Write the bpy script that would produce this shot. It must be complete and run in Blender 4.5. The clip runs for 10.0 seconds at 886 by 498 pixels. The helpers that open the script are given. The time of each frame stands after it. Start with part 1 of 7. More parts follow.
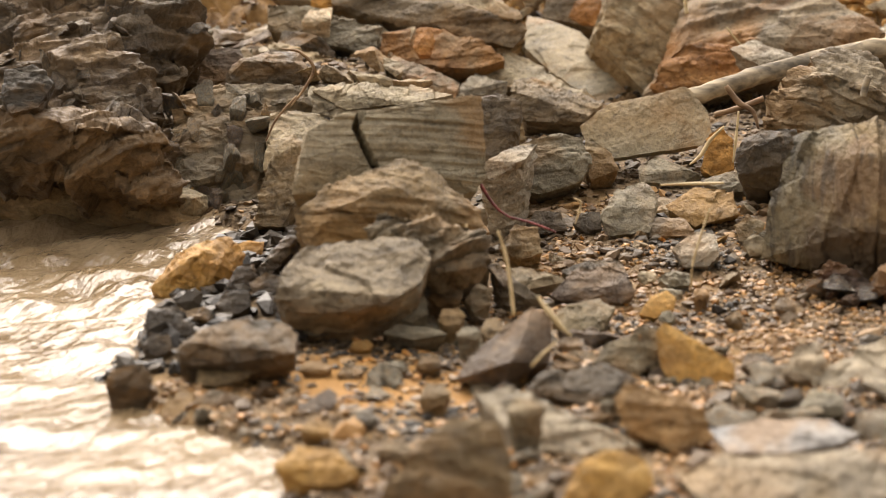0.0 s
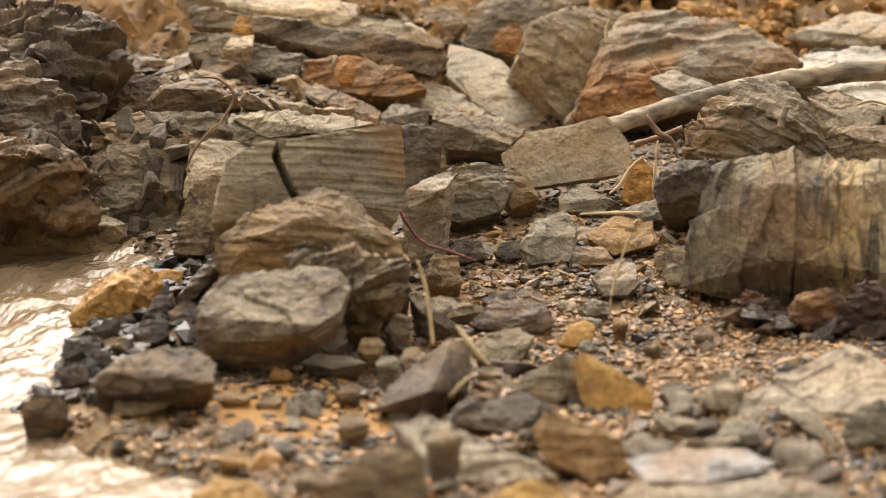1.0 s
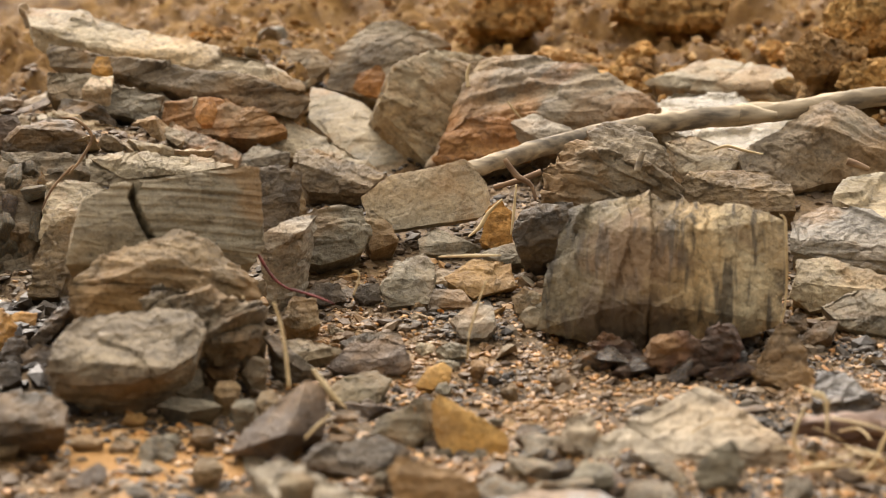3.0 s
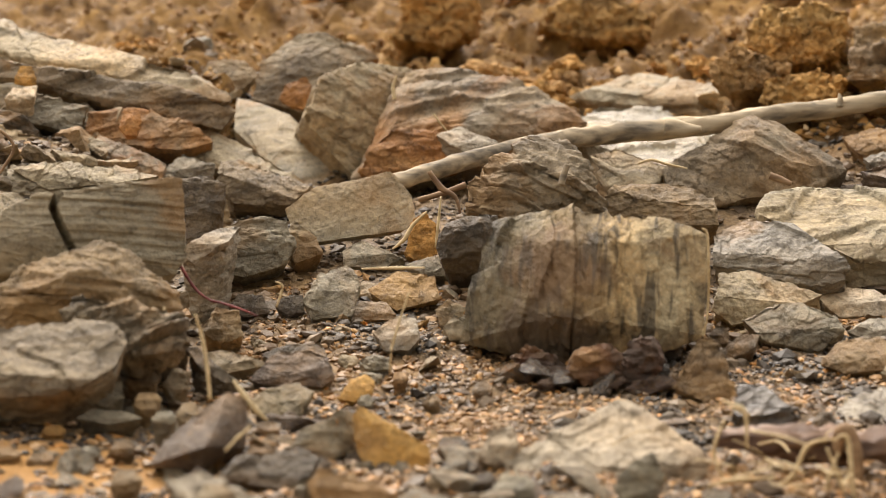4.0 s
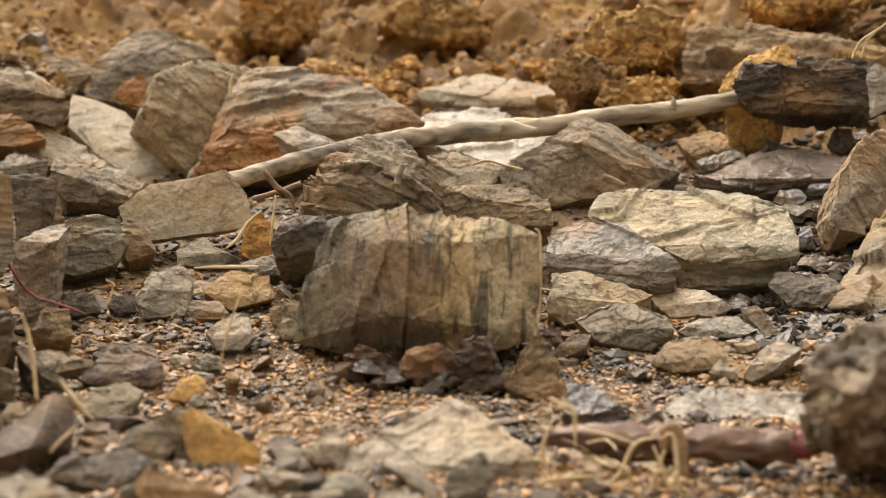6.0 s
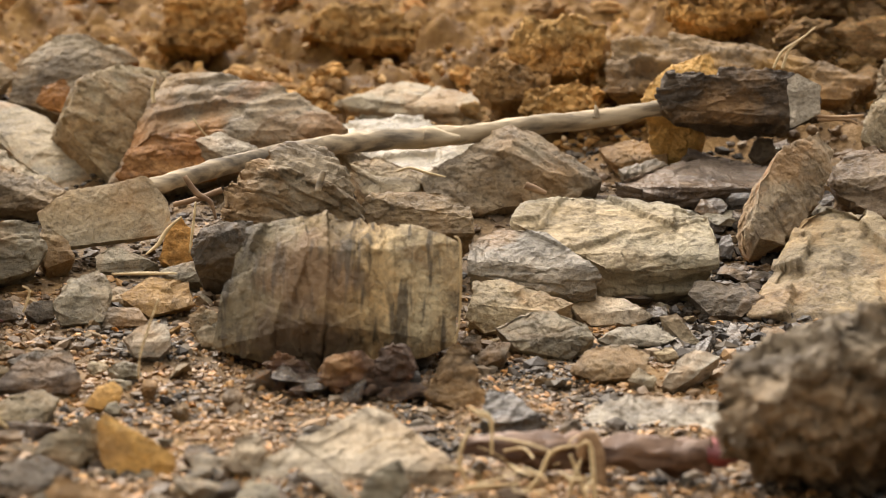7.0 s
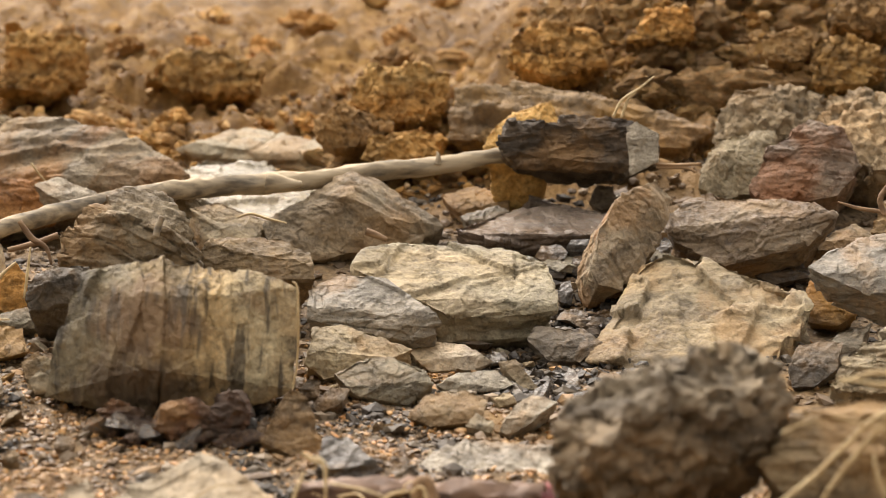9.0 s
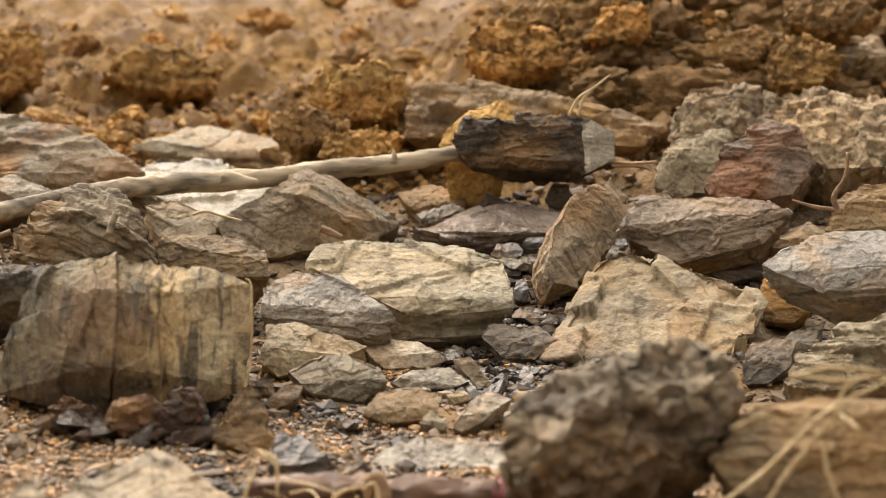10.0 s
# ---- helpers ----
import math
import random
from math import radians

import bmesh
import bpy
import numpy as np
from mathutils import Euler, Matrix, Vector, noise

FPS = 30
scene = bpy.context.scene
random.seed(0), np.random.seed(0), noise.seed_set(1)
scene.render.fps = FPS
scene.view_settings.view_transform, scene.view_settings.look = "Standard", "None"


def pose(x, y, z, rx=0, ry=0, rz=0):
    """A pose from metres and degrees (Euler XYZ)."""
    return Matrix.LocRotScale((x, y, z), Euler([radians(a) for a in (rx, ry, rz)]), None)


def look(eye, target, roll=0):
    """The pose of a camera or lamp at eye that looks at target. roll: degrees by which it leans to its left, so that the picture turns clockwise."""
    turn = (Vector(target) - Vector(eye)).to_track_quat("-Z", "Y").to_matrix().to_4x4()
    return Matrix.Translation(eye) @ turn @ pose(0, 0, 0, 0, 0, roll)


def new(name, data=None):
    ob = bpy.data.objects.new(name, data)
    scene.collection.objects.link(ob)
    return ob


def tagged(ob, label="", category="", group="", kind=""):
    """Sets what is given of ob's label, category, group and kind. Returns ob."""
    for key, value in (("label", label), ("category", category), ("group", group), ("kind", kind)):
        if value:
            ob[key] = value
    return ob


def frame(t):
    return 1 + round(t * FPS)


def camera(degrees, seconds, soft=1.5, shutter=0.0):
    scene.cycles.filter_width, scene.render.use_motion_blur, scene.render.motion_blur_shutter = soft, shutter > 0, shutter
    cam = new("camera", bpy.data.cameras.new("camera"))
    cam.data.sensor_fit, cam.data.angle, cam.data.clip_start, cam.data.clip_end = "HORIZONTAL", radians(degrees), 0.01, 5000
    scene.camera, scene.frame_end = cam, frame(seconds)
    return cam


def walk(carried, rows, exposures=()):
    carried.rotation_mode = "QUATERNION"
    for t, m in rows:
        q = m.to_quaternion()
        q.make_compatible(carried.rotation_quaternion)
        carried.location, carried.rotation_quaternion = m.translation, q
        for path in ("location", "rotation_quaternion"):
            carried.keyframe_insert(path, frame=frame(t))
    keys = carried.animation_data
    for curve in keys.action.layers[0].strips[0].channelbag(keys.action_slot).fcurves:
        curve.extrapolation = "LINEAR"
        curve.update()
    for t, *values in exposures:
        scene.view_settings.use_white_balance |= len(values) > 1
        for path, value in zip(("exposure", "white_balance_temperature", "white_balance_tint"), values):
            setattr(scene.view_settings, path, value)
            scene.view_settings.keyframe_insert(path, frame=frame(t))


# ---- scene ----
# A low, slow turn of the camera over a stony stream bank under an overcast sky.
PATH = [
    (0, (0.0001, 0.0000, 0.3701), (-0.6212, 1.8750, 0.0562), -1.76),
    (0.5, (0.0021, 0.0017, 0.3717), (-0.5825, 1.8903, 0.0688), -1.58),
    (1, (0.0045, 0.0024, 0.3725), (-0.5425, 1.9044, 0.0835), -1.36),
    (1.5, (0.0080, 0.0030, 0.3733), (-0.5024, 1.9172, 0.0995), -1.14),
    (2, (0.0098, 0.0031, 0.3725), (-0.4654, 1.9282, 0.1116), -1.01),
    (2.5, (0.0113, 0.0037, 0.3720), (-0.4330, 1.9371, 0.1177), -0.91),
    (4, (0.0197, 0.0088, 0.3705), (-0.3229, 1.9653, 0.1362), -0.19),
    (4.5, (0.0217, 0.0087, 0.3695), (-0.2761, 1.9727, 0.1367), -0.07),
    (5, (0.0237, 0.0094, 0.3690), (-0.2322, 1.9794, 0.1371), 0.10),
    (5.5, (0.0269, 0.0106, 0.3693), (-0.1903, 1.9850, 0.1356), 0.36),
    (7, (0.0407, 0.0169, 0.3689), (-0.0692, 2.0012, 0.1445), 1.12),
    (7.5, (0.0455, 0.0197, 0.3700), (-0.0190, 2.0076, 0.1597), 1.36),
    (8, (0.0480, 0.0194, 0.3686), (0.0261, 2.0104, 0.1799), 1.48),
    (8.5, (0.0526, 0.0196, 0.3676), (0.0650, 2.0117, 0.1906), 1.59),
    (9, (0.0567, 0.0203, 0.3655), (0.0980, 2.0125, 0.1949), 1.60),
    (9.5, (0.0605, 0.0212, 0.3633), (0.1229, 2.0132, 0.1961), 1.71),
    (10, (0.0642, 0.0217, 0.3614), (0.1461, 2.0129, 0.1927), 1.75),
]
cam = camera(25.87, 10.0, soft=0.7)
cam.data.dof.use_dof = True
cam.data.dof.focus_distance = 2.48
cam.data.dof.aperture_fstop = 5.6
walk(cam, [(t, look(eye, target, roll)) for t, eye, target, roll in PATH],
     [(0.0, 0.79, 7100, 14), (10.0, 0.79, 7100, 14)])

# ---- sky and sun ----
world = bpy.data.worlds.new("overcast_sky")
scene.world = world
world.use_nodes = True
wn, wl = world.node_tree.nodes, world.node_tree.links
sky = wn.new("ShaderNodeTexSky")
sky.sky_type, sky.sun_disc = "NISHITA", False
sky.sun_elevation, sky.sun_rotation = radians(52), radians(-33)
sky.dust_density, sky.air_density = 4.0, 1.0
cloud = wn.new("ShaderNodeMixRGB")
cloud.inputs[0].default_value = 0.87
cloud.inputs[2].default_value = (9.0, 8.9, 8.7, 1)
wl.new(sky.outputs[0], cloud.inputs[1])
# thin overcast: the clouds glow round the hidden sun and are dull on the far side
way, toward, bright = wn.new("ShaderNodeTexCoord"), wn.new("ShaderNodeVectorMath"), wn.new("ShaderNodeMapRange")
toward.operation = "DOT_PRODUCT"
toward.inputs[1].default_value = Vector((-2.2, 3.4, 5.2)).normalized()
wl.new(way.outputs["Generated"], toward.inputs[0])
wl.new(toward.outputs["Value"], bright.inputs["Value"])
bright.inputs["From Min"].default_value, bright.inputs["From Max"].default_value = -0.4, 0.95
bright.inputs["To Min"].default_value, bright.inputs["To Max"].default_value = 0.12, 2.0
dome = wn.new("ShaderNodeVectorMath")
dome.operation = "SCALE"
wl.new(cloud.outputs[0], dome.inputs[0])
wl.new(bright.outputs[0], dome.inputs["Scale"])
wl.new(dome.outputs[0], wn["Background"].inputs[0])
wn["Background"].inputs[1].default_value = 0.078

sun_data = bpy.data.lights.new("sun", "SUN")
sun_data.energy, sun_data.angle, sun_data.color = 2.5, radians(48), (1.0, 0.96, 0.90)
sun = new("sun", sun_data)
sun.matrix_world = look((-2.2, 5.6, 5.2), (0.0, 2.2, 0.0))


# ---- materials ----
def colour(c):
    return (c[0], c[1], c[2], 1.0)


def stone_material(name, dark, mid, light, stain=None, stain_size=5.0, stain_cut=0.56, rough=0.68, gloss=0.12,
                   bands=0.22, band_scale=55.0, dip=0.0, bump=0.5, grain=170.0, mud=0.6):
    """Weathered stone: blotches, bedding bands, grain, an optional mineral stain and wet patches."""
    m = bpy.data.materials.new(name)
    m.use_nodes = True
    n, l = m.node_tree.nodes, m.node_tree.links
    b = n["Principled BSDF"]
    dark, light = tuple(0.72 * v for v in dark), tuple(1.15 * v for v in light)
    if not dip:
        bands *= 0.45

    def make(kind, **kw):
        node = n.new(kind)
        for k, v in kw.items():
            node.inputs[k].default_value = v
        return node

    def mix(mode, fac, a, c):
        node = n.new("ShaderNodeMixRGB")
        node.blend_type = mode
        for i, v in ((0, fac), (1, a), (2, c)):
            if hasattr(v, "is_linked"):
                l.new(v, node.inputs[i])
            else:
                node.inputs[i].default_value = v
        return node.outputs[0]

    def ramp(src, stops):
        node = n.new("ShaderNodeValToRGB")
        e = node.color_ramp.elements
        e[0].position, e[0].color = stops[0]
        e[1].position, e[1].color = stops[-1]
        for p, c in stops[1:-1]:
            e.new(p).color = c
        l.new(src, node.inputs[0])
        return node.outputs[0]

    tc, info = n.new("ShaderNodeTexCoord"), n.new("ShaderNodeObjectInfo")
    shift = n.new("ShaderNodeVectorMath")
    shift.operation = "MULTIPLY_ADD"
    l.new(info.outputs["Random"], shift.inputs[0])
    shift.inputs[1].default_value = (17.0, 31.0, 23.0)
    l.new(tc.outputs["Object"], shift.inputs[2])
    vec = shift.outputs[0]
    blot = make("ShaderNodeTexNoise", Scale=9.0, Detail=8.0, Roughness=0.7, Distortion=0.6)
    lay = n.new("ShaderNodeMapping")
    lay.inputs["Rotation"].default_value = (0, radians(-dip), 0)
    l.new(vec, lay.inputs["Vector"])
    drawn = n.new("ShaderNodeMapping")
    drawn.inputs["Scale"].default_value = (0.6, 0.6, 1.4)
    l.new(lay.outputs[0], drawn.inputs["Vector"])
    l.new(drawn.outputs[0], blot.inputs["Vector"])
    base = ramp(blot.outputs[0], [(0.30, colour(dark)), (0.50, colour(mid)), (0.70, colour(light))])
    turn = n.new("ShaderNodeMapping")
    turn.inputs["Scale"].default_value = (4.0, 4.0, band_scale)
    l.new(lay.outputs[0], turn.inputs["Vector"])
    band = make("ShaderNodeTexNoise", Scale=1.0, Detail=5.0, Roughness=0.7, Distortion=0.6)
    l.new(turn.outputs[0], band.inputs["Vector"])
    streak = ramp(band.outputs[0], [(0.33, (0.34, 0.32, 0.30, 1)), (0.47, (1, 1, 1, 1)), (0.70, (1.25, 1.22, 1.15, 1))])
    c = mix("MULTIPLY", 0.75 * bands, base, streak)
    fine = make("ShaderNodeTexNoise", Scale=grain, Detail=6.0, Roughness=0.75)
    l.new(vec, fine.inputs["Vector"])
    speck = ramp(fine.outputs[0], [(0.30, (0.45, 0.43, 0.40, 1)), (0.5, (1, 1, 1, 1)), (0.68, (1.3, 1.27, 1.2, 1))])
    c = mix("MULTIPLY", 0.7, c, speck)
    # pits and hairline scars
    mid_n = make("ShaderNodeTexNoise", Scale=62.0, Detail=6.0, Roughness=0.68)
    l.new(vec, mid_n.inputs["Vector"])
    c = mix("MULTIPLY", 0.8, c, ramp(mid_n.outputs[0], [(0.33, (0.38, 0.36, 0.33, 1)), (0.44, (0.95, 0.95, 0.95, 1)), (0.66, (1.14, 1.13, 1.1, 1))]))
    if stain:
        rust = make("ShaderNodeTexNoise", Scale=stain_size, Detail=5.0, Roughness=0.6, Distortion=0.8)
        l.new(vec, rust.inputs["Vector"])
        where = ramp(rust.outputs[0], [(stain_cut - 0.05, (0, 0, 0, 1)), (stain_cut + 0.08, (0.9, 0.9, 0.9, 1))])
        c = mix("MIX", where, c, mix("MULTIPLY", 0.7, colour(stain), speck))
    cast = make("ShaderNodeTexNoise", Scale=5.0, Detail=3.0)
    l.new(drawn.outputs[0], cast.inputs["Vector"])
    c = mix("MULTIPLY", 0.9, c, ramp(cast.outputs[0], [(0.34, (0.85, 0.86, 0.86, 1)), (0.5, (1, 1, 1, 1)), (0.66, (1.16, 1.0, 0.80, 1))]))
    # thin ochre mud left on the stone
    film = make("ShaderNodeTexNoise", Scale=8.0, Detail=6.0, Roughness=0.62, Distortion=0.5)
    drift = n.new("ShaderNodeVectorMath")
    drift.operation = "ADD"
    drift.inputs[1].default_value = (3.1, 7.7, 5.3)
    l.new(vec, drift.inputs[0])
    l.new(drift.outputs[0], film.inputs["Vector"])
    thin = ramp(film.outputs[0], [(0.50, (0, 0, 0, 1)), (0.62, (mud, mud, mud, 1))])
    c = mix("MIX", thin, c, mix("MULTIPLY", 0.6, (0.33, 0.19, 0.075, 1), speck))
    # a little mud colour that differs from stone to stone
    shade = ramp(info.outputs["Random"], [(0.0, (0.84, 0.80, 0.74, 1)), (0.5, (1, 1, 1, 1)), (1.0, (1.12, 1.08, 1.02, 1))])
    c = mix("MULTIPLY", 1.0, c, shade)
    if not stain and mud:
        c = mix("MULTIPLY", 1.0, c, (0.985, 0.99, 0.955, 1))
    l.new(c, b.inputs["Base Color"])
    r = ramp(blot.outputs[0], [(0.35, (max(rough - gloss, 0.08),) * 3 + (1,)), (0.65, (rough,) * 3 + (1,))])
    l.new(r, b.inputs["Roughness"])
    b.inputs["Specular IOR Level"].default_value = 0.5
    h = mix("ADD", 1.0, mix("MULTIPLY", 1.0, band.outputs[0], (1.6 * bands,) * 3 + (1,)), mix("MULTIPLY", 1.0, fine.outputs[0], (0.3, 0.3, 0.3, 1)))
    h = mix("ADD", 1.0, h, mid_n.outputs[0])
    bend = mix("ADD", 0.06, vec, mid_n.outputs[1])
    split = make("ShaderNodeTexVoronoi", Scale=8.0)
    split.feature = "DISTANCE_TO_EDGE"
    l.new(bend, split.inputs["Vector"])
    h = mix("ADD", 0.5, h, ramp(split.outputs[0], [(0.0, (0, 0, 0, 1)), (0.03, (0.5, 0.5, 0.5, 1))]))
    bp = make("ShaderNodeBump", Strength=min(1.0, bump * 1.7), Distance=0.008)
    l.new(h, bp.inputs["Height"])
    l.new(bp.outputs[0], b.inputs["Normal"])
    return m


S = stone_material
MUDSHALE = S("muddy_dark_shale", (0.048, 0.034, 0.02), (0.12, 0.086, 0.052), (0.22, 0.165, 0.105), mud=0.35, rough=0.68, gloss=0.3, bands=0.35, band_scale=70, dip=-16)
GREY = S("grey_siltstone", (0.145, 0.122, 0.086), (0.245, 0.212, 0.153), (0.35, 0.305, 0.223), mud=0.4)
PALEG = S("pale_grey_stone", (0.22, 0.20, 0.17), (0.36, 0.32, 0.26), (0.50, 0.45, 0.38))
SLATE = S("dark_slate", (0.05, 0.04, 0.029), (0.108, 0.086, 0.062), (0.19, 0.155, 0.115), rough=0.65, gloss=0.25, bands=0.3)
WETDARK = S("wet_black_shale", (0.026, 0.02, 0.014), (0.075, 0.057, 0.04), (0.16, 0.122, 0.084), rough=0.45, gloss=0.3, bands=0.6)
WETGREY = S("wet_grey_stone", (0.11, 0.095, 0.075), (0.21, 0.185, 0.15), (0.33, 0.29, 0.24), rough=0.6, gloss=0.3, bands=0.3)
BROWN = S("brown_sandstone", (0.14, 0.095, 0.05), (0.26, 0.185, 0.10), (0.38, 0.28, 0.16), bands=0.4)
BROWNG = S("brown_grey_shale", (0.13, 0.10, 0.068), (0.24, 0.19, 0.13), (0.35, 0.285, 0.20), bands=0.3, band_scale=70)
BROWNO = S("brown_ochre_stone", (0.15, 0.095, 0.045), (0.27, 0.18, 0.09), (0.38, 0.26, 0.13), stain=(0.45, 0.25, 0.06), stain_cut=0.52)
BROWNW = S("wet_brown_rock", (0.10, 0.065, 0.035), (0.20, 0.14, 0.085), (0.31, 0.25, 0.18), rough=0.6, gloss=0.3)
TAN = S("tan_stone", (0.21, 0.165, 0.10), (0.33, 0.265, 0.17), (0.44, 0.365, 0.25), bands=0.35)
SAND = S("sandy_grey_slab", (0.25, 0.205, 0.14), (0.33, 0.275, 0.19), (0.38, 0.325, 0.235), bands=0.1, bump=0.25, grain=260)
YELLOW = S("ochre_stone", (0.38, 0.205, 0.055), (0.56, 0.325, 0.095), (0.64, 0.42, 0.16), bands=0.1, bump=0.3)
YELLOWB = S("ochre_boulder", (0.40, 0.21, 0.05), (0.55, 0.33, 0.095), (0.62, 0.43, 0.18), stain=(0.20, 0.12, 0.055), stain_size=9, bands=0.15, rough=0.6, gloss=0.25)
PURPLE = S("purple_brown_stone", (0.11, 0.08, 0.06), (0.185, 0.14, 0.11), (0.27, 0.21, 0.165), bands=0.25)
PURPLEW = S("wet_purple_brown_stone", (0.09, 0.065, 0.05), (0.165, 0.125, 0.098), (0.25, 0.195, 0.155), rough=0.38, gloss=0.2, bands=0.25, mud=0.2)
PALE = S("cream_shale", (0.29, 0.245, 0.18), (0.43, 0.37, 0.28), (0.54, 0.475, 0.375), stain=(0.36, 0.25, 0.12), stain_cut=0.66, bands=0.5, mud=0.35)
PALEW = S("wet_pale_shale", (0.17, 0.135, 0.10), (0.36, 0.31, 0.25), (0.52, 0.47, 0.40), rough=0.55, gloss=0.35, bands=0.8)
LAMINATE = S("laminated_siltstone", (0.22, 0.185, 0.13), (0.28, 0.24, 0.17), (0.33, 0.285, 0.21), bands=0.4, band_scale=95, dip=6, bump=0.3)
BLOCK = S("ribbed_shale_block", (0.17, 0.14, 0.092), (0.28, 0.235, 0.16), (0.38, 0.325, 0.225), stain=(0.16, 0.105, 0.06), stain_size=7, stain_cut=0.60, bands=0.2, band_scale=38, dip=86, mud=0.25)
RUSTFACE = S("rust_orange_face", (0.18, 0.085, 0.025), (0.38, 0.175, 0.05), (0.50, 0.27, 0.10), bands=0.4, mud=0.0)
RUSTD = S("rusty_dark_shale", (0.04, 0.023, 0.013), (0.085, 0.05, 0.03), (0.16, 0.095, 0.058), stain=(0.13, 0.055, 0.025), stain_size=16, rough=0.7, gloss=0.2)
RUST = S("rust_spotted_rock", (0.14, 0.10, 0.065), (0.24, 0.185, 0.125), (0.34, 0.27, 0.19), stain=(0.40, 0.19, 0.055), stain_size=6, stain_cut=0.52)
STRATA = S("tan_bedded_rock", (0.22, 0.175, 0.115), (0.37, 0.305, 0.21), (0.48, 0.405, 0.29), bands=0.35, band_scale=60, dip=-16)
STRATAW = S("tan_bedded_wet_rock", (0.17, 0.125, 0.075), (0.31, 0.25, 0.16), (0.42, 0.35, 0.24), bands=0.18, band_scale=65, dip=-10, rough=0.7, gloss=0.2)
STRATAO = S("rust_bedded_rock", (0.17, 0.125, 0.08), (0.30, 0.235, 0.155), (0.42, 0.345, 0.24), stain=(0.38, 0.17, 0.05), stain_size=8, stain_cut=0.55, bands=0.35, dip=-20)
STRATAB = S("brown_bedded_rock", (0.12, 0.085, 0.05), (0.22, 0.165, 0.105), (0.33, 0.255, 0.17), bands=0.4, dip=-20)
SMOOTHG = S("smooth_grey_bed", (0.20, 0.17, 0.12), (0.26, 0.225, 0.16), (0.31, 0.27, 0.195), bands=0.3, band_scale=40, dip=-25, bump=0.3)
BOULDO = S("rust_faced_boulder", (0.17, 0.13, 0.085), (0.30, 0.245, 0.17), (0.42, 0.355, 0.255), stain=(0.36, 0.165, 0.045), stain_size=3.8, stain_cut=0.54, bands=0.4, dip=-14)
BOULDR = S("red_brown_boulder", (0.15, 0.115, 0.09), (0.27, 0.22, 0.175), (0.38, 0.32, 0.26), stain=(0.26, 0.115, 0.045), stain_size=5, stain_cut=0.55)
FLAKE = S("flaking_cream_slab", (0.22, 0.185, 0.13), (0.33, 0.29, 0.21), (0.40, 0.355, 0.27), bands=0.3, mud=0.2, rough=0.7, gloss=0.15)
WETSLAB = S("wet_flat_bed", (0.20, 0.17, 0.125), (0.30, 0.265, 0.20), (0.38, 0.335, 0.26), rough=0.3, gloss=0.2, bands=0.4, dip=-10, mud=0.2)
BLACKROCK = S("black_bedded_rock", (0.025, 0.018, 0.012), (0.062, 0.046, 0.03), (0.13, 0.098, 0.066), stain=(0.33, 0.25, 0.15), stain_size=5, stain_cut=0.66, bands=0.6, band_scale=70, dip=-3)
BLUE = S("blue_grey_slate", (0.19, 0.19, 0.195), (0.28, 0.28, 0.285), (0.36, 0.355, 0.35), stain=(0.45, 0.29, 0.12), stain_size=8, stain_cut=0.63, bands=0.1, bump=0.25)
NODULE = S("nodular_grey_rock", (0.11, 0.085, 0.055), (0.25, 0.20, 0.135), (0.38, 0.31, 0.22), mud=0.35, stain=(0.30, 0.19, 0.08), stain_size=9, stain_cut=0.62, bands=0.3, bump=0.8)
EARTH = S("orange_brown_earth", (0.22, 0.12, 0.036), (0.47, 0.275, 0.09), (0.60, 0.39, 0.155), rough=0.95, mud=0, bands=0.1, bump=0.9, grain=110)
EARTHD = S("brown_earth", (0.21, 0.118, 0.042), (0.43, 0.255, 0.10), (0.57, 0.38, 0.175), rough=0.92, mud=0, bands=0.1, bump=0.9, grain=110)
MOUND = S("stony_grey_brown_earth", (0.20, 0.145, 0.09), (0.37, 0.28, 0.18), (0.48, 0.38, 0.26), rough=0.85, bands=0.1, bump=0.9, grain=90)
RUBBLE = S("muddy_rubble", (0.10, 0.075, 0.045), (0.20, 0.155, 0.10), (0.30, 0.245, 0.17), rough=0.75, gloss=0.15, bands=0.1, bump=0.9, grain=70)


def two_tone(m, left, right, edge, width):
    """One end of a block weathered darker than the other, with a ragged border between."""
    n, l = m.node_tree.nodes, m.node_tree.links
    b = n["Principled BSDF"]
    old = b.inputs["Base Color"].links[0].from_socket
    tc, sep, ns = n.new("ShaderNodeTexCoord"), n.new("ShaderNodeSeparateXYZ"), n.new("ShaderNodeTexNoise")
    l.new(tc.outputs["Object"], sep.inputs[0])
    l.new(tc.outputs["Object"], ns.inputs["Vector"])
    ns.inputs["Scale"].default_value, ns.inputs["Detail"].default_value = 14.0, 5.0
    push = n.new("ShaderNodeMath")
    push.operation = "MULTIPLY_ADD"
    push.inputs[1].default_value = 0.16
    l.new(ns.outputs[0], push.inputs[0])
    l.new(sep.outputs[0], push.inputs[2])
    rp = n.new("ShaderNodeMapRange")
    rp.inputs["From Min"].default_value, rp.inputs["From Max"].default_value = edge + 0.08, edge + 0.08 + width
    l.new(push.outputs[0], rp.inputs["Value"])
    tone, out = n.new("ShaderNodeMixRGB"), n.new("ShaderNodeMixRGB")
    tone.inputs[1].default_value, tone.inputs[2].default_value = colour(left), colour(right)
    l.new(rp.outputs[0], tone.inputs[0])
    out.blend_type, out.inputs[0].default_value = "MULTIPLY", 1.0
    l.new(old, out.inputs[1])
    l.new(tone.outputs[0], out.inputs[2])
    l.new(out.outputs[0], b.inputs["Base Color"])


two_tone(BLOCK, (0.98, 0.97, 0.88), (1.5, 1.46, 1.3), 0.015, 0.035)


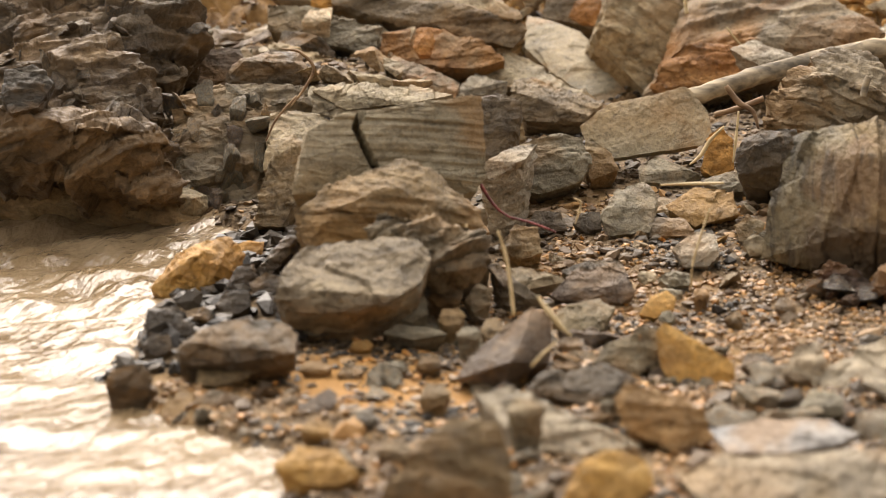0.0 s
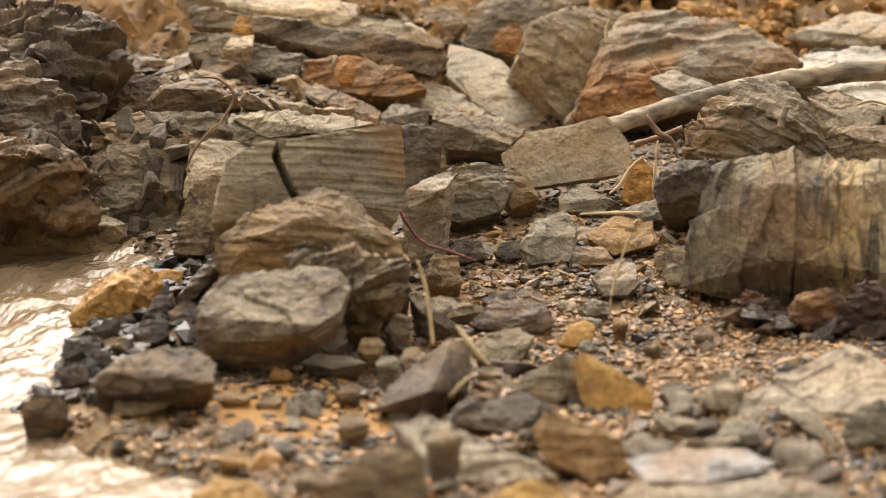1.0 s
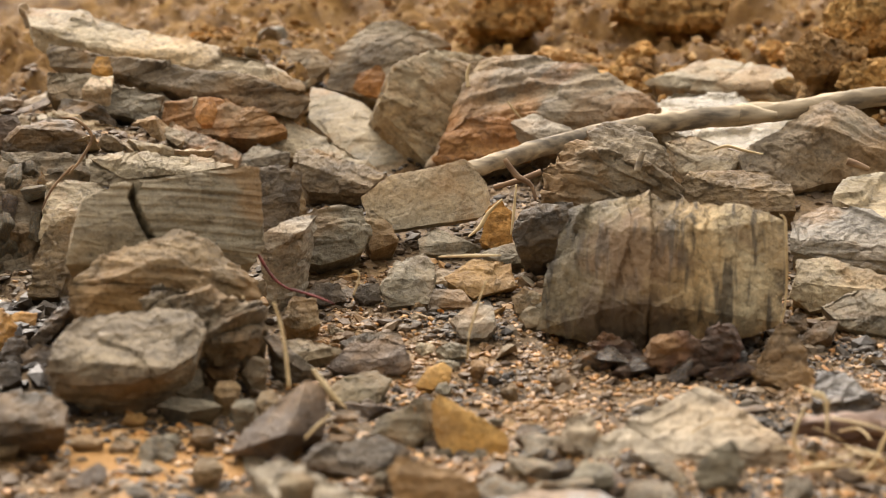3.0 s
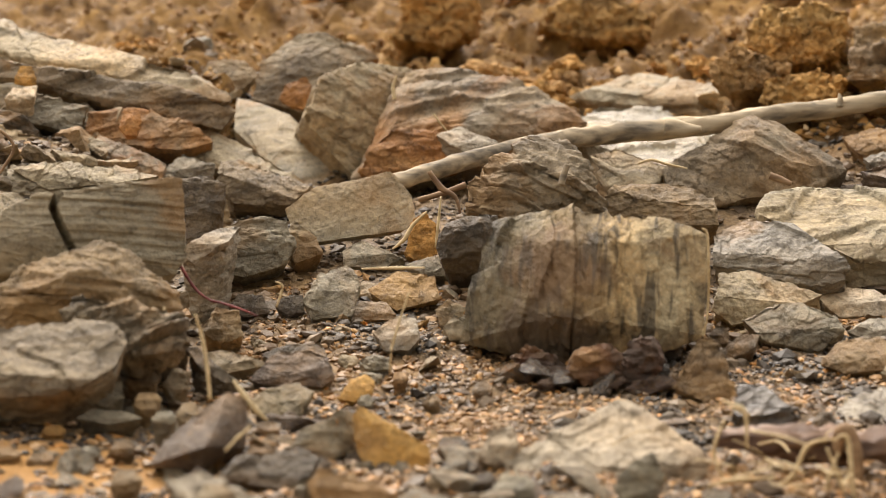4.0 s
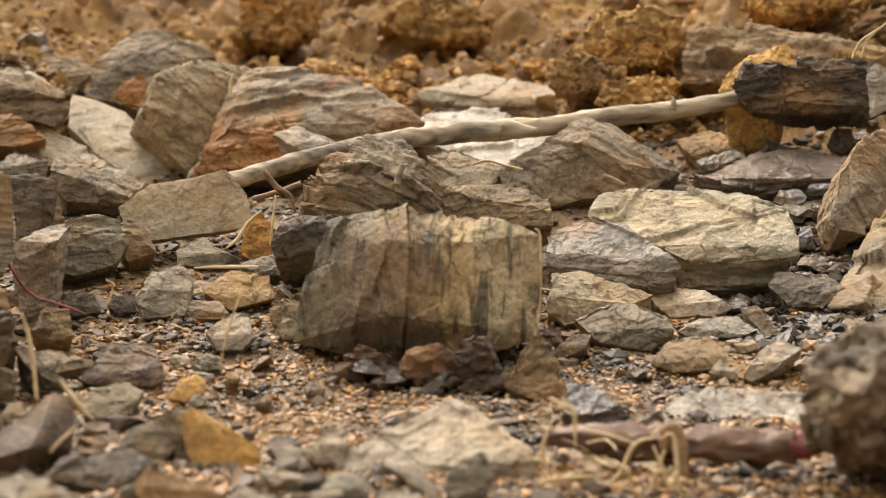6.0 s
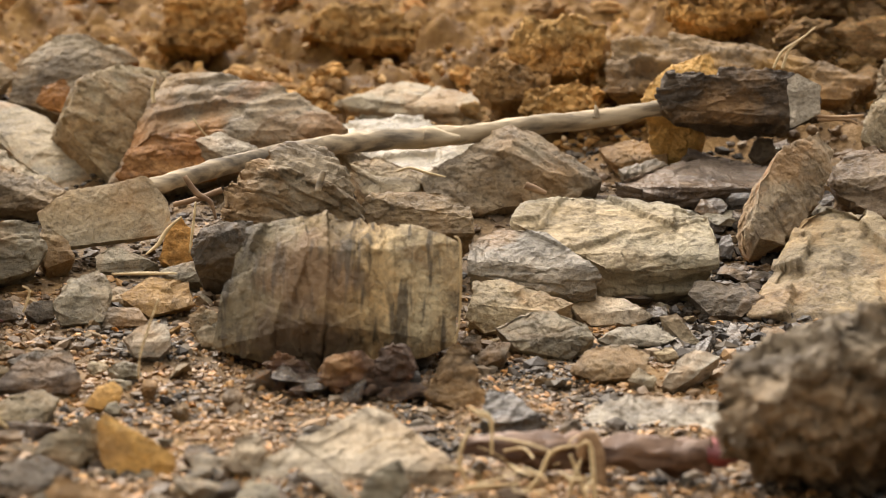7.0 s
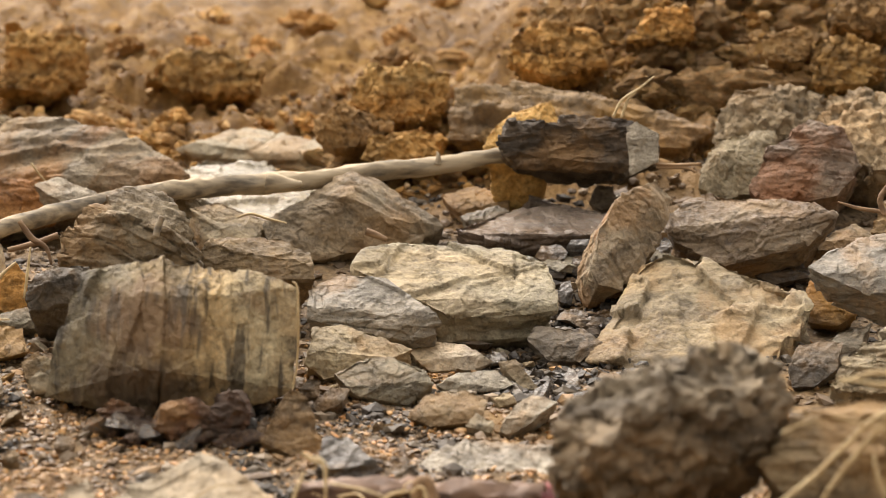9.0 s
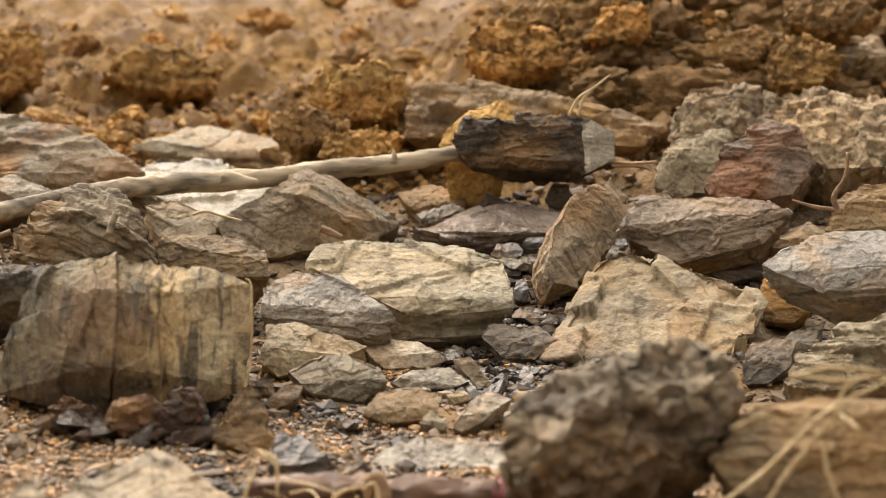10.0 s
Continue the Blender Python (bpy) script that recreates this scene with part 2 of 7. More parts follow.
def streaks_and_rust(m, centre, reach, rust):
    """Dark runs down the face of a block and one rusty scar."""
    n, l = m.node_tree.nodes, m.node_tree.links
    b = n["Principled BSDF"]
    old = b.inputs["Base Color"].links[0].from_socket
    tc, mp, run, big = n.new("ShaderNodeTexCoord"), n.new("ShaderNodeMapping"), n.new("ShaderNodeTexNoise"), n.new("ShaderNodeTexNoise")
    mp.inputs["Scale"].default_value = (80, 40, 11)
    l.new(tc.outputs["Object"], mp.inputs[0])
    l.new(mp.outputs[0], run.inputs["Vector"])
    l.new(tc.outputs["Object"], big.inputs["Vector"])
    run.inputs["Scale"].default_value, run.inputs["Detail"].default_value, run.inputs["Distortion"].default_value = 1.0, 6.0, 0.5
    big.inputs["Scale"].default_value, big.inputs["Detail"].default_value = 30.0, 6.0
    cut = n.new("ShaderNodeMapRange")
    cut.inputs["From Min"].default_value, cut.inputs["From Max"].default_value = 0.54, 0.64
    cut.inputs["To Max"].default_value = 0.55
    l.new(run.outputs[0], cut.inputs["Value"])
    dark = n.new("ShaderNodeMixRGB")
    l.new(cut.outputs[0], dark.inputs[0])
    l.new(old, dark.inputs[1])
    dark.inputs[2].default_value = (0.075, 0.062, 0.043, 1)
    gone, wide, rim = n.new("ShaderNodeVectorMath"), n.new("ShaderNodeMath"), n.new("ShaderNodeMapRange")
    gone.operation, wide.operation = "DISTANCE", "MULTIPLY_ADD"
    l.new(tc.outputs["Object"], gone.inputs[0])
    gone.inputs[1].default_value = centre
    wide.inputs[1].default_value = -0.11
    l.new(big.outputs[0], wide.inputs[0])
    l.new(gone.outputs["Value"], wide.inputs[2])
    rim.inputs["From Min"].default_value, rim.inputs["From Max"].default_value = reach - 0.055, reach - 0.08
    rim.inputs["To Max"].default_value = 0.75
    l.new(wide.outputs[0], rim.inputs["Value"])
    scar = n.new("ShaderNodeMixRGB")
    l.new(rim.outputs[0], scar.inputs[0])
    l.new(dark.outputs[0], scar.inputs[1])
    scar.inputs[2].default_value = colour(rust)
    l.new(scar.outputs[0], b.inputs["Base Color"])


streaks_and_rust(BLOCK, (-0.022, -0.03, 0.02), 0.060, (0.21, 0.125, 0.062))
streaks_and_rust(BLOCK, (-0.03, -0.02, -0.075), 0.075, (0.11, 0.075, 0.045))
# a film of water on the wet stones
for wet, film in ((WETSLAB, 0.15), (WETDARK, 0.35), (WETGREY, 0.08), (PURPLEW, 0.15), (MUDSHALE, 0.04), (PALEW, 0.1)):
    skin = wet.node_tree.nodes["Principled BSDF"]
    skin.inputs["Coat Weight"].default_value, skin.inputs["Coat Roughness"].default_value = film, 0.2


MUD_AT = (-0.585, 1.60)


def ground_material():
    """Muddy grit: grey-brown, with ochre mud in patches and orange soil on the far slope."""
    m = bpy.data.materials.new("gritty_mud")
    m.use_nodes = True
    n, l = m.node_tree.nodes, m.node_tree.links
    b = n["Principled BSDF"]
    geo = n.new("ShaderNodeNewGeometry")

    def noise_node(scale, detail, rough=0.65):
        node = n.new("ShaderNodeTexNoise")
        node.inputs["Scale"].default_value, node.inputs["Detail"].default_value, node.inputs["Roughness"].default_value = scale, detail, rough
        l.new(geo.outputs["Position"], node.inputs["Vector"])
        return node.outputs[0]

    def ramp(src, stops):
        node = n.new("ShaderNodeValToRGB")
        e = node.color_ramp.elements
        e[0].position, e[0].color = stops[0]
        e[1].position, e[1].color = stops[-1]
        for p, c in stops[1:-1]:
            e.new(p).color = c
        l.new(src, node.inputs[0])
        return node.outputs[0]

    def mix(mode, fac, a, c):
        node = n.new("ShaderNodeMixRGB")
        node.blend_type = mode
        for i, v in ((0, fac), (1, a), (2, c)):
            if hasattr(v, "is_linked"):
                l.new(v, node.inputs[i])
            else:
                node.inputs[i].default_value = v
        return node.outputs[0]

    grit = ramp(noise_node(150, 6), [(0.3, (0.055, 0.038, 0.023, 1)), (0.5, (0.155, 0.105, 0.058, 1)), (0.68, (0.30, 0.21, 0.12, 1))])
    mud = ramp(noise_node(40, 6), [(0.3, (0.20, 0.12, 0.05, 1)), (0.6, (0.34, 0.215, 0.095, 1))])
    soil = ramp(noise_node(16, 8, 0.7), [(0.32, (0.075, 0.036, 0.01, 1)), (0.5, (0.22, 0.118, 0.033, 1)), (0.68, (0.35, 0.21, 0.073, 1))])
    c = mix("MIX", ramp(noise_node(5.5, 4), [(0.5, (0, 0, 0, 1)), (0.62, (0.85, 0.85, 0.85, 1))]), grit, mud)
    puddle, rim = n.new("ShaderNodeVectorMath"), n.new("ShaderNodeMapRange")
    puddle.operation, puddle.inputs[1].default_value = "DISTANCE", (MUD_AT[0], MUD_AT[1], 0.0)
    l.new(geo.outputs["Position"], puddle.inputs[0])
    rim.inputs["From Min"].default_value, rim.inputs["From Max"].default_value = 0.14, 0.08
    l.new(puddle.outputs["Value"], rim.inputs["Value"])
    c = mix("MIX", rim.outputs[0], c, (0.42, 0.225, 0.075, 1))
    sep = n.new("ShaderNodeSeparateXYZ")
    l.new(geo.outputs["Position"], sep.inputs[0])
    far = n.new("ShaderNodeMapRange")
    far.inputs["From Min"].default_value, far.inputs["From Max"].default_value = 2.95, 3.3
    l.new(sep.outputs[1], far.inputs["Value"])
    patch = ramp(noise_node(2.2, 5), [(0.36, (0.74, 0.70, 0.64, 1)), (0.56, (1.1, 1.1, 1.1, 1))])
    c = mix("MIX", far.outputs[0], c, mix("MULTIPLY", 1.0, soil, patch))
    l.new(c, b.inputs["Base Color"])
    r = ramp(noise_node(9, 4), [(0.4, (0.55, 0.55, 0.55, 1)), (0.6, (0.95, 0.95, 0.95, 1))])
    l.new(r, b.inputs["Roughness"])
    b.inputs["Specular IOR Level"].default_value = 0.25
    bp = n.new("ShaderNodeBump")
    bp.inputs["Strength"].default_value, bp.inputs["Distance"].default_value = 0.9, 0.008
    l.new(mix("ADD", 1.0, noise_node(150, 6), noise_node(45, 6)), bp.inputs["Height"])
    l.new(bp.outputs[0], b.inputs["Normal"])
    return m


def pebble_material(name, stops, rough=0.6, muddy=0.0, film=0.0):
    m = bpy.data.materials.new(name)
    m.use_nodes = True
    n, l = m.node_tree.nodes, m.node_tree.links
    b = n["Principled BSDF"]
    geo = n.new("ShaderNodeNewGeometry")
    rp = n.new("ShaderNodeValToRGB")
    rp.color_ramp.interpolation = "LINEAR"
    e = rp.color_ramp.elements
    e[0].position, e[0].color = stops[0][0], colour(stops[0][1])
    e[1].position, e[1].color = stops[-1][0], colour(stops[-1][1])
    for p, c in stops[1:-1]:
        e.new(p).color = colour(c)
    l.new(geo.outputs["Random Per Island"], rp.inputs[0])
    ns = n.new("ShaderNodeTexNoise")
    ns.inputs["Scale"].default_value, ns.inputs["Detail"].default_value = 220, 5
    l.new(geo.outputs["Position"], ns.inputs["Vector"])
    mx = n.new("ShaderNodeMixRGB")
    mx.blend_type = "OVERLAY"
    mx.inputs[0].default_value = 0.5
    l.new(rp.outputs[0], mx.inputs[1])
    l.new(ns.outputs[0], mx.inputs[2])
    spread, where, coat = n.new("ShaderNodeTexNoise"), n.new("ShaderNodeMapRange"), n.new("ShaderNodeMixRGB")
    spread.inputs["Scale"].default_value, spread.inputs["Detail"].default_value = 5.5, 5
    l.new(geo.outputs["Position"], spread.inputs["Vector"])
    where.inputs["From Min"].default_value, where.inputs["From Max"].default_value = 0.42, 0.60
    where.inputs["To Max"].default_value = muddy
    l.new(spread.outputs[0], where.inputs["Value"])
    l.new(where.outputs[0], coat.inputs[0])
    l.new(mx.outputs[0], coat.inputs[1])
    coat.inputs[2].default_value = (0.36, 0.19, 0.062, 1)
    l.new(coat.outputs[0], b.inputs["Base Color"])
    b.inputs["Roughness"].default_value, b.inputs["Specular IOR Level"].default_value = rough, 0.3
    b.inputs["Coat Weight"].default_value, b.inputs["Coat Roughness"].default_value = film, 0.15
    bp = n.new("ShaderNodeBump")
    bp.inputs["Strength"].default_value, bp.inputs["Distance"].default_value = 0.6, 0.002
    l.new(ns.outputs[0], bp.inputs["Height"])
    l.new(bp.outputs[0], b.inputs["Normal"])
    return m


def wood_material(name, dark, light, rough=0.8, stretch=(5, 60, 60)):
    m = bpy.data.materials.new(name)
    m.use_nodes = True
    n, l = m.node_tree.nodes, m.node_tree.links
    b = n["Principled BSDF"]
    geo, mp = n.new("ShaderNodeTexCoord"), n.new("ShaderNodeMapping")
    mp.inputs["Scale"].default_value = stretch
    l.new(geo.outputs["Object"], mp.inputs[0])
    ns, big = n.new("ShaderNodeTexNoise"), n.new("ShaderNodeTexNoise")
    ns.inputs["Scale"].default_value, ns.inputs["Detail"].default_value = 1.5, 6
    big.inputs["Scale"].default_value, big.inputs["Detail"].default_value = 7, 5
    l.new(mp.outputs[0], ns.inputs["Vector"])
    l.new(geo.outputs["Object"], big.inputs["Vector"])
    mean = n.new("ShaderNodeMath")
    mean.operation = "MULTIPLY_ADD"
    mean.inputs[1].default_value = 0.5
    half = n.new("ShaderNodeMath")
    half.operation = "MULTIPLY"
    half.inputs[1].default_value = 0.5
    l.new(big.outputs[0], half.inputs[0])
    l.new(ns.outputs[0], mean.inputs[0])
    l.new(half.outputs[0], mean.inputs[2])
    rp = n.new("ShaderNodeValToRGB")
    e = rp.color_ramp.elements
    e[0].position, e[0].color = 0.40, colour(dark)
    e[1].position, e[1].color = 0.58, colour(light)
    l.new(mean.outputs[0], rp.inputs[0])
    l.new(rp.outputs[0], b.inputs["Base Color"])
    b.inputs["Roughness"].default_value = rough
    bp = n.new("ShaderNodeBump")
    bp.inputs["Strength"].default_value, bp.inputs["Distance"].default_value = 0.5, 0.003
    l.new(ns.outputs[0], bp.inputs["Height"])
    l.new(bp.outputs[0], b.inputs["Normal"])
    return m


def water_material():
    """Shallow brown flood water with a rippled, glossy skin."""
    m = bpy.data.materials.new("muddy_water")
    m.use_nodes = True
    n, l = m.node_tree.nodes, m.node_tree.links
    b = n["Principled BSDF"]
    geo, mp = n.new("ShaderNodeNewGeometry"), n.new("ShaderNodeMapping")
    mp.inputs["Rotation"].default_value = (0, 0, radians(-58))
    mp.inputs["Scale"].default_value = (22, 13, 9)
    l.new(geo.outputs["Position"], mp.inputs[0])
    wave, big = n.new("ShaderNodeTexNoise"), n.new("ShaderNodeTexNoise")
    wave.inputs["Scale"].default_value, wave.inputs["Detail"].default_value = 1.6, 4
    big.inputs["Scale"].default_value, big.inputs["Detail"].default_value = 6, 4
    l.new(mp.outputs[0], wave.inputs["Vector"])
    l.new(geo.outputs["Position"], big.inputs["Vector"])
    rp = n.new("ShaderNodeValToRGB")
    e = rp.color_ramp.elements
    e[0].position, e[0].color = 0.35, (0.19, 0.128, 0.066, 1)
    e[1].position, e[1].color = 0.65, (0.30, 0.218, 0.13, 1)
    l.new(big.outputs[0], rp.inputs[0])
    l.new(rp.outputs[0], b.inputs["Base Color"])
    b.inputs["Roughness"].default_value, b.inputs["IOR"].default_value = 0.2, 1.5
    b.inputs["Specular IOR Level"].default_value = 0.75
    b.inputs["Coat Weight"].default_value, b.inputs["Coat Roughness"].default_value = 0.15, 0.06
    bp = n.new("ShaderNodeBump")
    bp.inputs["Strength"].default_value, bp.inputs["Distance"].default_value = 1.0, 0.017
    l.new(wave.outputs[0], bp.inputs["Height"])
    l.new(bp.outputs[0], b.inputs["Normal"])
    return m


GRAVEL = pebble_material("mixed_gravel", [(0.0, (0.022, 0.018, 0.014)), (0.34, (0.05, 0.038, 0.026)), (0.56, (0.105, 0.077, 0.048)), (0.66, (0.24, 0.155, 0.075)), (0.74, (0.50, 0.22, 0.05)), (0.85, (0.33, 0.25, 0.165)), (1.0, (0.54, 0.29, 0.09))], 0.42, 0.55, 0.15)
GRITSTONE = pebble_material("grey_rubble", [(0.0, (0.022, 0.017, 0.012)), (0.4, (0.055, 0.043, 0.03)), (0.7, (0.115, 0.09, 0.06)), (0.9, (0.24, 0.19, 0.13)), (1.0, (0.40, 0.22, 0.08))], 0.6, 0.25, 0.1)
SOILCRUMB = pebble_material("soil_crumbs", [(0.0, (0.14, 0.07, 0.024)), (0.5, (0.29, 0.15, 0.048)), (0.85, (0.39, 0.23, 0.085)), (1.0, (0.47, 0.36, 0.23))], 0.6)
DRIFTWOOD = wood_material("bleached_driftwood", (0.12, 0.098, 0.07), (0.46, 0.37, 0.245))
STRAW = wood_material("dry_straw", (0.42, 0.29, 0.13), (0.68, 0.54, 0.31), 0.6)
REDROOT = wood_material("red_brown_root", (0.07, 0.034, 0.022), (0.25, 0.155, 0.10), 0.55, (14, 60, 60))
REDEND = wood_material("raw_red_wood", (0.12, 0.02, 0.02), (0.36, 0.08, 0.07), 0.5)
TWIG = wood_material("brown_twig", (0.16, 0.09, 0.045), (0.40, 0.26, 0.14), 0.75)


# ---- ground ----
def smooth(a, b, v):
    t = min(1.0, max(0.0, (v - a) / (b - a)))
    return t * t * (3 - 2 * t)


PROFILE_Y = (-50.0, 1.0, 1.5, 1.8, 2.05, 2.3, 2.5, 2.7, 2.9, 3.2, 3.62, 4.2, 6.0, 9.0, 16.0, 200.0)
LEFT_Z = (-0.06, -0.05, -0.034, -0.024, -0.008, 0.03, 0.06, 0.075, 0.085, 0.11, 0.22, 0.35, 0.70, 0.95, 1.0, 1.0)
MIDDLE_Z = (-0.06, -0.05, -0.034, -0.026, -0.015, 0.008, 0.03, 0.07, 0.12, 0.18, 0.28, 0.37, 0.70, 0.95, 1.0, 1.0)
RIGHT_Z = (-0.06, -0.05, -0.03, -0.025, -0.005, 0.025, 0.055, 0.105, 0.17, 0.255, 0.53, 0.58, 0.75, 1.0, 1.05, 1.05)
WATER_Y = (0.9, 1.2, 1.6, 2.4, 2.8)
WATER_Z = (-0.050, -0.044, -0.032, 0.055, 0.10)
SHORE_Y = (0.0, 1.31, 1.41, 1.48, 1.59, 1.74, 1.93, 2.16, 2.27, 2.39, 4.0)
SHORE_X = (-0.49, -0.57, -0.63, -0.75, -0.87, -0.92, -0.97, -1.01, -1.21, -1.45, -3.4)

def ground_z(x, y):
    left, middle, right = (float(np.interp(y, PROFILE_Y, z)) for z in (LEFT_Z, MIDDLE_Z, RIGHT_Z))
    z = left + (middle - left) * smooth(-0.35, 0.1, x)
    z += (right - z) * smooth(0.15, 0.5, x)
    z += 0.11 * smooth(-0.8, -1.1, x) * smooth(2.2, 2.7, y) * smooth(4.2, 3.4, y)
    shore = float(np.interp(y, SHORE_Y, SHORE_X))
    z -= 0.075 * smooth(0.05, -0.16, x - shore) * smooth(3.4, 2.6, y)
    lift = smooth(0.0, 0.05, x - shore) * smooth(0.4, 0.15, x - shore) * smooth(3.0, 2.6, y)
    return z + lift * max(0.0, float(np.interp(y, WATER_Y, WATER_Z)) + 0.012 - z)


def ground_detail(x, y):
    far = smooth(2.7, 3.6, y)
    p = Vector((x, y, 0.0))
    d = (0.006 + 0.05 * far) * noise.fractal(p * (9.0 - 4.0 * far), 0.7, 2.1, 6)
    if far > 0:
        d += 0.075 * far * smooth(4.6, 4.0, y) * (0.4 - noise.voronoi(p * 11.0)[0][0]) + 0.03 * far * (0.4 - noise.voronoi(p * 27.0)[0][0])
    return d + 0.004 * noise.noise(p * 60)


def axis(a, b, step, lo, hi):
    mid = list(np.arange(a, b, step))
    out, d = [], step
    v = mid[-1]
    while v < hi:
        d *= 1.35
        v += d
        out.append(v)
    pre, d, v = [], step, mid[0]
    while v > lo:
        d *= 1.35
        v -= d
        pre.append(v)
    return pre[::-1] + mid + out


def sheet(name, xs, ys, height, material, keep=None):
    verts = [(x, y, height(x, y)) for y in ys for x in xs]
    w = len(xs)
    faces = [(j * w + i, j * w + i + 1, (j + 1) * w + i + 1, (j + 1) * w + i) for j in range(len(ys) - 1) for i in range(w - 1)
             if keep is None or keep(xs[i], ys[j])]
    me = bpy.data.meshes.new(name)
    me.from_pydata(verts, [], faces)
    me.polygons.foreach_set("use_smooth", [True] * len(faces))
    me.materials.append(material)
    return new(name, me)


ground = sheet("ground", axis(-1.8, 1.5, 0.014, -160, 160), axis(0.75, 4.6, 0.014, -120, 180),
               lambda x, y: ground_z(x, y) + ground_detail(x, y), ground_material())
tagged(ground, "stony brown mud bank rising to orange soil", "ground", kind="structure")

water = sheet("water", axis(-2.6, -0.3, 0.012, -60, -0.2), axis(0.8, 3.0, 0.012, -60, 3.4),
              lambda x, y: float(np.interp(y, WATER_Y, WATER_Z)) + (0.006 + 0.009 * smooth(1.5, 2.0, y)) * noise.fractal(Vector((x * 9 + y * 6, y * 12 - x * 6, 0)), 0.8, 2.0, 3),
              water_material(), keep=lambda x, y: x < float(np.interp(y, SHORE_Y, SHORE_X)) + 0.06)
tagged(water, "shallow muddy brown stream water with glossy ripples", "water", kind="structure")


# ---- rocks ----
made = [0]


def refine(bm, edge, rounds=6):
    for _ in range(rounds):
        long = [e for e in bm.edges if e.calc_length() > edge]
        if not long:
            break
        bmesh.ops.subdivide_edges(bm, edges=long, cuts=1, use_grid_fill=False)
        bmesh.ops.triangulate(bm, faces=bm.faces[:])


def finish(name, bm, material, sharp=30):
    for f in bm.faces:
        f.smooth = True
    for e in bm.edges:
        e.smooth = not (len(e.link_faces) == 2 and e.calc_face_angle(0) > radians(sharp))
    me = bpy.data.meshes.new(name)
    bm.to_mesh(me)
    bm.free()
    me.materials.append(material)
    return me


def rock(name, label, material, at, turn, lean, face, thick, bulge=None, ridge=(), layers=6, dip=0, rough=1.0, detail=1.0, foot=True, crack=(), ledges=1.0, mask=0.45, nodules=0.0, edge=None):
    """A broken stone: an angular body behind a main face (outline in cm), split along its bedding, chipped and weathered."""
    made[0] += 1
    rng = random.Random(made[0] * 7919)
    m = Matrix.Translation(at) @ pose(0, 0, 0, 0, 0, turn) @ pose(0, 0, 0, -lean, 0, 0)
    pts = [Vector((u / 100, 0, v / 100)) for u, v in face]
    mid = sum(pts, Vector()) / len(pts)
    w = max(p.x for p in pts) - min(p.x for p in pts)
    h = max(p.z for p in pts) - min(p.z for p in pts)
    size, t = (w + h) / 2, thick / 100
    out = 0.07 * min(w, h) if bulge is None else bulge / 100
    bedded = name == "rock_slab" and "bedded" in material.name
    if edge is None and not ridge and lean >= 35 and name in ("stone", "rock_slab") and (bedded or not dip) and material not in (MUDSHALE, WETSLAB, SMOOTHG, BLUE):
        edge = rng.uniform(0.35, 0.55)
    if name == "rock_slab":
        out *= 0.4
    back = max(min(lean + rng.uniform(4, 12), 74), 58)
    if edge:
        # a flat top over a steep broken front, meeting along an edge across the stone
        k, front, slope = 0.1, rng.uniform(8, 34), rng.uniform(-0.22, 0.22)
        if bedded:
            slope = math.tan(radians(dip)) / (math.cos(radians(lean)) + k * math.sin(radians(lean)))
        rise = [p.z - slope * (p.x - mid.x) for p in pts]
        ve = min(rise) + edge * (max(rise) - min(rise))
        rise = [r - ve for r in rise]
        cut = [a.lerp(b, ra / (ra - rb)) for a, b, ra, rb in zip(pts, pts[1:] + pts[:1], rise, rise[1:] + rise[:1]) if ra * rb < 0]
        if cut:
            a, b = min(cut, key=lambda p: p.x), max(cut, key=lambda p: p.x)
            pts = pts + [a.lerp(b, f) + Vector((0, 0, rng.uniform(-0.08, 0.08) * (max(rise) - min(rise)))) for f in (0.0, 0.3, 0.62, 1.0)]
        cl, sl = math.cos(radians(lean)), math.sin(radians(lean))
        bent = []
        for p in pts:
            s = (p.z - ve - slope * (p.x - mid.x)) * (cl + k * sl)
            a = radians(back if s > 0 else front)
            d = s / (math.cos(a) + k * math.sin(a))
            here = ve + slope * (p.x - mid.x)
            y, z = here * sl + d * math.sin(a), here * cl + d * math.cos(a)
            bent.append(Vector((p.x, y * cl - z * sl, y * sl + z * cl)))
        pts = bent
        mid = sum(pts, Vector()) / len(pts)
        out = 0.0
    body = [p + Vector((0, rng.uniform(0, 0.04) * size * (0.4 if edge else 1), 0)) for p in pts]
    body += [mid + (p - mid) * rng.uniform(0.88, 0.97) + Vector((0, t * rng.uniform(0.4, 0.6), 0)) for p in pts]
    body += [mid + (p - mid) * rng.uniform(0.62, 0.8) + Vector((0, t, 0)) for p in pts]
    if not edge:
        body += [mid + (p - mid) * rng.uniform(0.5, 0.72) + Vector((0, -out * rng.uniform(0.5, 1), 0)) for p in pts[made[0] % 2::3]]
    body += [Vector((u / 100, -q / 100, v / 100)) for u, v, q in ridge]
    if foot and lean < 44:
        low = min((m @ p for p in body), key=lambda p: p.z)
        floor = ground_z(low.x, low.y) - 0.012
        if low.z > floor:
            inv = m.inverted()
            for p in pts:
                q = m @ (mid + (p - mid) * 0.5 + Vector((0, t * 0.95, 0)))
                q.z = ground_z(q.x, q.y) - 0.015
                body.append(inv @ q)
    bm = bmesh.new()
    vs = [bm.verts.new(p) for p in body]
    hull = bmesh.ops.convex_hull(bm, input=vs)
    spare = {v for v in hull["geom_interior"] + hull["geom_unused"] if isinstance(v, bmesh.types.BMVert)}
    bmesh.ops.delete(bm, geom=[v for v in bm.verts if v in spare or not v.link_faces], context="VERTS")
    refine(bm, min(0.0075, max(0.0026, size / 52)) / detail)
    bm.normal_update()
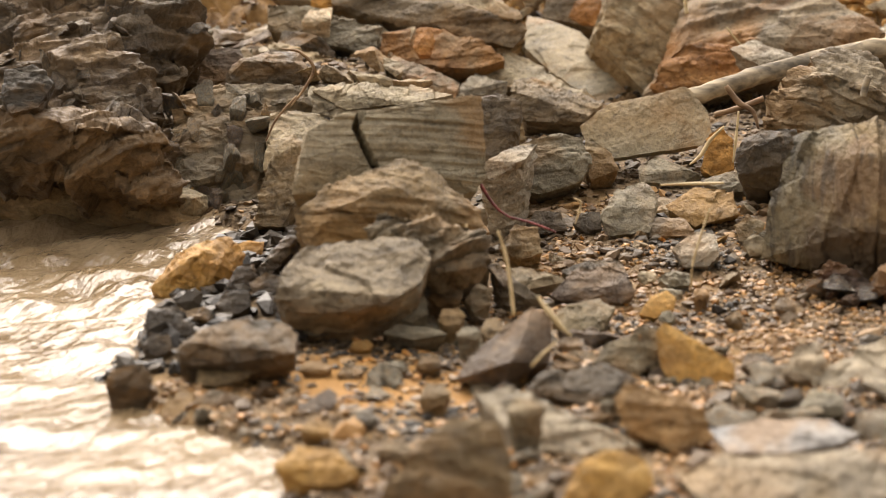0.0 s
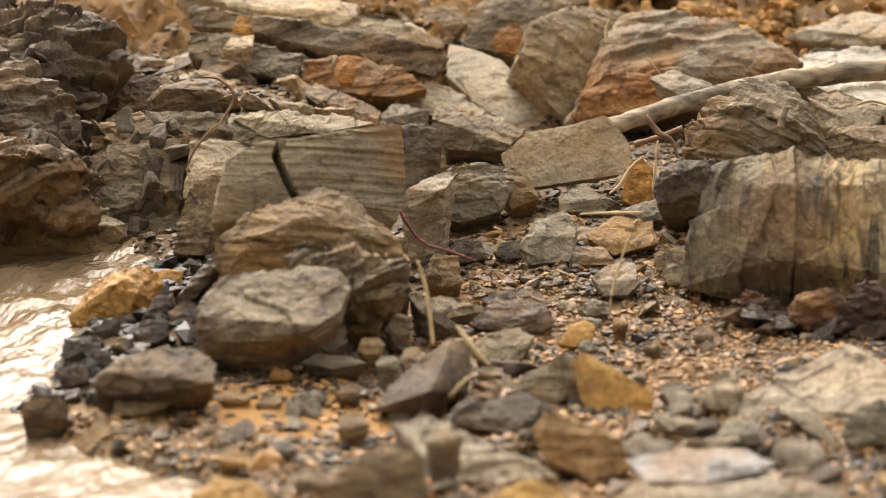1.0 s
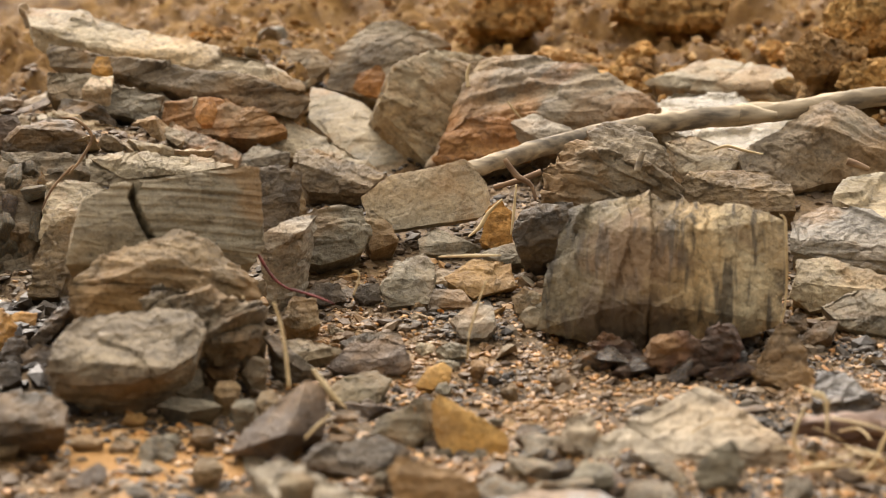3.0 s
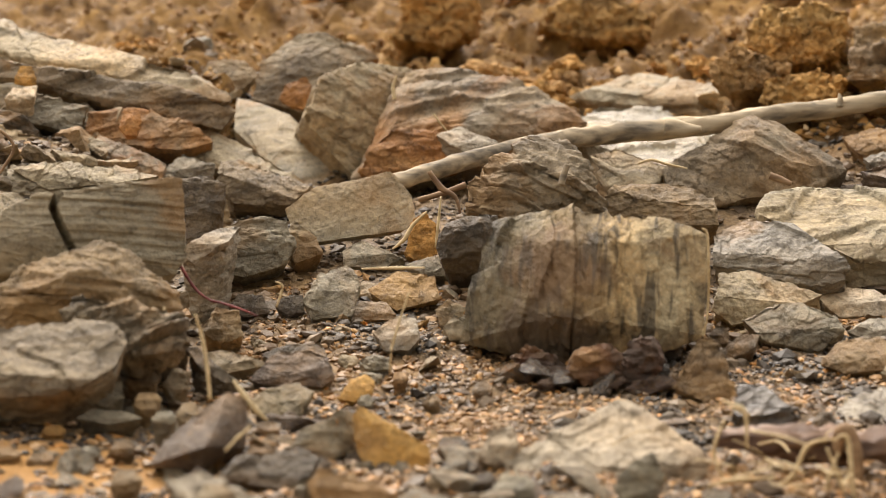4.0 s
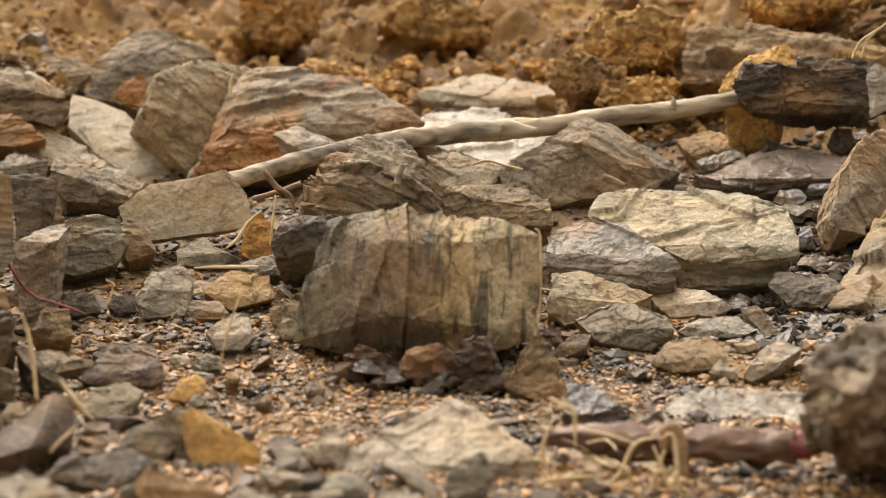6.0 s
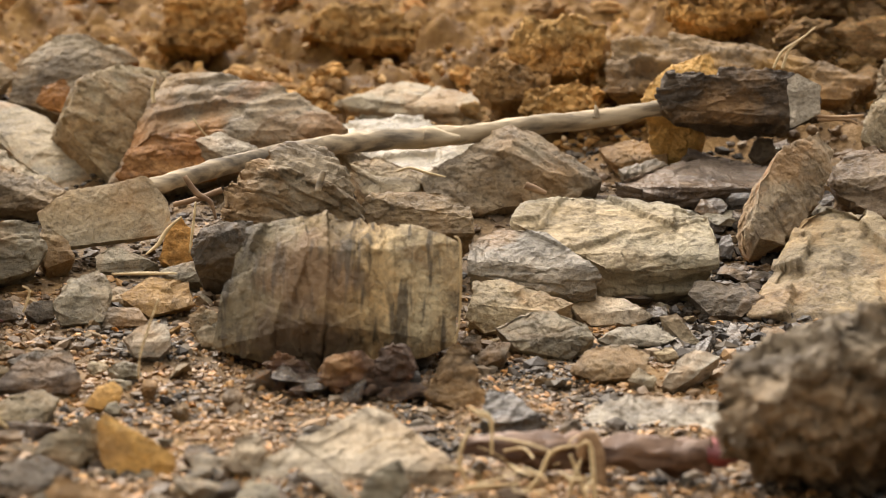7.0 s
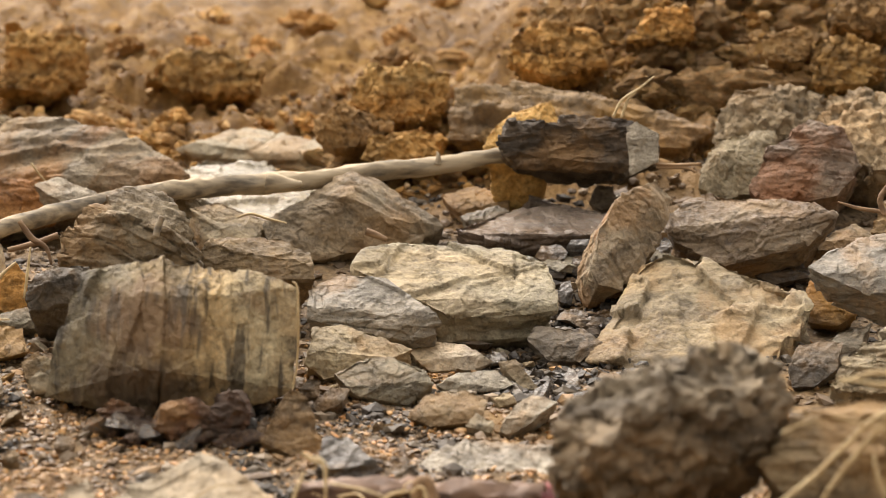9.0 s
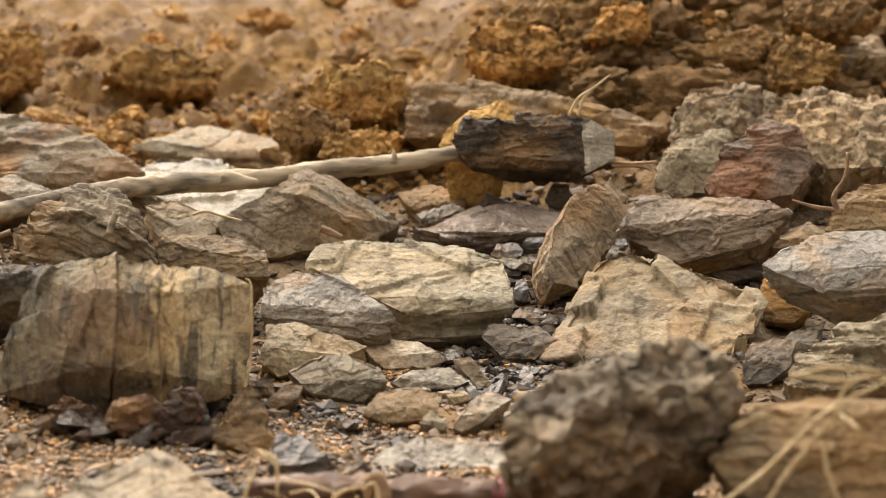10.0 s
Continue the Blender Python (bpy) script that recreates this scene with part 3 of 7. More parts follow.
    off = Vector((rng.uniform(0, 50), rng.uniform(0, 50), rng.uniform(0, 50)))
    cs, sn = math.cos(radians(dip)), math.sin(radians(dip))
    step = max(h * abs(cs) + w * abs(sn), 0.02) / max(layers, 1)
    flat = lean >= 44 or edge
    bed = Vector((0.1 * sn, 0.97, 0.22)) if flat else Vector((sn, 0, cs))
    if edge:
        bed = Vector((0.08, math.cos(radians(back - lean)), -math.sin(radians(back - lean))))
    if flat:
        step = max(t, 0.02) / max(layers, 1) * 0.8
    table = [rng.uniform(-1, 1) for _ in range(997)]
    ledge = min(0.024 * size, 0.005) * (1 if layers else 0) * rough * ledges
    line = [Vector((a / 100, 0, b / 100)) for a, b in crack]
    moves = []
    for v in bm.verts:
        p = v.co
        # relief is drawn out along the bedding
        q = (p * 0.4 + bed * (p.dot(bed) * 0.75) if layers else p) / size + off
        d = 0.022 * size * rough * noise.fractal(q * 2.4, 0.8, 2.1, 5)
        d -= 0.03 * size * rough * max(0.0, noise.noise(q * 5.5) - 0.15)
        for freq, amp in ((3.2, 0.014), (8.0, 0.0095 * max(rough, 0.6)), (19.0, 0.0042)):
            w3 = q * freq + off
            c = noise.voronoi(w3)[1][0]
            k = int(abs(c.x * 7919 + c.y * 104729 + c.z * 1299709)) % 990
            e = w3 - c
            d += amp * size * rough * (table[k] + 1.7 * (table[k + 1] * e.x + table[k + 2] * e.z + table[k + 3] * e.y))
        if nodules:
            for freq, amp in ((5.0, 1.0), (11.0, 0.5)):
                d += nodules * amp * size * (0.35 - min(0.8, noise.voronoi(q * freq)[0][0]))
        d -= 0.0024 * min(rough, 1.5) * abs(noise.noise(p * 80 + off))
        if ledge:
            b = p.dot(bed) / step + 2.0 * noise.noise(q * 1.3) + 1.0 * noise.noise(q * 4.5)
            i = math.floor(b)
            gap = 0.10 + 0.12 * abs(table[(i + 3) % 997])
            here = min(1.0, max(0.0, mask + 2.0 * noise.noise(q * 1.7 + off * 0.3)))
            d += here * (ledge * table[i % 997] - 0.8 * ledge * (table[(i + 7) % 997] > -0.3) * max(0.0, 1 - (b - i) / gap))
        for a, c in zip(line, line[1:]):
            k = max(0.0, min(1.0, (Vector((p.x, 0, p.z)) - a).dot(c - a) / (c - a).length_squared))
            if (Vector((p.x, 0, p.z)) - a.lerp(c, k)).length < 0.0042 and v.normal.y < -0.2:
                d = -0.035
        moves.append(v.normal * d)
    for v, d in zip(bm.verts, moves):
        v.co += d
    ob = new(name, finish(name, bm, material))
    ob.matrix_world = m
    return tagged(ob, label, name if name in ("stone", "clod") else "rock")


def on(piece, whole):
    """Makes a piece a part of its rock."""
    piece.parent = whole
    piece.matrix_parent_inverse = whole.matrix_basis.inverted()
    del piece["category"]


rock("boulder", "dark wet muddy shale boulder at the water's edge", MUDSHALE, (-1.153, 2.093, 0.145), 29, 25, [(-15.5, 7.3), (-9.4, 7.7), (-3.5, 5.2), (4.0, 4.1), (10.7, 1.9), (11.3, 0.0), (12.2, -6.6), (9.4, -7.5), (6.7, -6.9), (-1.2, -4.0), (-8.5, -1.1), (-15.8, -0.0)], 24, ridge=[(-6.8, 2.1, 4), (2.4, -0.4, 5), (9.5, -0.1, 3)], layers=12, dip=-18, rough=1.8, nodules=.035)
rock("shale_mound", "dark crumbling shale bank behind the mound", MUDSHALE, (-1.332, 2.460, 0.266), 28, 40, [(-19.5, -8.0), (-19.4, 11.0), (-7.5, 11.6), (4.5, 10.0), (13.2, 5.5), (14.7, -1.8), (13.0, -8.7), (6.5, -11.8), (-4.9, -6.8)], 24, ridge=[(-7.6, -1.8, 4), (4.7, -3.4, 4)], layers=5, dip=-14, rough=2.0, ledges=.8, nodules=.05)
rock("shale_mound", "dark crumbling shale mound above the dark boulder", MUDSHALE, (-1.227, 2.195, 0.215), 29, 42, [(-14.5, -0.4), (-8.2, 2.9), (-3.8, 6.9), (1.4, 10.1), (5.3, 7.8), (9.0, 2.9), (11.5, -2.8), (13.2, -7.9), (5.5, -7.4), (-4.3, -6.4), (-14.6, -4.9)], 22, layers=5, dip=-14, rough=1.6, nodules=.05, ledges=.7, detail=1.2)
rock("boulder", "grey smooth stone beside the dark mound", SLATE, (-1.202, 2.048, 0.213), 30, 35, [(-2.9, -1.0), (-2.1, 2.9), (1.3, 3.4), (3.8, 1.0), (1.6, -2.8), (-1.7, -3.4)], 5.4, foot=False)
rock("stone", "smooth purple-grey stone on the rubble bank", PURPLE, (-1.211, 2.608, 0.198), 25, 25, [(-3.5, -2.5), (-3.2, 1.5), (-1.0, 3.2), (4.0, 3.3), (4.3, 0.7), (2.0, -2.8), (-2.5, -3.3)], 5.5)
rock("stone", "dark angular slate stone on the rubble bank", SLATE, (-1.113, 2.581, 0.194), 23, 35, [(-6.3, -1.1), (-4.4, 2.2), (0.6, 3.9), (4.7, 3.1), (6.5, -0.2), (4.4, -2.0), (0.3, -3.3), (-5.8, -2.5)], 6.9, ridge=[(-3.5, 0.0, 3), (3.7, 0.1, 2)])
rock("stone", "small flat grey stone wedged in the bank", GREY, (-1.187, 2.513, 0.168), 25, 50, [(-3.5, -0.9), (-1.1, 1.5), (2.9, 1.3), (3.3, -0.6), (-1.6, -1.4)], 3.1)
rock("bank_face", "rubble bank of small stones set in brown mud", RUBBLE, (-1.029, 2.284, 0.094), 24, 35, [(-9.0, 10.7), (0.0, 12.9), (9.3, 11.6), (8.9, 4.7), (7.3, -3.6), (4.9, -9.3), (-0.2, -9.8), (-4.5, -9.2), (-7.2, -6.2), (-9.2, -0.3)], 25, detail=1.5)
rock("stone", "tan-grey angular stone lying at the water's edge", TAN, (-1.074, 2.202, 0.054), 26, 30, [(-3.7, 1.0), (-2.3, 1.6), (0.5, 2.2), (3.1, 0.9), (2.9, -0.9), (0.9, -2.6), (-1.3, -2.1)], 4.3, ridge=[(1.4, -0.5, 2.5)])
rock("rock_slab", "grey-brown mud-covered slab standing in the bank", BROWN, (-0.896, 2.100, 0.089), 23, 25, [(-3.3, -4.7), (-2.8, -0.5), (-1.0, 3.6), (2.4, 5.3), (3.3, 2.0), (1.5, -0.7), (-0.0, -4.9)], 6.0)
rock("rock_slab", "finely layered grey siltstone block with a black crack", LAMINATE, (-0.693, 1.917, 0.153), 30, 12, [(-10.6, -4.0), (-9.0, -0.8), (-8.4, 2.6), (-5.0, 4.1), (2.4, 4.9), (10.6, 5.6), (10.8, -2.5), (9.4, -4.8), (0.4, -4.9)], 12, bulge=1.0, crack=[(-2.5, 4.2), (-3.3, 2.8), (-2.7, 0.9), (-1.6, -1.6)], layers=26, dip=6, rough=0.5, ledges=0.8, detail=2.4)
rock("stone", "dark brown rough stone behind the layered block", MUDSHALE, (-0.672, 2.269, 0.151), 16, 20, [(-2.8, 3.3), (-0.3, 3.9), (2.7, 2.4), (2.0, -0.8), (0.5, -3.6), (-2.1, -5.0)], 5.1)
rock("boulder", "brown layered sandstone rock with a pointed top", BROWN, (-0.675, 1.853, 0.102), 20, 30, [(-9.5, -2.3), (-9.3, 0.0), (-7.0, 2.0), (-2.3, 3.8), (2.2, 5.8), (3.9, 4.8), (7.0, 2.4), (9.8, -0.5), (10.2, -2.6), (6.1, -4.8), (-2.5, -4.4), (-8.3, -3.9)], 15, ridge=[(0.6, 1.3, 2.5), (-4.7, -0.7, 2.5), (6.8, -1.2, 2)], layers=12, dip=10)
rock("rock_slab", "shaggy grey shale ledge under the brown rock", BROWNG, (-0.611, 1.807, 0.078), 19, 40, [(-6.9, 1.6), (-4.6, 3.5), (-0.6, 2.4), (3.9, 1.9), (6.0, -1.4), (4.8, -3.2), (0.9, -3.7), (-3.6, -1.0)], 4.5, layers=13, dip=-25, rough=2.2, ledges=1.8, mask=.9, foot=False)
rock("stone", "pale splintered shale sliver leaning on rock", PALE, (-0.635, 1.927, 0.065), 18, 35, [(-3.2, 1.7), (-1.1, 1.9), (1.3, 0.2), (2.4, -1.9), (0.6, -1.8)], 2)
rock("stone", "pale splintered shale sliver leaning on rock", PALE, (-0.606, 1.924, 0.058), 17, 35, [(-2.8, 2.7), (-1.3, 2.3), (1.6, -1.0), (2.1, -2.4), (0.4, -1.6)], 2)
rock("boulder", "rounded grey siltstone boulder with a hollow face", BROWNG, (-0.663, 1.709, 0.055), 21, 44, [(-7.3, -2.5), (-6.4, 0.7), (-4.6, 3.3), (-2.1, 4.4), (3.1, 4.5), (6.8, 3.7), (8.1, 1.8), (7.0, -1.0), (3.9, -2.7), (1.2, -3.9), (-3.1, -4.3), (-6.4, -3.9)], 12, bulge=0.5, layers=4, rough=1.0, edge=.3)
rock("stone", "small grey angular stone leaning on the boulder", GREY, (-0.691, 1.729, 0.013), 22, 30, [(-3.2, -1.9), (-1.8, 0.4), (-0.2, 2.2), (2.3, 1.6), (2.7, -0.1), (0.3, -2.1)], 3.7, ridge=[(-0.3, 0.2, 1.5)])
rock("boulder", "ochre-yellow rounded boulder half in the water", YELLOWB, (-0.897, 1.867, 0.027), 26, 25, [(-5.3, -1.5), (-4.0, 0.2), (-2.4, 2.1), (0.7, 3.5), (3.7, 3.8), (5.0, 1.7), (4.5, -0.7), (2.8, -2.2), (-1.5, -3.8), (-3.4, -3.1)], 12, ridge=[(-0.6, 1.1, 2), (2.3, -0.0, 2)], layers=0)
rock("stone", "small yellow stone behind the yellow boulder", YELLOW, (-0.883, 1.977, 0.036), 24, 30, [(-1.7, 0.6), (-0.2, 1.0), (1.5, 0.7), (1.3, -0.8), (-1.0, -1.4)], 2.1)
rock("stone", "black wet slate stone at the water's edge", WETDARK, (-0.819, 1.907, 0.043), 23, 25, [(0.2, -1.4), (2.9, 2.3), (1.7, 3.0), (-0.3, 1.1), (-2.8, -1.9), (-1.6, -2.9)], 4.6)
rock("stone", "black wet slate stone at the water's edge", WETDARK, (-0.838, 1.848, 0.027), 24, 25, [(-2.0, -0.9), (-0.4, 1.2), (1.4, 1.4), (1.6, -0.1), (-0.5, -1.6)], 2.5)
rock("stone", "black wet slate stone at the water's edge", WETDARK, (-0.806, 1.837, 0.021), 24, 25, [(-1.8, 0.3), (0.1, 1.4), (1.8, 0.7), (1.1, -1.1), (-1.2, -1.3)], 2.3)
rock("stone", "black wet slate stone at the water's edge", WETDARK, (-0.810, 1.765, 0.016), 25, 25, [(-2.0, -0.3), (-1.0, 1.1), (1.5, 1.2), (1.8, -0.5), (-0.3, -1.6)], 2.4)
rock("stone", "black wet slate stone at the water's edge", WETDARK, (-0.846, 1.677, 0.010), 27, 25, [(-2.0, -0.0), (-1.5, 1.7), (1.7, 1.8), (2.1, -0.3), (0.9, -1.6), (-1.2, -1.5)], 2.9)
rock("stone", "black wet slate stone at the water's edge", WETDARK, (-0.961, 1.845, -0.019), 28, 25, [(-1.2, -0.0), (-0.5, 1.1), (1.1, 0.8), (1.0, -0.8), (-0.3, -1.0)], 1.7)
rock("stone", "black wet slate stone at the water's edge", WETDARK, (-0.825, 1.682, 0.004), 26, 25, [(-1.1, -0.4), (-0.2, 0.9), (0.9, 0.6), (0.5, -1.1)], 1.6)
rock("stone", "black wet slate stone at the water's edge", WETDARK, (-0.831, 1.632, -0.001), 27, 25, [(-1.6, 0.0), (-0.7, 1.2), (1.2, 0.7), (1.4, -0.7), (-0.3, -1.2)], 2.0)
rock("stone", "black wet slate stone at the water's edge", WETDARK, (-0.746, 1.738, 0.014), 23, 25, [(-1.1, 0.6), (0.1, 1.7), (1.1, -0.6), (-0.1, -1.7)], 2.0)
rock("stone", "black wet slate stone at the water's edge", WETDARK, (-0.826, 1.729, 0.009), 26, 25, [(-1.3, -0.1), (-0.2, 1.0), (1.2, 0.1), (0.3, -1.0)], 1.8)
rock("rock_slab", "flat dark grey shale slab by the water", SLATE, (-0.708, 1.551, 0.021), 25, 52, [(-5.9, -1.1), (-3.8, 1.4), (-0.2, 2.9), (3.9, 2.3), (5.2, 0.8), (4.8, -1.6), (0.2, -2.2), (-4.1, -2.3)], 5, layers=6)
rock("stone", "brown flat stone half in wet mud", BROWN, (-0.723, 1.545, -0.006), 25, 40, [(-2.6, -1.0), (-2.3, 0.7), (0.3, 1.4), (2.7, 0.8), (2.3, -0.5), (-0.3, -1.3)], 2.6)
rock("stone", "wet olive-grey wedge stone in the shallows", WETGREY, (-0.715, 1.498, -0.024), 26, 30, [(-3.7, -1.3), (-1.1, 0.9), (0.9, 1.6), (2.5, 0.4), (1.4, -1.6)], 3.2)
rock("stone", "dark slate stone standing in the shallow water", SLATE, (-0.797, 1.512, -0.005), 28, 20, [(-2.5, -0.8), (-1.9, 0.7), (0.9, 1.3), (2.0, -0.1), (1.6, -1.2)], 2.4)
rock("stone", "purple-brown pyramid-shaped stone in the gravel", PURPLE, (-0.474, 1.635, 0.008), 16, 22, [(-5.7, -2.8), (-4.4, -0.8), (-1.8, 1.3), (1.3, 3.7), (3.1, 2.8), (3.1, 1.1), (3.0, -0.4), (2.7, -1.4), (-1.4, -3.5)], 8, ridge=[(-0.6, -1.8, 3), (0.7, 1.0, 1.5)], layers=0, rough=.45)
rock("stone", "flat pale olive stone with sharp edges", TAN, (-0.466, 1.850, -0.005), 14, 45, [(-3.2, -0.8), (-1.9, 1.2), (1.5, 2.0), (3.1, 0.9), (1.8, -1.6), (-1.4, -1.7)], 3.4)
rock("stone", "dark brown stone half sunk in gravel", PURPLE, (-0.476, 1.945, 0.008), 14, 40, [(-5.1, -0.9), (-2.6, 1.8), (1.6, 2.7), (3.4, 1.6), (4.0, -1.1), (2.6, -2.2), (-3.8, -1.8)], 4.8)
rock("stone", "light flat grey stone in the gravel", GREY, (-0.552, 1.978, 0.011), 16, 55, [(-3.4, 1.0), (-1.6, 1.8), (2.7, 0.3), (3.3, -1.0), (-1.0, -2.1)], 3.7)
rock("rock_slab", "ochre-yellow triangular slab set on edge", YELLOW, (-0.322, 1.678, -0.008), 11, 15, [(-3.4, 2.5), (-2.6, 3.6), (0.7, 1.6), (3.4, -0.0), (3.7, -1.4), (2.6, -2.6), (-1.4, -3.0), (-3.1, -0.6)], 3, bulge=0.4, layers=0, rough=.6)
rock("rock_slab", "thin grey slab standing beside the yellow slab", GREY, (-0.366, 1.690, -0.006), -8, 10, [(-1.3, 2.5), (-0.2, 2.6), (1.0, -1.4), (0.8, -2.4), (-0.3, -1.2)], 4)
rock("stone", "tan oval pebble on the gravel", YELLOW, (-0.399, 1.900, 0.000), 12, 30, [(-2.2, -1.1), (-1.0, 0.8), (0.7, 1.6), (1.7, 0.8), (1.4, -0.5), (-0.5, -1.5)], 2.7, layers=0, rough=.5)
rock("stone", "grey angular stone beside the yellow slab", GREY, (-0.387, 1.686, -0.007), 13, 30, [(-2.9, -0.6), (-1.9, 1.0), (1.2, 2.2), (2.3, -0.7), (1.2, -1.9)], 3.5)
rock("stone", "dark grey flat stone in the gravel", SLATE, (-0.403, 1.581, -0.010), 14, 45, [(-4.8, -0.8), (-3.3, 1.0), (0.7, 1.8), (3.7, 1.0), (3.1, -0.8), (0.6, -2.2)], 4.1)
rock("stone", "rust-brown stone with an ochre flank", BROWNO, (-0.308, 1.469, -0.006), 12, 30, [(-4.0, 1.6), (-2.8, 2.7), (1.3, 1.6), (3.5, 0.2), (4.0, -2.2), (0.8, -2.7), (-2.8, -1.2)], 4.9)
rock("stone", "long pale shale stone lying on gravel", PALE, (-0.380, 1.415, -0.004), 15, 45, [(-6.9, 3.1), (-3.8, 3.7), (0.7, 1.8), (5.0, -0.5), (6.5, -2.1), (3.2, -2.8), (-1.2, -2.5), (-3.8, -0.5)], 7, layers=6, dip=-10, edge=.4)
rock("stone", "brown-grey stone close to the water", BROWN, (-0.411, 1.240, 0.007), 18, 22, [(-4.8, -1.4), (-2.2, 1.7), (0.3, 3.8), (3.5, 3.4), (4.2, 1.1), (4.3, -2.5), (-0.7, -3.5), (-4.6, -2.6)], 6.2)
rock("rock_slab", "blue-grey flat slate slab with a rusty edge", BLUE, (-0.205, 1.457, -0.012), 8, 68, [(-6.4, 0.9), (-1.3, 2.1), (3.1, 2.2), (5.3, 0.5), (3.9, -0.9), (0.0, -2.3), (-4.7, -2.4)], 2, bulge=0.3, layers=0, rough=.5)
rock("stone", "ochre stone at the water's edge", YELLOW, (-0.528, 1.285, -0.012), 22, 35, [(-3.3, 0.4), (-1.4, 1.6), (1.5, 1.3), (3.2, -0.7), (1.4, -1.4), (-1.5, -1.2)], 3.1)
rock("stone", "lumpy ochre-yellow stone in the gravel", YELLOW, (-0.309, 1.301, -0.010), 13, 30, [(-3.6, -1.6), (-2.6, 1.0), (-0.1, 2.1), (2.4, 1.5), (2.9, -0.7), (1.0, -2.2)], 3.9, layers=0)
rock("rock_slab", "pale crumbling rock slab lying on gravel", PALE, (-0.182, 1.353, -0.019), 8, 60, [(-9.3, 0.8), (-6.1, 2.4), (-0.8, 1.6), (6.0, 3.0), (8.8, 1.9), (8.6, -2.5), (-0.8, -3.9), (-6.7, -3.0)], 7.7, edge=.25)
rock("stone", "pale split stone in the gravel", PALE, (-0.219, 1.679, -0.005), 7, 35, [(-1.8, -1.0), (-0.6, 1.1), (0.6, 2.0), (1.4, 0.1), (0.4, -2.1)], 2.7)
rock("stone", "grey-brown split stone in the gravel", GREY, (-0.193, 1.566, -0.016), 7, 35, [(-2.0, -0.1), (-0.8, 1.4), (1.5, 0.9), (1.7, -0.8), (-0.4, -1.3)], 2.4)
rock("stone", "small grey stone under the boulder", GREY, (-0.617, 1.762, 0.013), 19, 35, [(-1.8, -0.8), (-0.9, 1.0), (1.4, 1.5), (1.5, -0.3), (-0.1, -1.3)], 2.3)
rock("stone", "flat grey stone in the gravel", GREY, (-0.604, 1.729, -0.001), 19, 55, [(-3.0, -0.1), (-1.8, 1.0), (2.0, 0.6), (3.1, -0.4), (-0.2, -1.1)], 2.5)
rock("stone", "small grey stone in the gravel", GREY, (-0.577, 1.856, 0.010), 17, 30, [(-1.7, -0.2), (-0.2, 1.6), (1.4, 1.0), (1.1, -0.9), (-0.6, -1.6)], 2.5)
rock("stone", "flat shale chip with splintered end", SLATE, (-0.554, 1.899, 0.019), 16, 40, [(-2.7, 2.1), (-1.5, 2.4), (0.8, -0.0), (3.1, -2.1), (1.3, -2.1), (-1.0, -0.3)], 2)
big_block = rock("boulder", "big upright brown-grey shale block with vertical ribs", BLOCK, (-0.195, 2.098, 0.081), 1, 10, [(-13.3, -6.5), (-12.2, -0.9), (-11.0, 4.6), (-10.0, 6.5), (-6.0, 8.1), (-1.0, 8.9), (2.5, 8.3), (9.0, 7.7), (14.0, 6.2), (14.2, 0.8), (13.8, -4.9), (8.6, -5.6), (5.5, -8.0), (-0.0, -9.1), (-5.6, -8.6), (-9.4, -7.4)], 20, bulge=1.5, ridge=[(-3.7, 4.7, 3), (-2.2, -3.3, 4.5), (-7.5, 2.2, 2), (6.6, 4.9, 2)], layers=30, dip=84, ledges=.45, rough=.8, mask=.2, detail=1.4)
rock("stone", "rusty dark shale lump under the big block", RUSTD, (-0.229, 2.021, 0.010), 6, 12, [(-3.1, 0.6), (-1.4, 1.9), (1.6, 0.8), (3.7, -1.8), (-0.8, -1.5)], 6, rough=1.6, layers=5)
rock("stone", "rusty dark shale lump under the big block", RUSTD, (-0.161, 1.988, 0.012), 15, 12, [(-3.4, -0.5), (-2.4, 1.6), (1.2, 2.5), (3.7, 0.6), (2.5, -2.3), (-1.6, -1.9)], 6, rough=1.6, layers=5)
rock("stone", "rusty dark shale lump under the big block", RUSTD, (-0.120, 1.992, 0.018), -7, 12, [(-2.2, 0.1), (-1.4, 2.4), (0.9, 2.7), (2.4, 0.5), (1.7, -2.7), (-1.4, -3.0)], 6, rough=1.6, layers=5)
rock("rock_slab", "brown triangular slab leaning on the big block", BROWNO, (-0.048, 1.976, 0.015), 9, 25, [(-3.7, -1.9), (-2.0, 2.0), (-0.6, 4.0), (1.1, 3.3), (2.0, 0.6), (3.0, -4.3), (0.2, -3.6)], 2.5, bulge=0.5)
rock("stone", "dark layered shale slab in the hollow", WETDARK, (0.006, 1.844, 0.002), -0, 55, [(-2.9, -0.3), (-2.2, 3.0), (0.2, 3.3), (3.8, -0.7), (2.0, -3.0), (-1.0, -2.2)], 3)
rock("rock_slab", "pale flaking shale slab in the hollow", PALEW, (0.149, 1.912, -0.016), -4, 50, [(-7.8, -0.5), (-6.0, 2.1), (-2.1, 4.1), (3.0, 3.4), (7.9, 2.8), (8.1, -0.8), (4.4, -3.8), (-1.1, -4.1), (-6.5, -2.8)], 7, layers=7, edge=.25)
rock("boulder", "cream weathered rock with flaking edges", PALE, (-0.120, 1.679, -0.015), 4, 42, [(-10.2, -2.2), (-8.3, 0.9), (-5.4, 2.9), (0.1, 5.9), (2.2, 5.5), (5.2, 2.9), (8.7, 0.3), (8.4, -1.0), (5.2, -1.9), (3.7, -4.2), (-2.2, -4.8), (-7.6, -3.8)], 12, layers=7, dip=8, edge=.34)
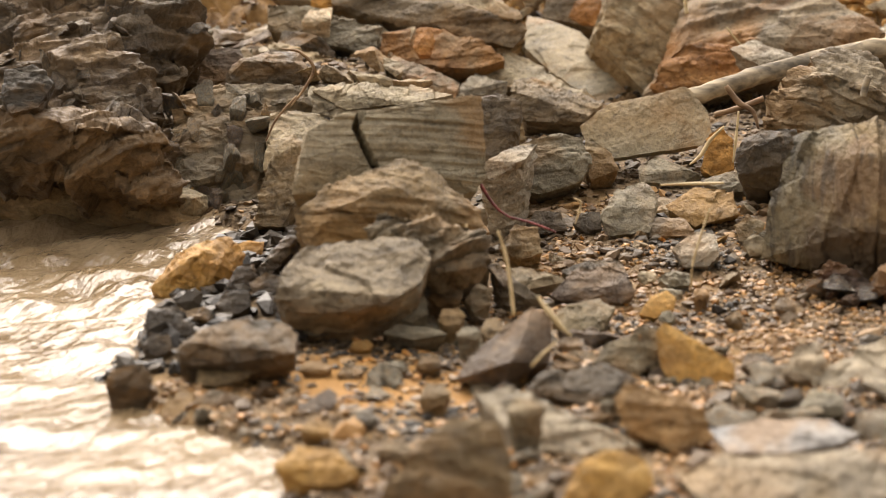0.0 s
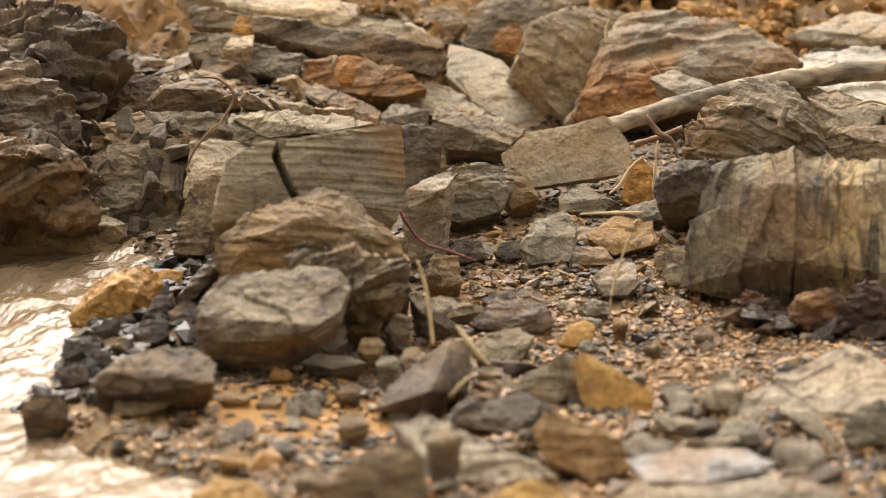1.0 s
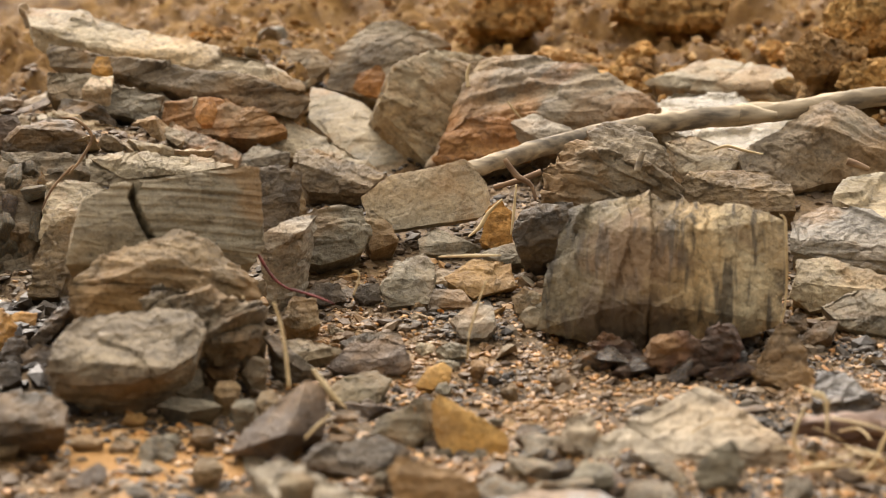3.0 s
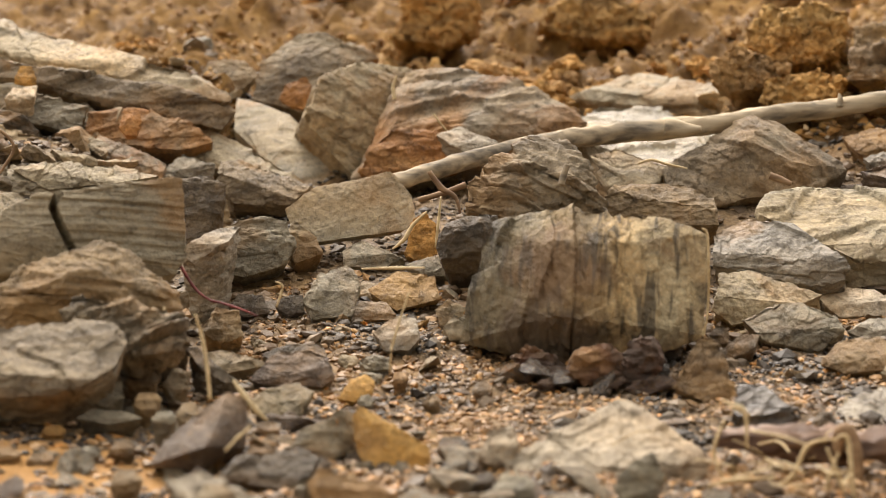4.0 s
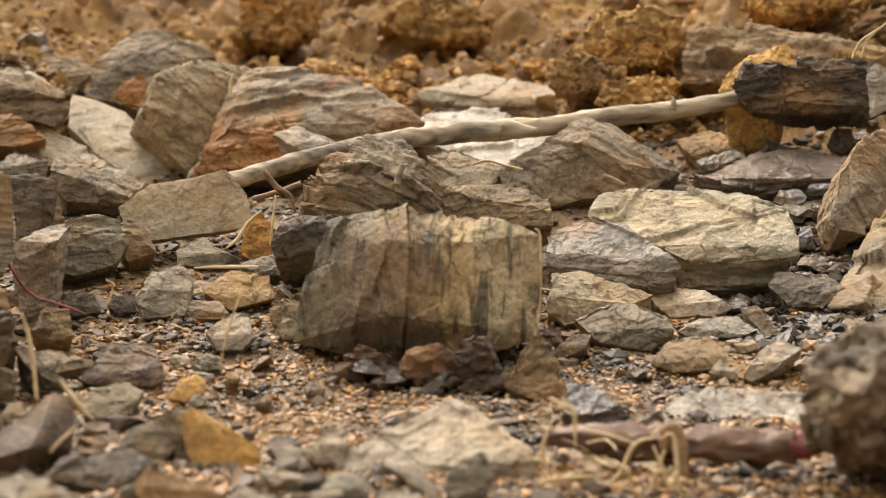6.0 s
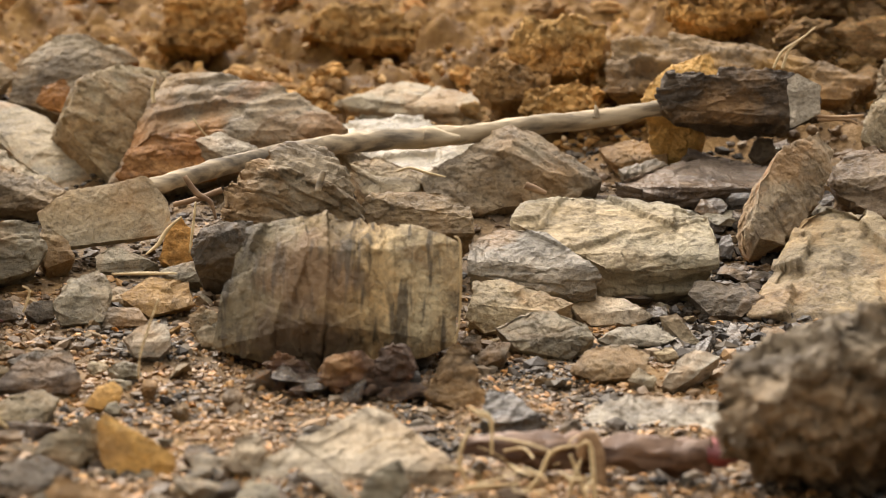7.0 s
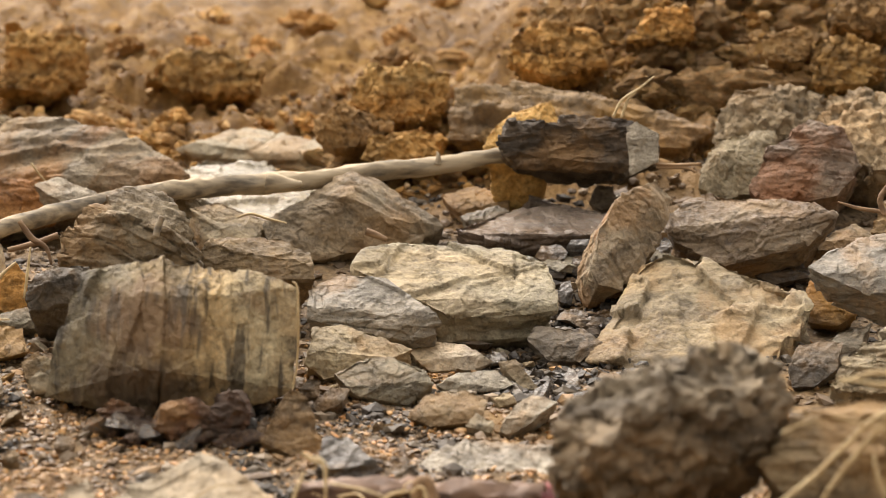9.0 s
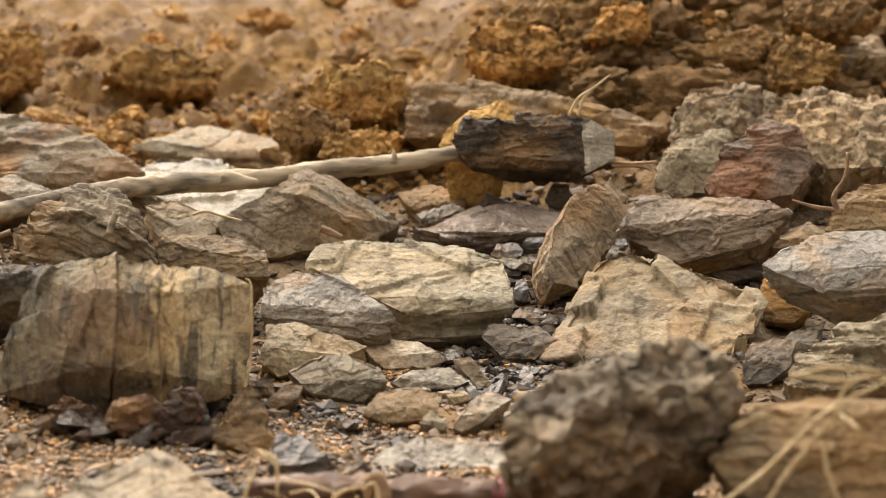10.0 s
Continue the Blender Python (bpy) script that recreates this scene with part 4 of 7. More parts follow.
rock("stone", "grey rounded stone in front of the cream rock", GREY, (-0.091, 1.584, -0.008), 3, 25, [(-2.3, -0.6), (-0.9, 1.3), (1.0, 2.3), (2.1, 0.4), (1.5, -1.5), (-1.3, -2.0)], 3.5)
rock("stone", "pinkish-grey splintered stone in the gravel", PALE, (-0.224, 1.684, -0.006), 8, 30, [(-2.0, -1.3), (-0.7, 1.6), (1.6, 1.7), (1.4, -0.1), (-0.3, -1.8)], 2.8)
rock("boulder", "rough brown-grey boulder with craggy layers", BROWNG, (-0.280, 2.452, 0.172), 7, 28, [(-9.8, -0.1), (-6.4, 3.3), (-1.3, 5.7), (3.1, 5.4), (6.1, 2.9), (8.0, -1.4), (8.2, -4.5), (1.7, -6.1), (-9.7, -4.8)], 18, ridge=[(-1.2, 0.8, 3), (3.8, -0.8, 3)], layers=14, dip=20, rough=1.4)
rock("rock_slab", "sandy grey flat slab bridging a dark hollow", SAND, (-0.539, 2.484, 0.124), 12, 25, [(-8.4, 0.2), (-6.2, 2.1), (-4.3, 3.3), (1.6, 4.2), (5.4, 5.4), (8.3, 2.2), (8.8, -1.2), (7.5, -2.8), (1.6, -2.3), (-2.5, -2.2), (-4.3, -4.4), (-7.3, -4.2)], 5, bulge=0.5, layers=0, rough=.5, foot=False)
rock("stone", "brown earth-caked stone with roots", EARTH, (-0.439, 2.471, 0.091), 10, 20, [(-2.4, -2.2), (-1.3, 2.4), (0.4, 3.5), (1.8, 2.0), (2.0, -2.2), (-0.5, -3.4)], 4.0)
rock("stone", "dark purple-grey smooth stone", SLATE, (-0.359, 2.340, 0.112), 9, 25, [(-3.8, -1.2), (-2.5, 1.3), (-0.4, 2.4), (3.9, 2.6), (4.2, 0.6), (1.7, -2.3), (-3.1, -3.3)], 5.1, ridge=[(-1.1, -0.3, 1.5)])
rock("stone", "grey-brown layered stone in the rubble", GREY, (-0.632, 2.344, 0.091), 15, 28, [(-4.7, -0.3), (-4.1, 2.7), (1.0, 4.0), (4.3, 3.5), (5.3, 0.3), (3.7, -2.6), (-1.2, -4.2), (-4.2, -3.4)], 6.9, layers=7)
rock("stone", "brown weathered stone in the rubble", TAN, (-0.583, 2.402, 0.090), 14, 25, [(-2.4, 0.8), (-1.0, 3.1), (1.9, 0.7), (2.6, -1.6), (-1.0, -3.0)], 4.2)
rock("rock_slab", "pale elongated stone in the rubble", PALE, (-0.636, 2.177, 0.114), 16, 40, [(-3.9, -1.1), (0.6, 2.0), (3.5, 2.3), (1.8, -0.0), (-2.0, -3.1)], 4.7)
rock("stone", "smooth grey angular stone in the rubble", GREY, (-0.499, 2.215, 0.053), 13, 28, [(-3.6, -0.5), (-1.3, 2.5), (1.8, 3.4), (3.5, 1.2), (2.2, -3.0), (-2.6, -3.5)], 5.6, edge=.5)
rock("stone", "light grey flat stone in the rubble", GREY, (-0.500, 2.419, 0.071), 12, 40, [(-3.4, 0.9), (-0.9, 2.7), (4.9, -0.3), (2.4, -1.7), (-3.0, -1.6)], 4.3)
rock("stone", "ochre-brown lumpy stone in the rubble", BROWNO, (-0.417, 2.254, 0.053), 10, 35, [(-4.7, -0.1), (-1.4, 2.5), (3.4, 1.9), (4.0, -1.3), (-1.3, -2.9)], 5.0)
rock("stone", "dark grey angular stone in the rubble", SLATE, (-0.452, 2.212, 0.032), 12, 40, [(-2.4, 1.3), (1.6, 1.3), (3.2, -1.2), (-2.4, -1.4)], 2.8)
rock("stone", "grey flat stone in the rubble", GREY, (-0.399, 2.383, 0.064), 10, 45, [(-4.3, 0.3), (-0.7, 1.6), (3.6, 1.2), (2.8, -1.5), (-1.4, -1.5)], 3.5)
rock("stone", "dark grey angular stone in the rubble", SLATE, (-0.552, 2.222, 0.035), 14, 30, [(-1.9, -0.2), (-0.9, 1.3), (1.4, 1.2), (1.7, -0.9), (-0.3, -1.4)], 2.3)
rock("stone", "dark grey angular stone in the rubble", SLATE, (-0.601, 2.209, 0.036), 15, 30, [(-2.5, -0.2), (-1.2, 1.6), (1.8, 1.2), (2.5, -1.0), (-0.5, -1.6)], 3.0)
rock("stone", "grey angular stone in the rubble", GREY, (-0.660, 2.263, 0.052), 16, 30, [(-2.4, 0.4), (-0.4, 2.6), (2.3, 1.1), (1.6, -1.9), (-1.1, -2.2)], 3.8)
rock("stone", "brown stone in the gravel", BROWN, (-0.592, 2.075, 0.032), 16, 30, [(-2.8, -0.7), (-0.9, 2.3), (1.7, 1.9), (2.2, -1.2), (-0.3, -2.2)], 3.7)
rock("stone", "pale grey stone with a straw across it", PALEG, (-0.396, 2.101, 0.023), 11, 35, [(-3.1, 0.2), (-0.4, 2.4), (1.8, 2.0), (2.4, -0.5), (1.0, -2.1), (-1.7, -2.0)], 3.8)
rock("stone", "small tan stone beside the big block", TAN, (-0.355, 2.198, 0.034), 9, 30, [(-1.9, 0.5), (-0.1, 1.7), (1.7, 0.7), (1.4, -1.2), (-1.1, -1.6)], 2.7)
rock("stone", "small grey stone beside the big block", GREY, (-0.340, 2.145, 0.023), 9, 30, [(-1.6, 0.3), (-0.4, 1.7), (1.4, 0.6), (1.2, -1.1), (-0.7, -1.4)], 2.5)
rock("stone", "dark grey stone half buried in gravel", SLATE, (-0.486, 1.999, 0.013), 14, 45, [(-4.1, 0.3), (-1.1, 1.7), (2.6, 1.7), (3.1, -1.3), (-0.5, -2.3)], 3.9)
rock("rock_slab", "long pale dipping sandstone slab", STRATA, (-1.060, 3.020, 0.308), 19, 62, [(-27.0, 16.5), (-22.0, 17.0), (-9.8, 9.5), (3.8, 2.2), (12.8, -2.5), (18.8, -9.2), (19.6, -12.8), (8.1, -8.0), (-9.6, -1.0), (-25.0, 10.0)], 6, layers=5, dip=-12)
rock("rock_slab", "brown ledge under the long pale slab", STRATAB, (-1.023, 2.968, 0.260), 19, 28, [(-23.6, 8.1), (-11.4, 5.3), (6.3, 1.4), (17.4, -1.3), (18.5, -3.6), (16.1, -6.5), (10.6, -5.3), (1.8, -2.2), (-11.4, 0.5), (-23.5, 3.6)], 12, layers=6, dip=-12)
rock("rock_slab", "broken grey ledge in the hillside", GREY, (-1.138, 2.859, 0.243), 22, 35, [(-8.6, 5.0), (-0.1, 3.9), (9.3, -0.4), (8.2, -5.5), (-0.2, -2.8), (-8.6, -0.1)], 10, layers=6, dip=-14)
rock("rock_slab", "thin tan slab in the hillside", STRATA, (-1.094, 2.787, 0.185), 21, 45, [(-9.9, 5.3), (-1.6, 3.4), (6.7, -0.8), (11.6, -4.8), (6.5, -4.7), (-3.3, -0.2), (-9.9, 1.9)], 5, layers=4, dip=-16)
rock("rock_slab", "pale tan slab behind the siltstone block", STRATA, (-0.939, 2.577, 0.161), 20, 50, [(-9.7, 1.1), (-3.6, 2.7), (4.2, 1.9), (10.3, -0.7), (4.1, -2.0), (-5.1, -2.9)], 6, layers=4, dip=-10)
rock("rock_slab", "smooth grey dipping slab beside boulders", SMOOTHG, (-0.805, 3.197, 0.170), 14, 58, [(-9.6, 4.4), (-8.9, 13.8), (-3.9, 12.0), (-0.0, 8.5), (4.0, -1.6), (9.8, -8.2), (10.7, -12.1), (1.8, -12.0), (-4.8, -3.1)], 14, layers=5, dip=-25, rough=.5, bulge=.1)
rock("rock_slab", "layered tan slab dipping into rubble", STRATA, (-0.842, 2.958, 0.162), 16, 45, [(-11.5, 5.3), (-9.2, 8.7), (-2.9, 6.2), (6.8, -0.4), (13.3, -6.6), (11.0, -8.8), (5.0, -5.3), (-2.0, -0.5), (-10.9, 1.7)], 10, layers=8, dip=-25)
rock("rock_slab", "narrow rust-edged slab among grey slabs", STRATAO, (-0.969, 2.833, 0.167), 19, 35, [(-5.6, 2.1), (-3.7, 4.1), (1.0, 2.0), (6.4, -1.3), (5.5, -4.3), (0.9, -2.7), (-4.6, 0.2)], 6, layers=5, dip=-22)
rock("rock_slab", "brown layered slab dipping into rubble", STRATAB, (-0.752, 2.773, 0.134), 15, 35, [(-5.4, 0.4), (-4.4, 3.7), (-1.7, 4.1), (8.3, -0.7), (6.1, -3.9), (-2.9, -3.5)], 10, layers=7, dip=-20)
rock("stone", "crumbled pale wet shale heap", PALEG, (-0.883, 2.885, 0.142), 17, 40, [(-4.2, -0.2), (-1.1, 3.6), (4.0, 1.3), (3.8, -2.4), (-2.5, -2.3)], 5.3, detail=1.5)
rock("stone", "dark brown stone with shaded hollows", BROWN, (-0.752, 2.532, 0.111), 17, 20, [(-3.2, 1.2), (-1.5, 4.9), (2.4, 3.9), (3.7, -0.9), (0.6, -4.8), (-2.0, -4.3)], 6.1)
spotted_ledge = rock("rock_slab", "rust-spotted ledge under the long slab", RUST, (-0.965, 2.922, 0.202), 18, 35, [(-10.1, -1.8), (-8.8, 3.4), (-2.2, 4.9), (7.4, 1.6), (10.6, -2.1), (5.5, -3.6), (-2.3, -2.4)], 10, layers=4, dip=-16)
rock("rock_slab", "small grey slab in the hillside", GREY, (-1.065, 2.908, 0.219), 20, 35, [(-3.7, -2.8), (-2.7, 3.0), (0.8, 3.5), (3.3, 0.3), (2.4, -3.9)], 5.7)
rock("rock_slab", "tan layered slab over the siltstone block", STRATA, (-0.963, 2.566, 0.151), 21, 45, [(-8.2, -1.8), (-7.7, 3.5), (-1.7, 3.2), (4.6, -0.5), (10.3, 0.0), (4.6, -1.3), (-1.9, -3.1)], 8, layers=5, dip=-12)
rock("rock_slab", "tan flat slab set in the bank", TAN, (-0.934, 2.253, 0.135), 23, 35, [(-4.4, -4.7), (-3.4, 3.4), (2.3, 3.6), (5.1, 1.8), (1.1, -0.9), (-0.8, -3.2)], 6.9)
rock("stone", "tan blocky stone in the hillside", PALE, (-0.983, 3.448, 0.276), 16, 30, [(-5.6, -0.5), (-3.4, 2.9), (2.8, 2.9), (5.7, 0.2), (2.9, -3.0), (-2.4, -2.4)], 5.8)
back_boulder = rock("boulder", "grey-brown boulder with a rusty flank", BOULDO, (-0.822, 3.404, 0.276), 14, 28, [(-10.2, -4.6), (-8.5, 2.5), (-1.4, 9.0), (3.7, 9.3), (13.1, 3.6), (6.7, -0.2), (1.6, -5.4), (-0.3, -7.4), (-4.5, -6.3)], 20)
rock("boulder", "big tan boulder with rough grey flank", STRATAW, (-0.655, 3.133, 0.220), 27, 20, [(-10.1, 0.4), (-6.9, 6.2), (0.1, 9.1), (7.8, 8.4), (11.4, 5.0), (6.6, -2.8), (1.2, -8.5), (-2.8, -10.9), (-6.7, -6.4)], 25, layers=6, dip=40)
big_boulder = rock("boulder", "big tan-grey boulder with rust-orange face", BOULDO, (-0.508, 3.099, 0.204), 1, 32, [(-15.2, -9.8), (-14.3, -5.1), (-11.3, 3.4), (-8.2, 11.1), (2.1, 11.3), (10.0, 8.8), (22.3, 0.9), (19.1, -2.7), (3.4, -6.5), (-8.2, -10.7)], 25, ridge=[(-0.8, -3.0, 5), (-8.7, -0.4, 3)], layers=6, dip=-14)
rock("rock_slab", "pale sharp-edged slab leaning on the boulder", PALE, (-0.456, 2.965, 0.185), 9, 45, [(-5.3, 1.5), (-1.8, 3.3), (4.4, -0.2), (3.5, -2.6), (-0.9, -2.0)], 4)
rock("rock_slab", "smooth tan ground slab behind the driftwood", STRATA, (-0.173, 3.450, 0.233), 3, 66, [(-17.7, 1.7), (-5.8, 10.6), (4.4, 8.1), (17.2, -2.2), (13.2, -6.6), (-0.5, -6.7), (-11.4, -4.1)], 10, layers=5, dip=-8)
rock("rock_slab", "wet flat slab reflecting the sky", WETSLAB, (-0.207, 3.146, 0.197), 4, 74, [(-14.0, 4.0), (-6.8, 14.4), (3.7, 12.1), (15.4, -1.3), (4.5, -18.5), (-3.5, -8.3)], 10, bulge=0.6, layers=5, dip=-10)
rock("rock_slab", "tan layered slab under the driftwood", STRATA, (-0.202, 2.842, 0.155), 4, 50, [(-5.8, 3.0), (-1.6, 4.6), (5.9, 0.7), (3.8, -4.6), (-2.3, -3.5)], 8, layers=6, dip=-25)
rock("boulder", "grey-brown wedge-shaped boulder beneath the driftwood", BROWNG, (-0.018, 2.851, 0.165), 0, 32, [(-12.9, -1.1), (-4.4, 6.1), (-0.3, 8.1), (3.2, 7.1), (8.9, 2.9), (13.0, -1.0), (8.0, -4.1), (0.7, -4.7), (-4.9, -7.0), (-11.5, -5.7)], 20, ridge=[(-1.0, 2.1, 3), (6.3, -1.0, 2)], layers=6, dip=30)
rock("rock_slab", "dark brown flat rock behind the big block", BROWN, (-0.133, 2.493, 0.136), 3, 40, [(-7.3, 0.4), (-5.6, 3.1), (3.2, 3.4), (7.0, 1.2), (7.6, -3.0), (1.1, -3.2), (-6.2, -1.7)], 10, layers=6)
rock("rock_slab", "cream-grey flaking slab with a stepped top", FLAKE, (0.143, 2.468, 0.119), -3, 58, [(-15.0, 1.6), (-13.6, 6.0), (-5.6, 8.3), (4.1, 6.9), (10.1, 4.2), (11.2, 0.1), (10.9, -5.5), (4.4, -7.4), (-1.9, -8.2), (-5.2, -4.9)], 9, bulge=0.8, layers=5, rough=1.2, edge=.3)
rock("rock_slab", "wet grey slab leaning below the cream slab", WETGREY, (0.029, 2.365, 0.089), -1, 48, [(-8.9, -1.8), (-8.8, 3.1), (-5.1, 6.1), (0.6, 5.1), (4.9, 1.2), (7.5, -0.9), (7.2, -3.6), (4.3, -5.1), (-1.8, -3.9)], 10, layers=3, edge=.42)
rock("stone", "brown-tan elongated stone among grey rocks", TAN, (0.001, 2.278, 0.047), -0, 35, [(-5.6, -1.6), (-5.0, 3.1), (-1.7, 3.7), (3.7, 2.0), (7.0, 0.6), (5.1, -0.5), (1.1, -0.3), (-1.3, -3.0), (-3.4, -3.7)], 7.0, layers=5, edge=.5)
rock("stone", "flat-topped grey stone among the rocks", GREY, (0.041, 2.196, 0.031), -1, 38, [(-6.0, 0.3), (-3.4, 2.4), (0.4, 2.9), (4.4, 1.2), (5.2, -0.8), (2.6, -3.5), (-3.2, -2.5)], 6.0, edge=.5)
rock("stone", "pale flat stone in the pile", PALE, (0.118, 2.352, 0.035), -3, 50, [(-5.2, 0.7), (-2.6, 2.5), (1.6, 2.2), (5.3, -0.7), (3.1, -2.2), (-2.3, -2.5)], 5.1)
rock("stone", "pale grey stone in the pile", PALEG, (0.146, 2.244, 0.020), -4, 42, [(-4.8, -0.6), (-2.2, 1.4), (2.4, 2.0), (4.6, 0.1), (2.6, -1.1), (-2.7, -1.6)], 4.1)
rock("stone", "grey stone with ochre patches", TAN, (0.112, 2.101, 0.013), -3, 35, [(-4.5, -1.3), (-2.8, 1.5), (1.5, 2.4), (4.2, 1.2), (3.6, -1.4), (-2.0, -2.3)], 4.6)
rock("stone", "thin grey stone set on its edge", GREY, (0.197, 2.265, 0.028), -5, 30, [(-2.6, 1.5), (-0.5, 2.1), (2.8, -1.9), (0.3, -1.7)], 3)
rock("stone", "light grey angular stone in the pile", PALEG, (0.192, 2.077, 0.012), -5, 35, [(-2.8, -2.1), (-1.0, 1.3), (0.8, 2.5), (3.4, 1.6), (0.9, -0.8), (-1.4, -2.5)], 4.2)
rock("stone", "small grey stone in the pile", GREY, (0.146, 2.078, 0.001), -4, 35, [(-1.8, -0.3), (-0.7, 1.3), (1.5, 0.1), (1.0, -1.1)], 2.1)
rock("stone", "small grey stone in the pile", GREY, (0.176, 2.182, 0.011), -5, 35, [(-1.5, 0.3), (0.6, 1.1), (1.4, -0.3), (-0.5, -1.0)], 1.9)
rock("stone", "small dark stone in the pile", SLATE, (-0.020, 2.132, 0.014), 1, 35, [(-2.2, -0.7), (-0.1, 1.4), (2.1, 1.4), (1.5, -0.3), (-1.2, -1.7)], 2.8)
rock("stone", "small dark round stone in the pile", SLATE, (-0.045, 2.195, 0.016), 1, 30, [(-1.3, -0.1), (-0.4, 1.3), (1.2, 1.0), (1.1, -1.1), (-0.6, -1.1)], 1.9)
rock("stone", "dark angular slate stone in the rubble", SLATE, (0.257, 2.388, 0.050), -6, 40, [(-4.6, 0.3), (-3.6, 2.8), (2.5, 2.2), (4.9, 0.3), (2.3, -2.7), (-1.5, -2.8)], 5.3, edge=.55)
rock("stone", "black wet slate fragment in the gully", WETDARK, (0.275, 2.734, 0.107), -6, 35, [(-1.6, -0.5), (-1.0, 1.3), (0.7, 1.5), (1.6, 0.3), (1.0, -1.2), (-0.7, -1.3)], 2.3)
rock("stone", "black wet slate fragment in the gully", WETDARK, (0.307, 2.737, 0.115), -6, 35, [(-1.4, -0.6), (-0.9, 1.6), (0.6, 1.8), (1.4, 0.3), (0.9, -1.5), (-0.7, -1.6)], 2.4)
rock("stone", "black wet slate fragment in the gully", WETDARK, (0.280, 2.634, 0.085), -6, 35, [(-1.1, -0.7), (-0.8, 1.8), (0.5, 2.1), (1.1, 0.4), (0.8, -1.8), (-0.5, -1.8)], 2.1)
rock("stone", "black wet slate fragment in the gully", WETDARK, (0.252, 2.622, 0.078), -5, 35, [(-1.0, -0.6), (-0.7, 1.7), (0.4, 1.9), (1.0, 0.3), (0.7, -1.6), (-0.4, -1.6)], 1.9)
rock("stone", "black wet slate fragment in the gully", WETDARK, (0.311, 2.641, 0.089), -7, 35, [(-1.3, -0.6), (-0.9, 1.7), (0.6, 1.9), (1.3, 0.4), (0.9, -1.6), (-0.6, -1.7)], 2.3)
rock("stone", "black wet slate fragment in the gully", WETDARK, (0.337, 2.582, 0.078), -7, 35, [(-1.6, -0.6), (-1.1, 1.4), (0.8, 1.6), (1.6, 0.3), (1.1, -1.3), (-0.8, -1.4)], 2.5)
rock("stone", "black wet slate fragment in the gully", WETDARK, (0.290, 2.564, 0.064), -6, 35, [(-1.5, -0.4), (-0.9, 0.9), (0.7, 1.0), (1.5, 0.2), (0.9, -0.8), (-0.7, -0.9)], 1.8)
rock("stone", "black wet slate fragment in the gully", WETDARK, (0.316, 2.521, 0.058), -7, 35, [(-1.8, -0.4), (-1.2, 1.0), (0.9, 1.2), (1.8, 0.3), (1.1, -1.0), (-0.9, -1.1)], 2.1)
rock("stone", "black wet slate fragment in the gully", WETDARK, (0.352, 2.625, 0.089), -8, 35, [(-1.0, -0.5), (-0.7, 1.2), (0.4, 1.4), (1.0, 0.3), (0.7, -1.2), (-0.4, -1.3)], 1.7)
rock("stone", "black wet slate fragment in the gully", WETDARK, (0.246, 2.704, 0.093), -5, 35, [(-1.2, -0.5), (-0.8, 1.3), (0.5, 1.5), (1.2, 0.3), (0.8, -1.2), (-0.5, -1.3)], 2.0)
rock("stone", "black wet slate fragment in the gully", WETDARK, (0.268, 2.756, 0.129), -6, 35, [(-2.4, -0.6), (-1.5, 1.3), (1.1, 1.5), (2.4, 0.3), (1.5, -1.2), (-1.2, -1.3)], 2.7)
rock("stone", "black wet slate fragment in the gully", WETDARK, (0.312, 2.756, 0.142), -6, 35, [(-2.4, -0.5), (-1.5, 1.0), (1.2, 1.2), (2.4, 0.3), (1.5, -1.0), (-1.2, -1.1)], 2.4)
rock("stone", "black wet slate fragment in the gully", WETDARK, (0.341, 2.473, 0.054), -8, 35, [(-2.1, -0.5), (-1.4, 1.1), (1.0, 1.4), (2.2, 0.3), (1.3, -1.1), (-1.0, -1.2)], 2.4)
rock("stone", "black wet slate fragment in the gully", WETDARK, (0.203, 2.482, 0.049), -5, 35, [(-1.4, -0.7), (-0.9, 1.7), (0.6, 2.0), (1.4, 0.4), (0.9, -1.6), (-0.7, -1.7)], 2.5)
rock("stone", "black wet slate fragment in the gully", WETDARK, (0.188, 2.554, 0.054), -4, 35, [(-2.2, -0.5), (-1.4, 1.2), (1.1, 1.4), (2.2, 0.3), (1.4, -1.1), (-1.1, -1.2)], 2.5)
rock("stone", "black wet slate fragment in the gully", WETDARK, (0.333, 2.809, 0.151), -7, 35, [(-2.8, -0.5), (-1.8, 1.0), (1.4, 1.3), (2.9, 0.3), (1.8, -1.0), (-1.4, -1.1)], 2.6)
rock("stone", "black wet slate fragment in the gully", WETDARK, (0.272, 2.882, 0.160), -5, 35, [(-3.3, -0.6), (-2.1, 1.3), (1.6, 1.6), (3.4, 0.4), (2.1, -1.3), (-1.6, -1.4)], 3.2)
rock("stone", "black wet slate fragment in the gully", WETDARK, (0.212, 2.855, 0.152), -4, 35, [(-2.9, -0.7), (-1.8, 1.6), (1.4, 1.9), (2.9, 0.4), (1.8, -1.6), (-1.4, -1.7)], 3.3)
rock("boulder", "long brown-grey rock with ragged layers", STRATAW, (0.422, 2.397, 0.080), -10, 48, [(-16.0, -12.3), (-12.6, -7.2), (-7.6, 0.6), (-6.6, 6.4), (-7.5, 10.1), (-4.8, 12.5), (0.4, 9.8), (6.9, 8.2), (13.6, 6.4), (14.8, 3.9), (12.8, -0.0), (10.4, -9.2), (8.1, -11.6), (-12.0, -14.4)], 20, layers=6, dip=-10, rough=1.5, ledges=.5, edge=.3)
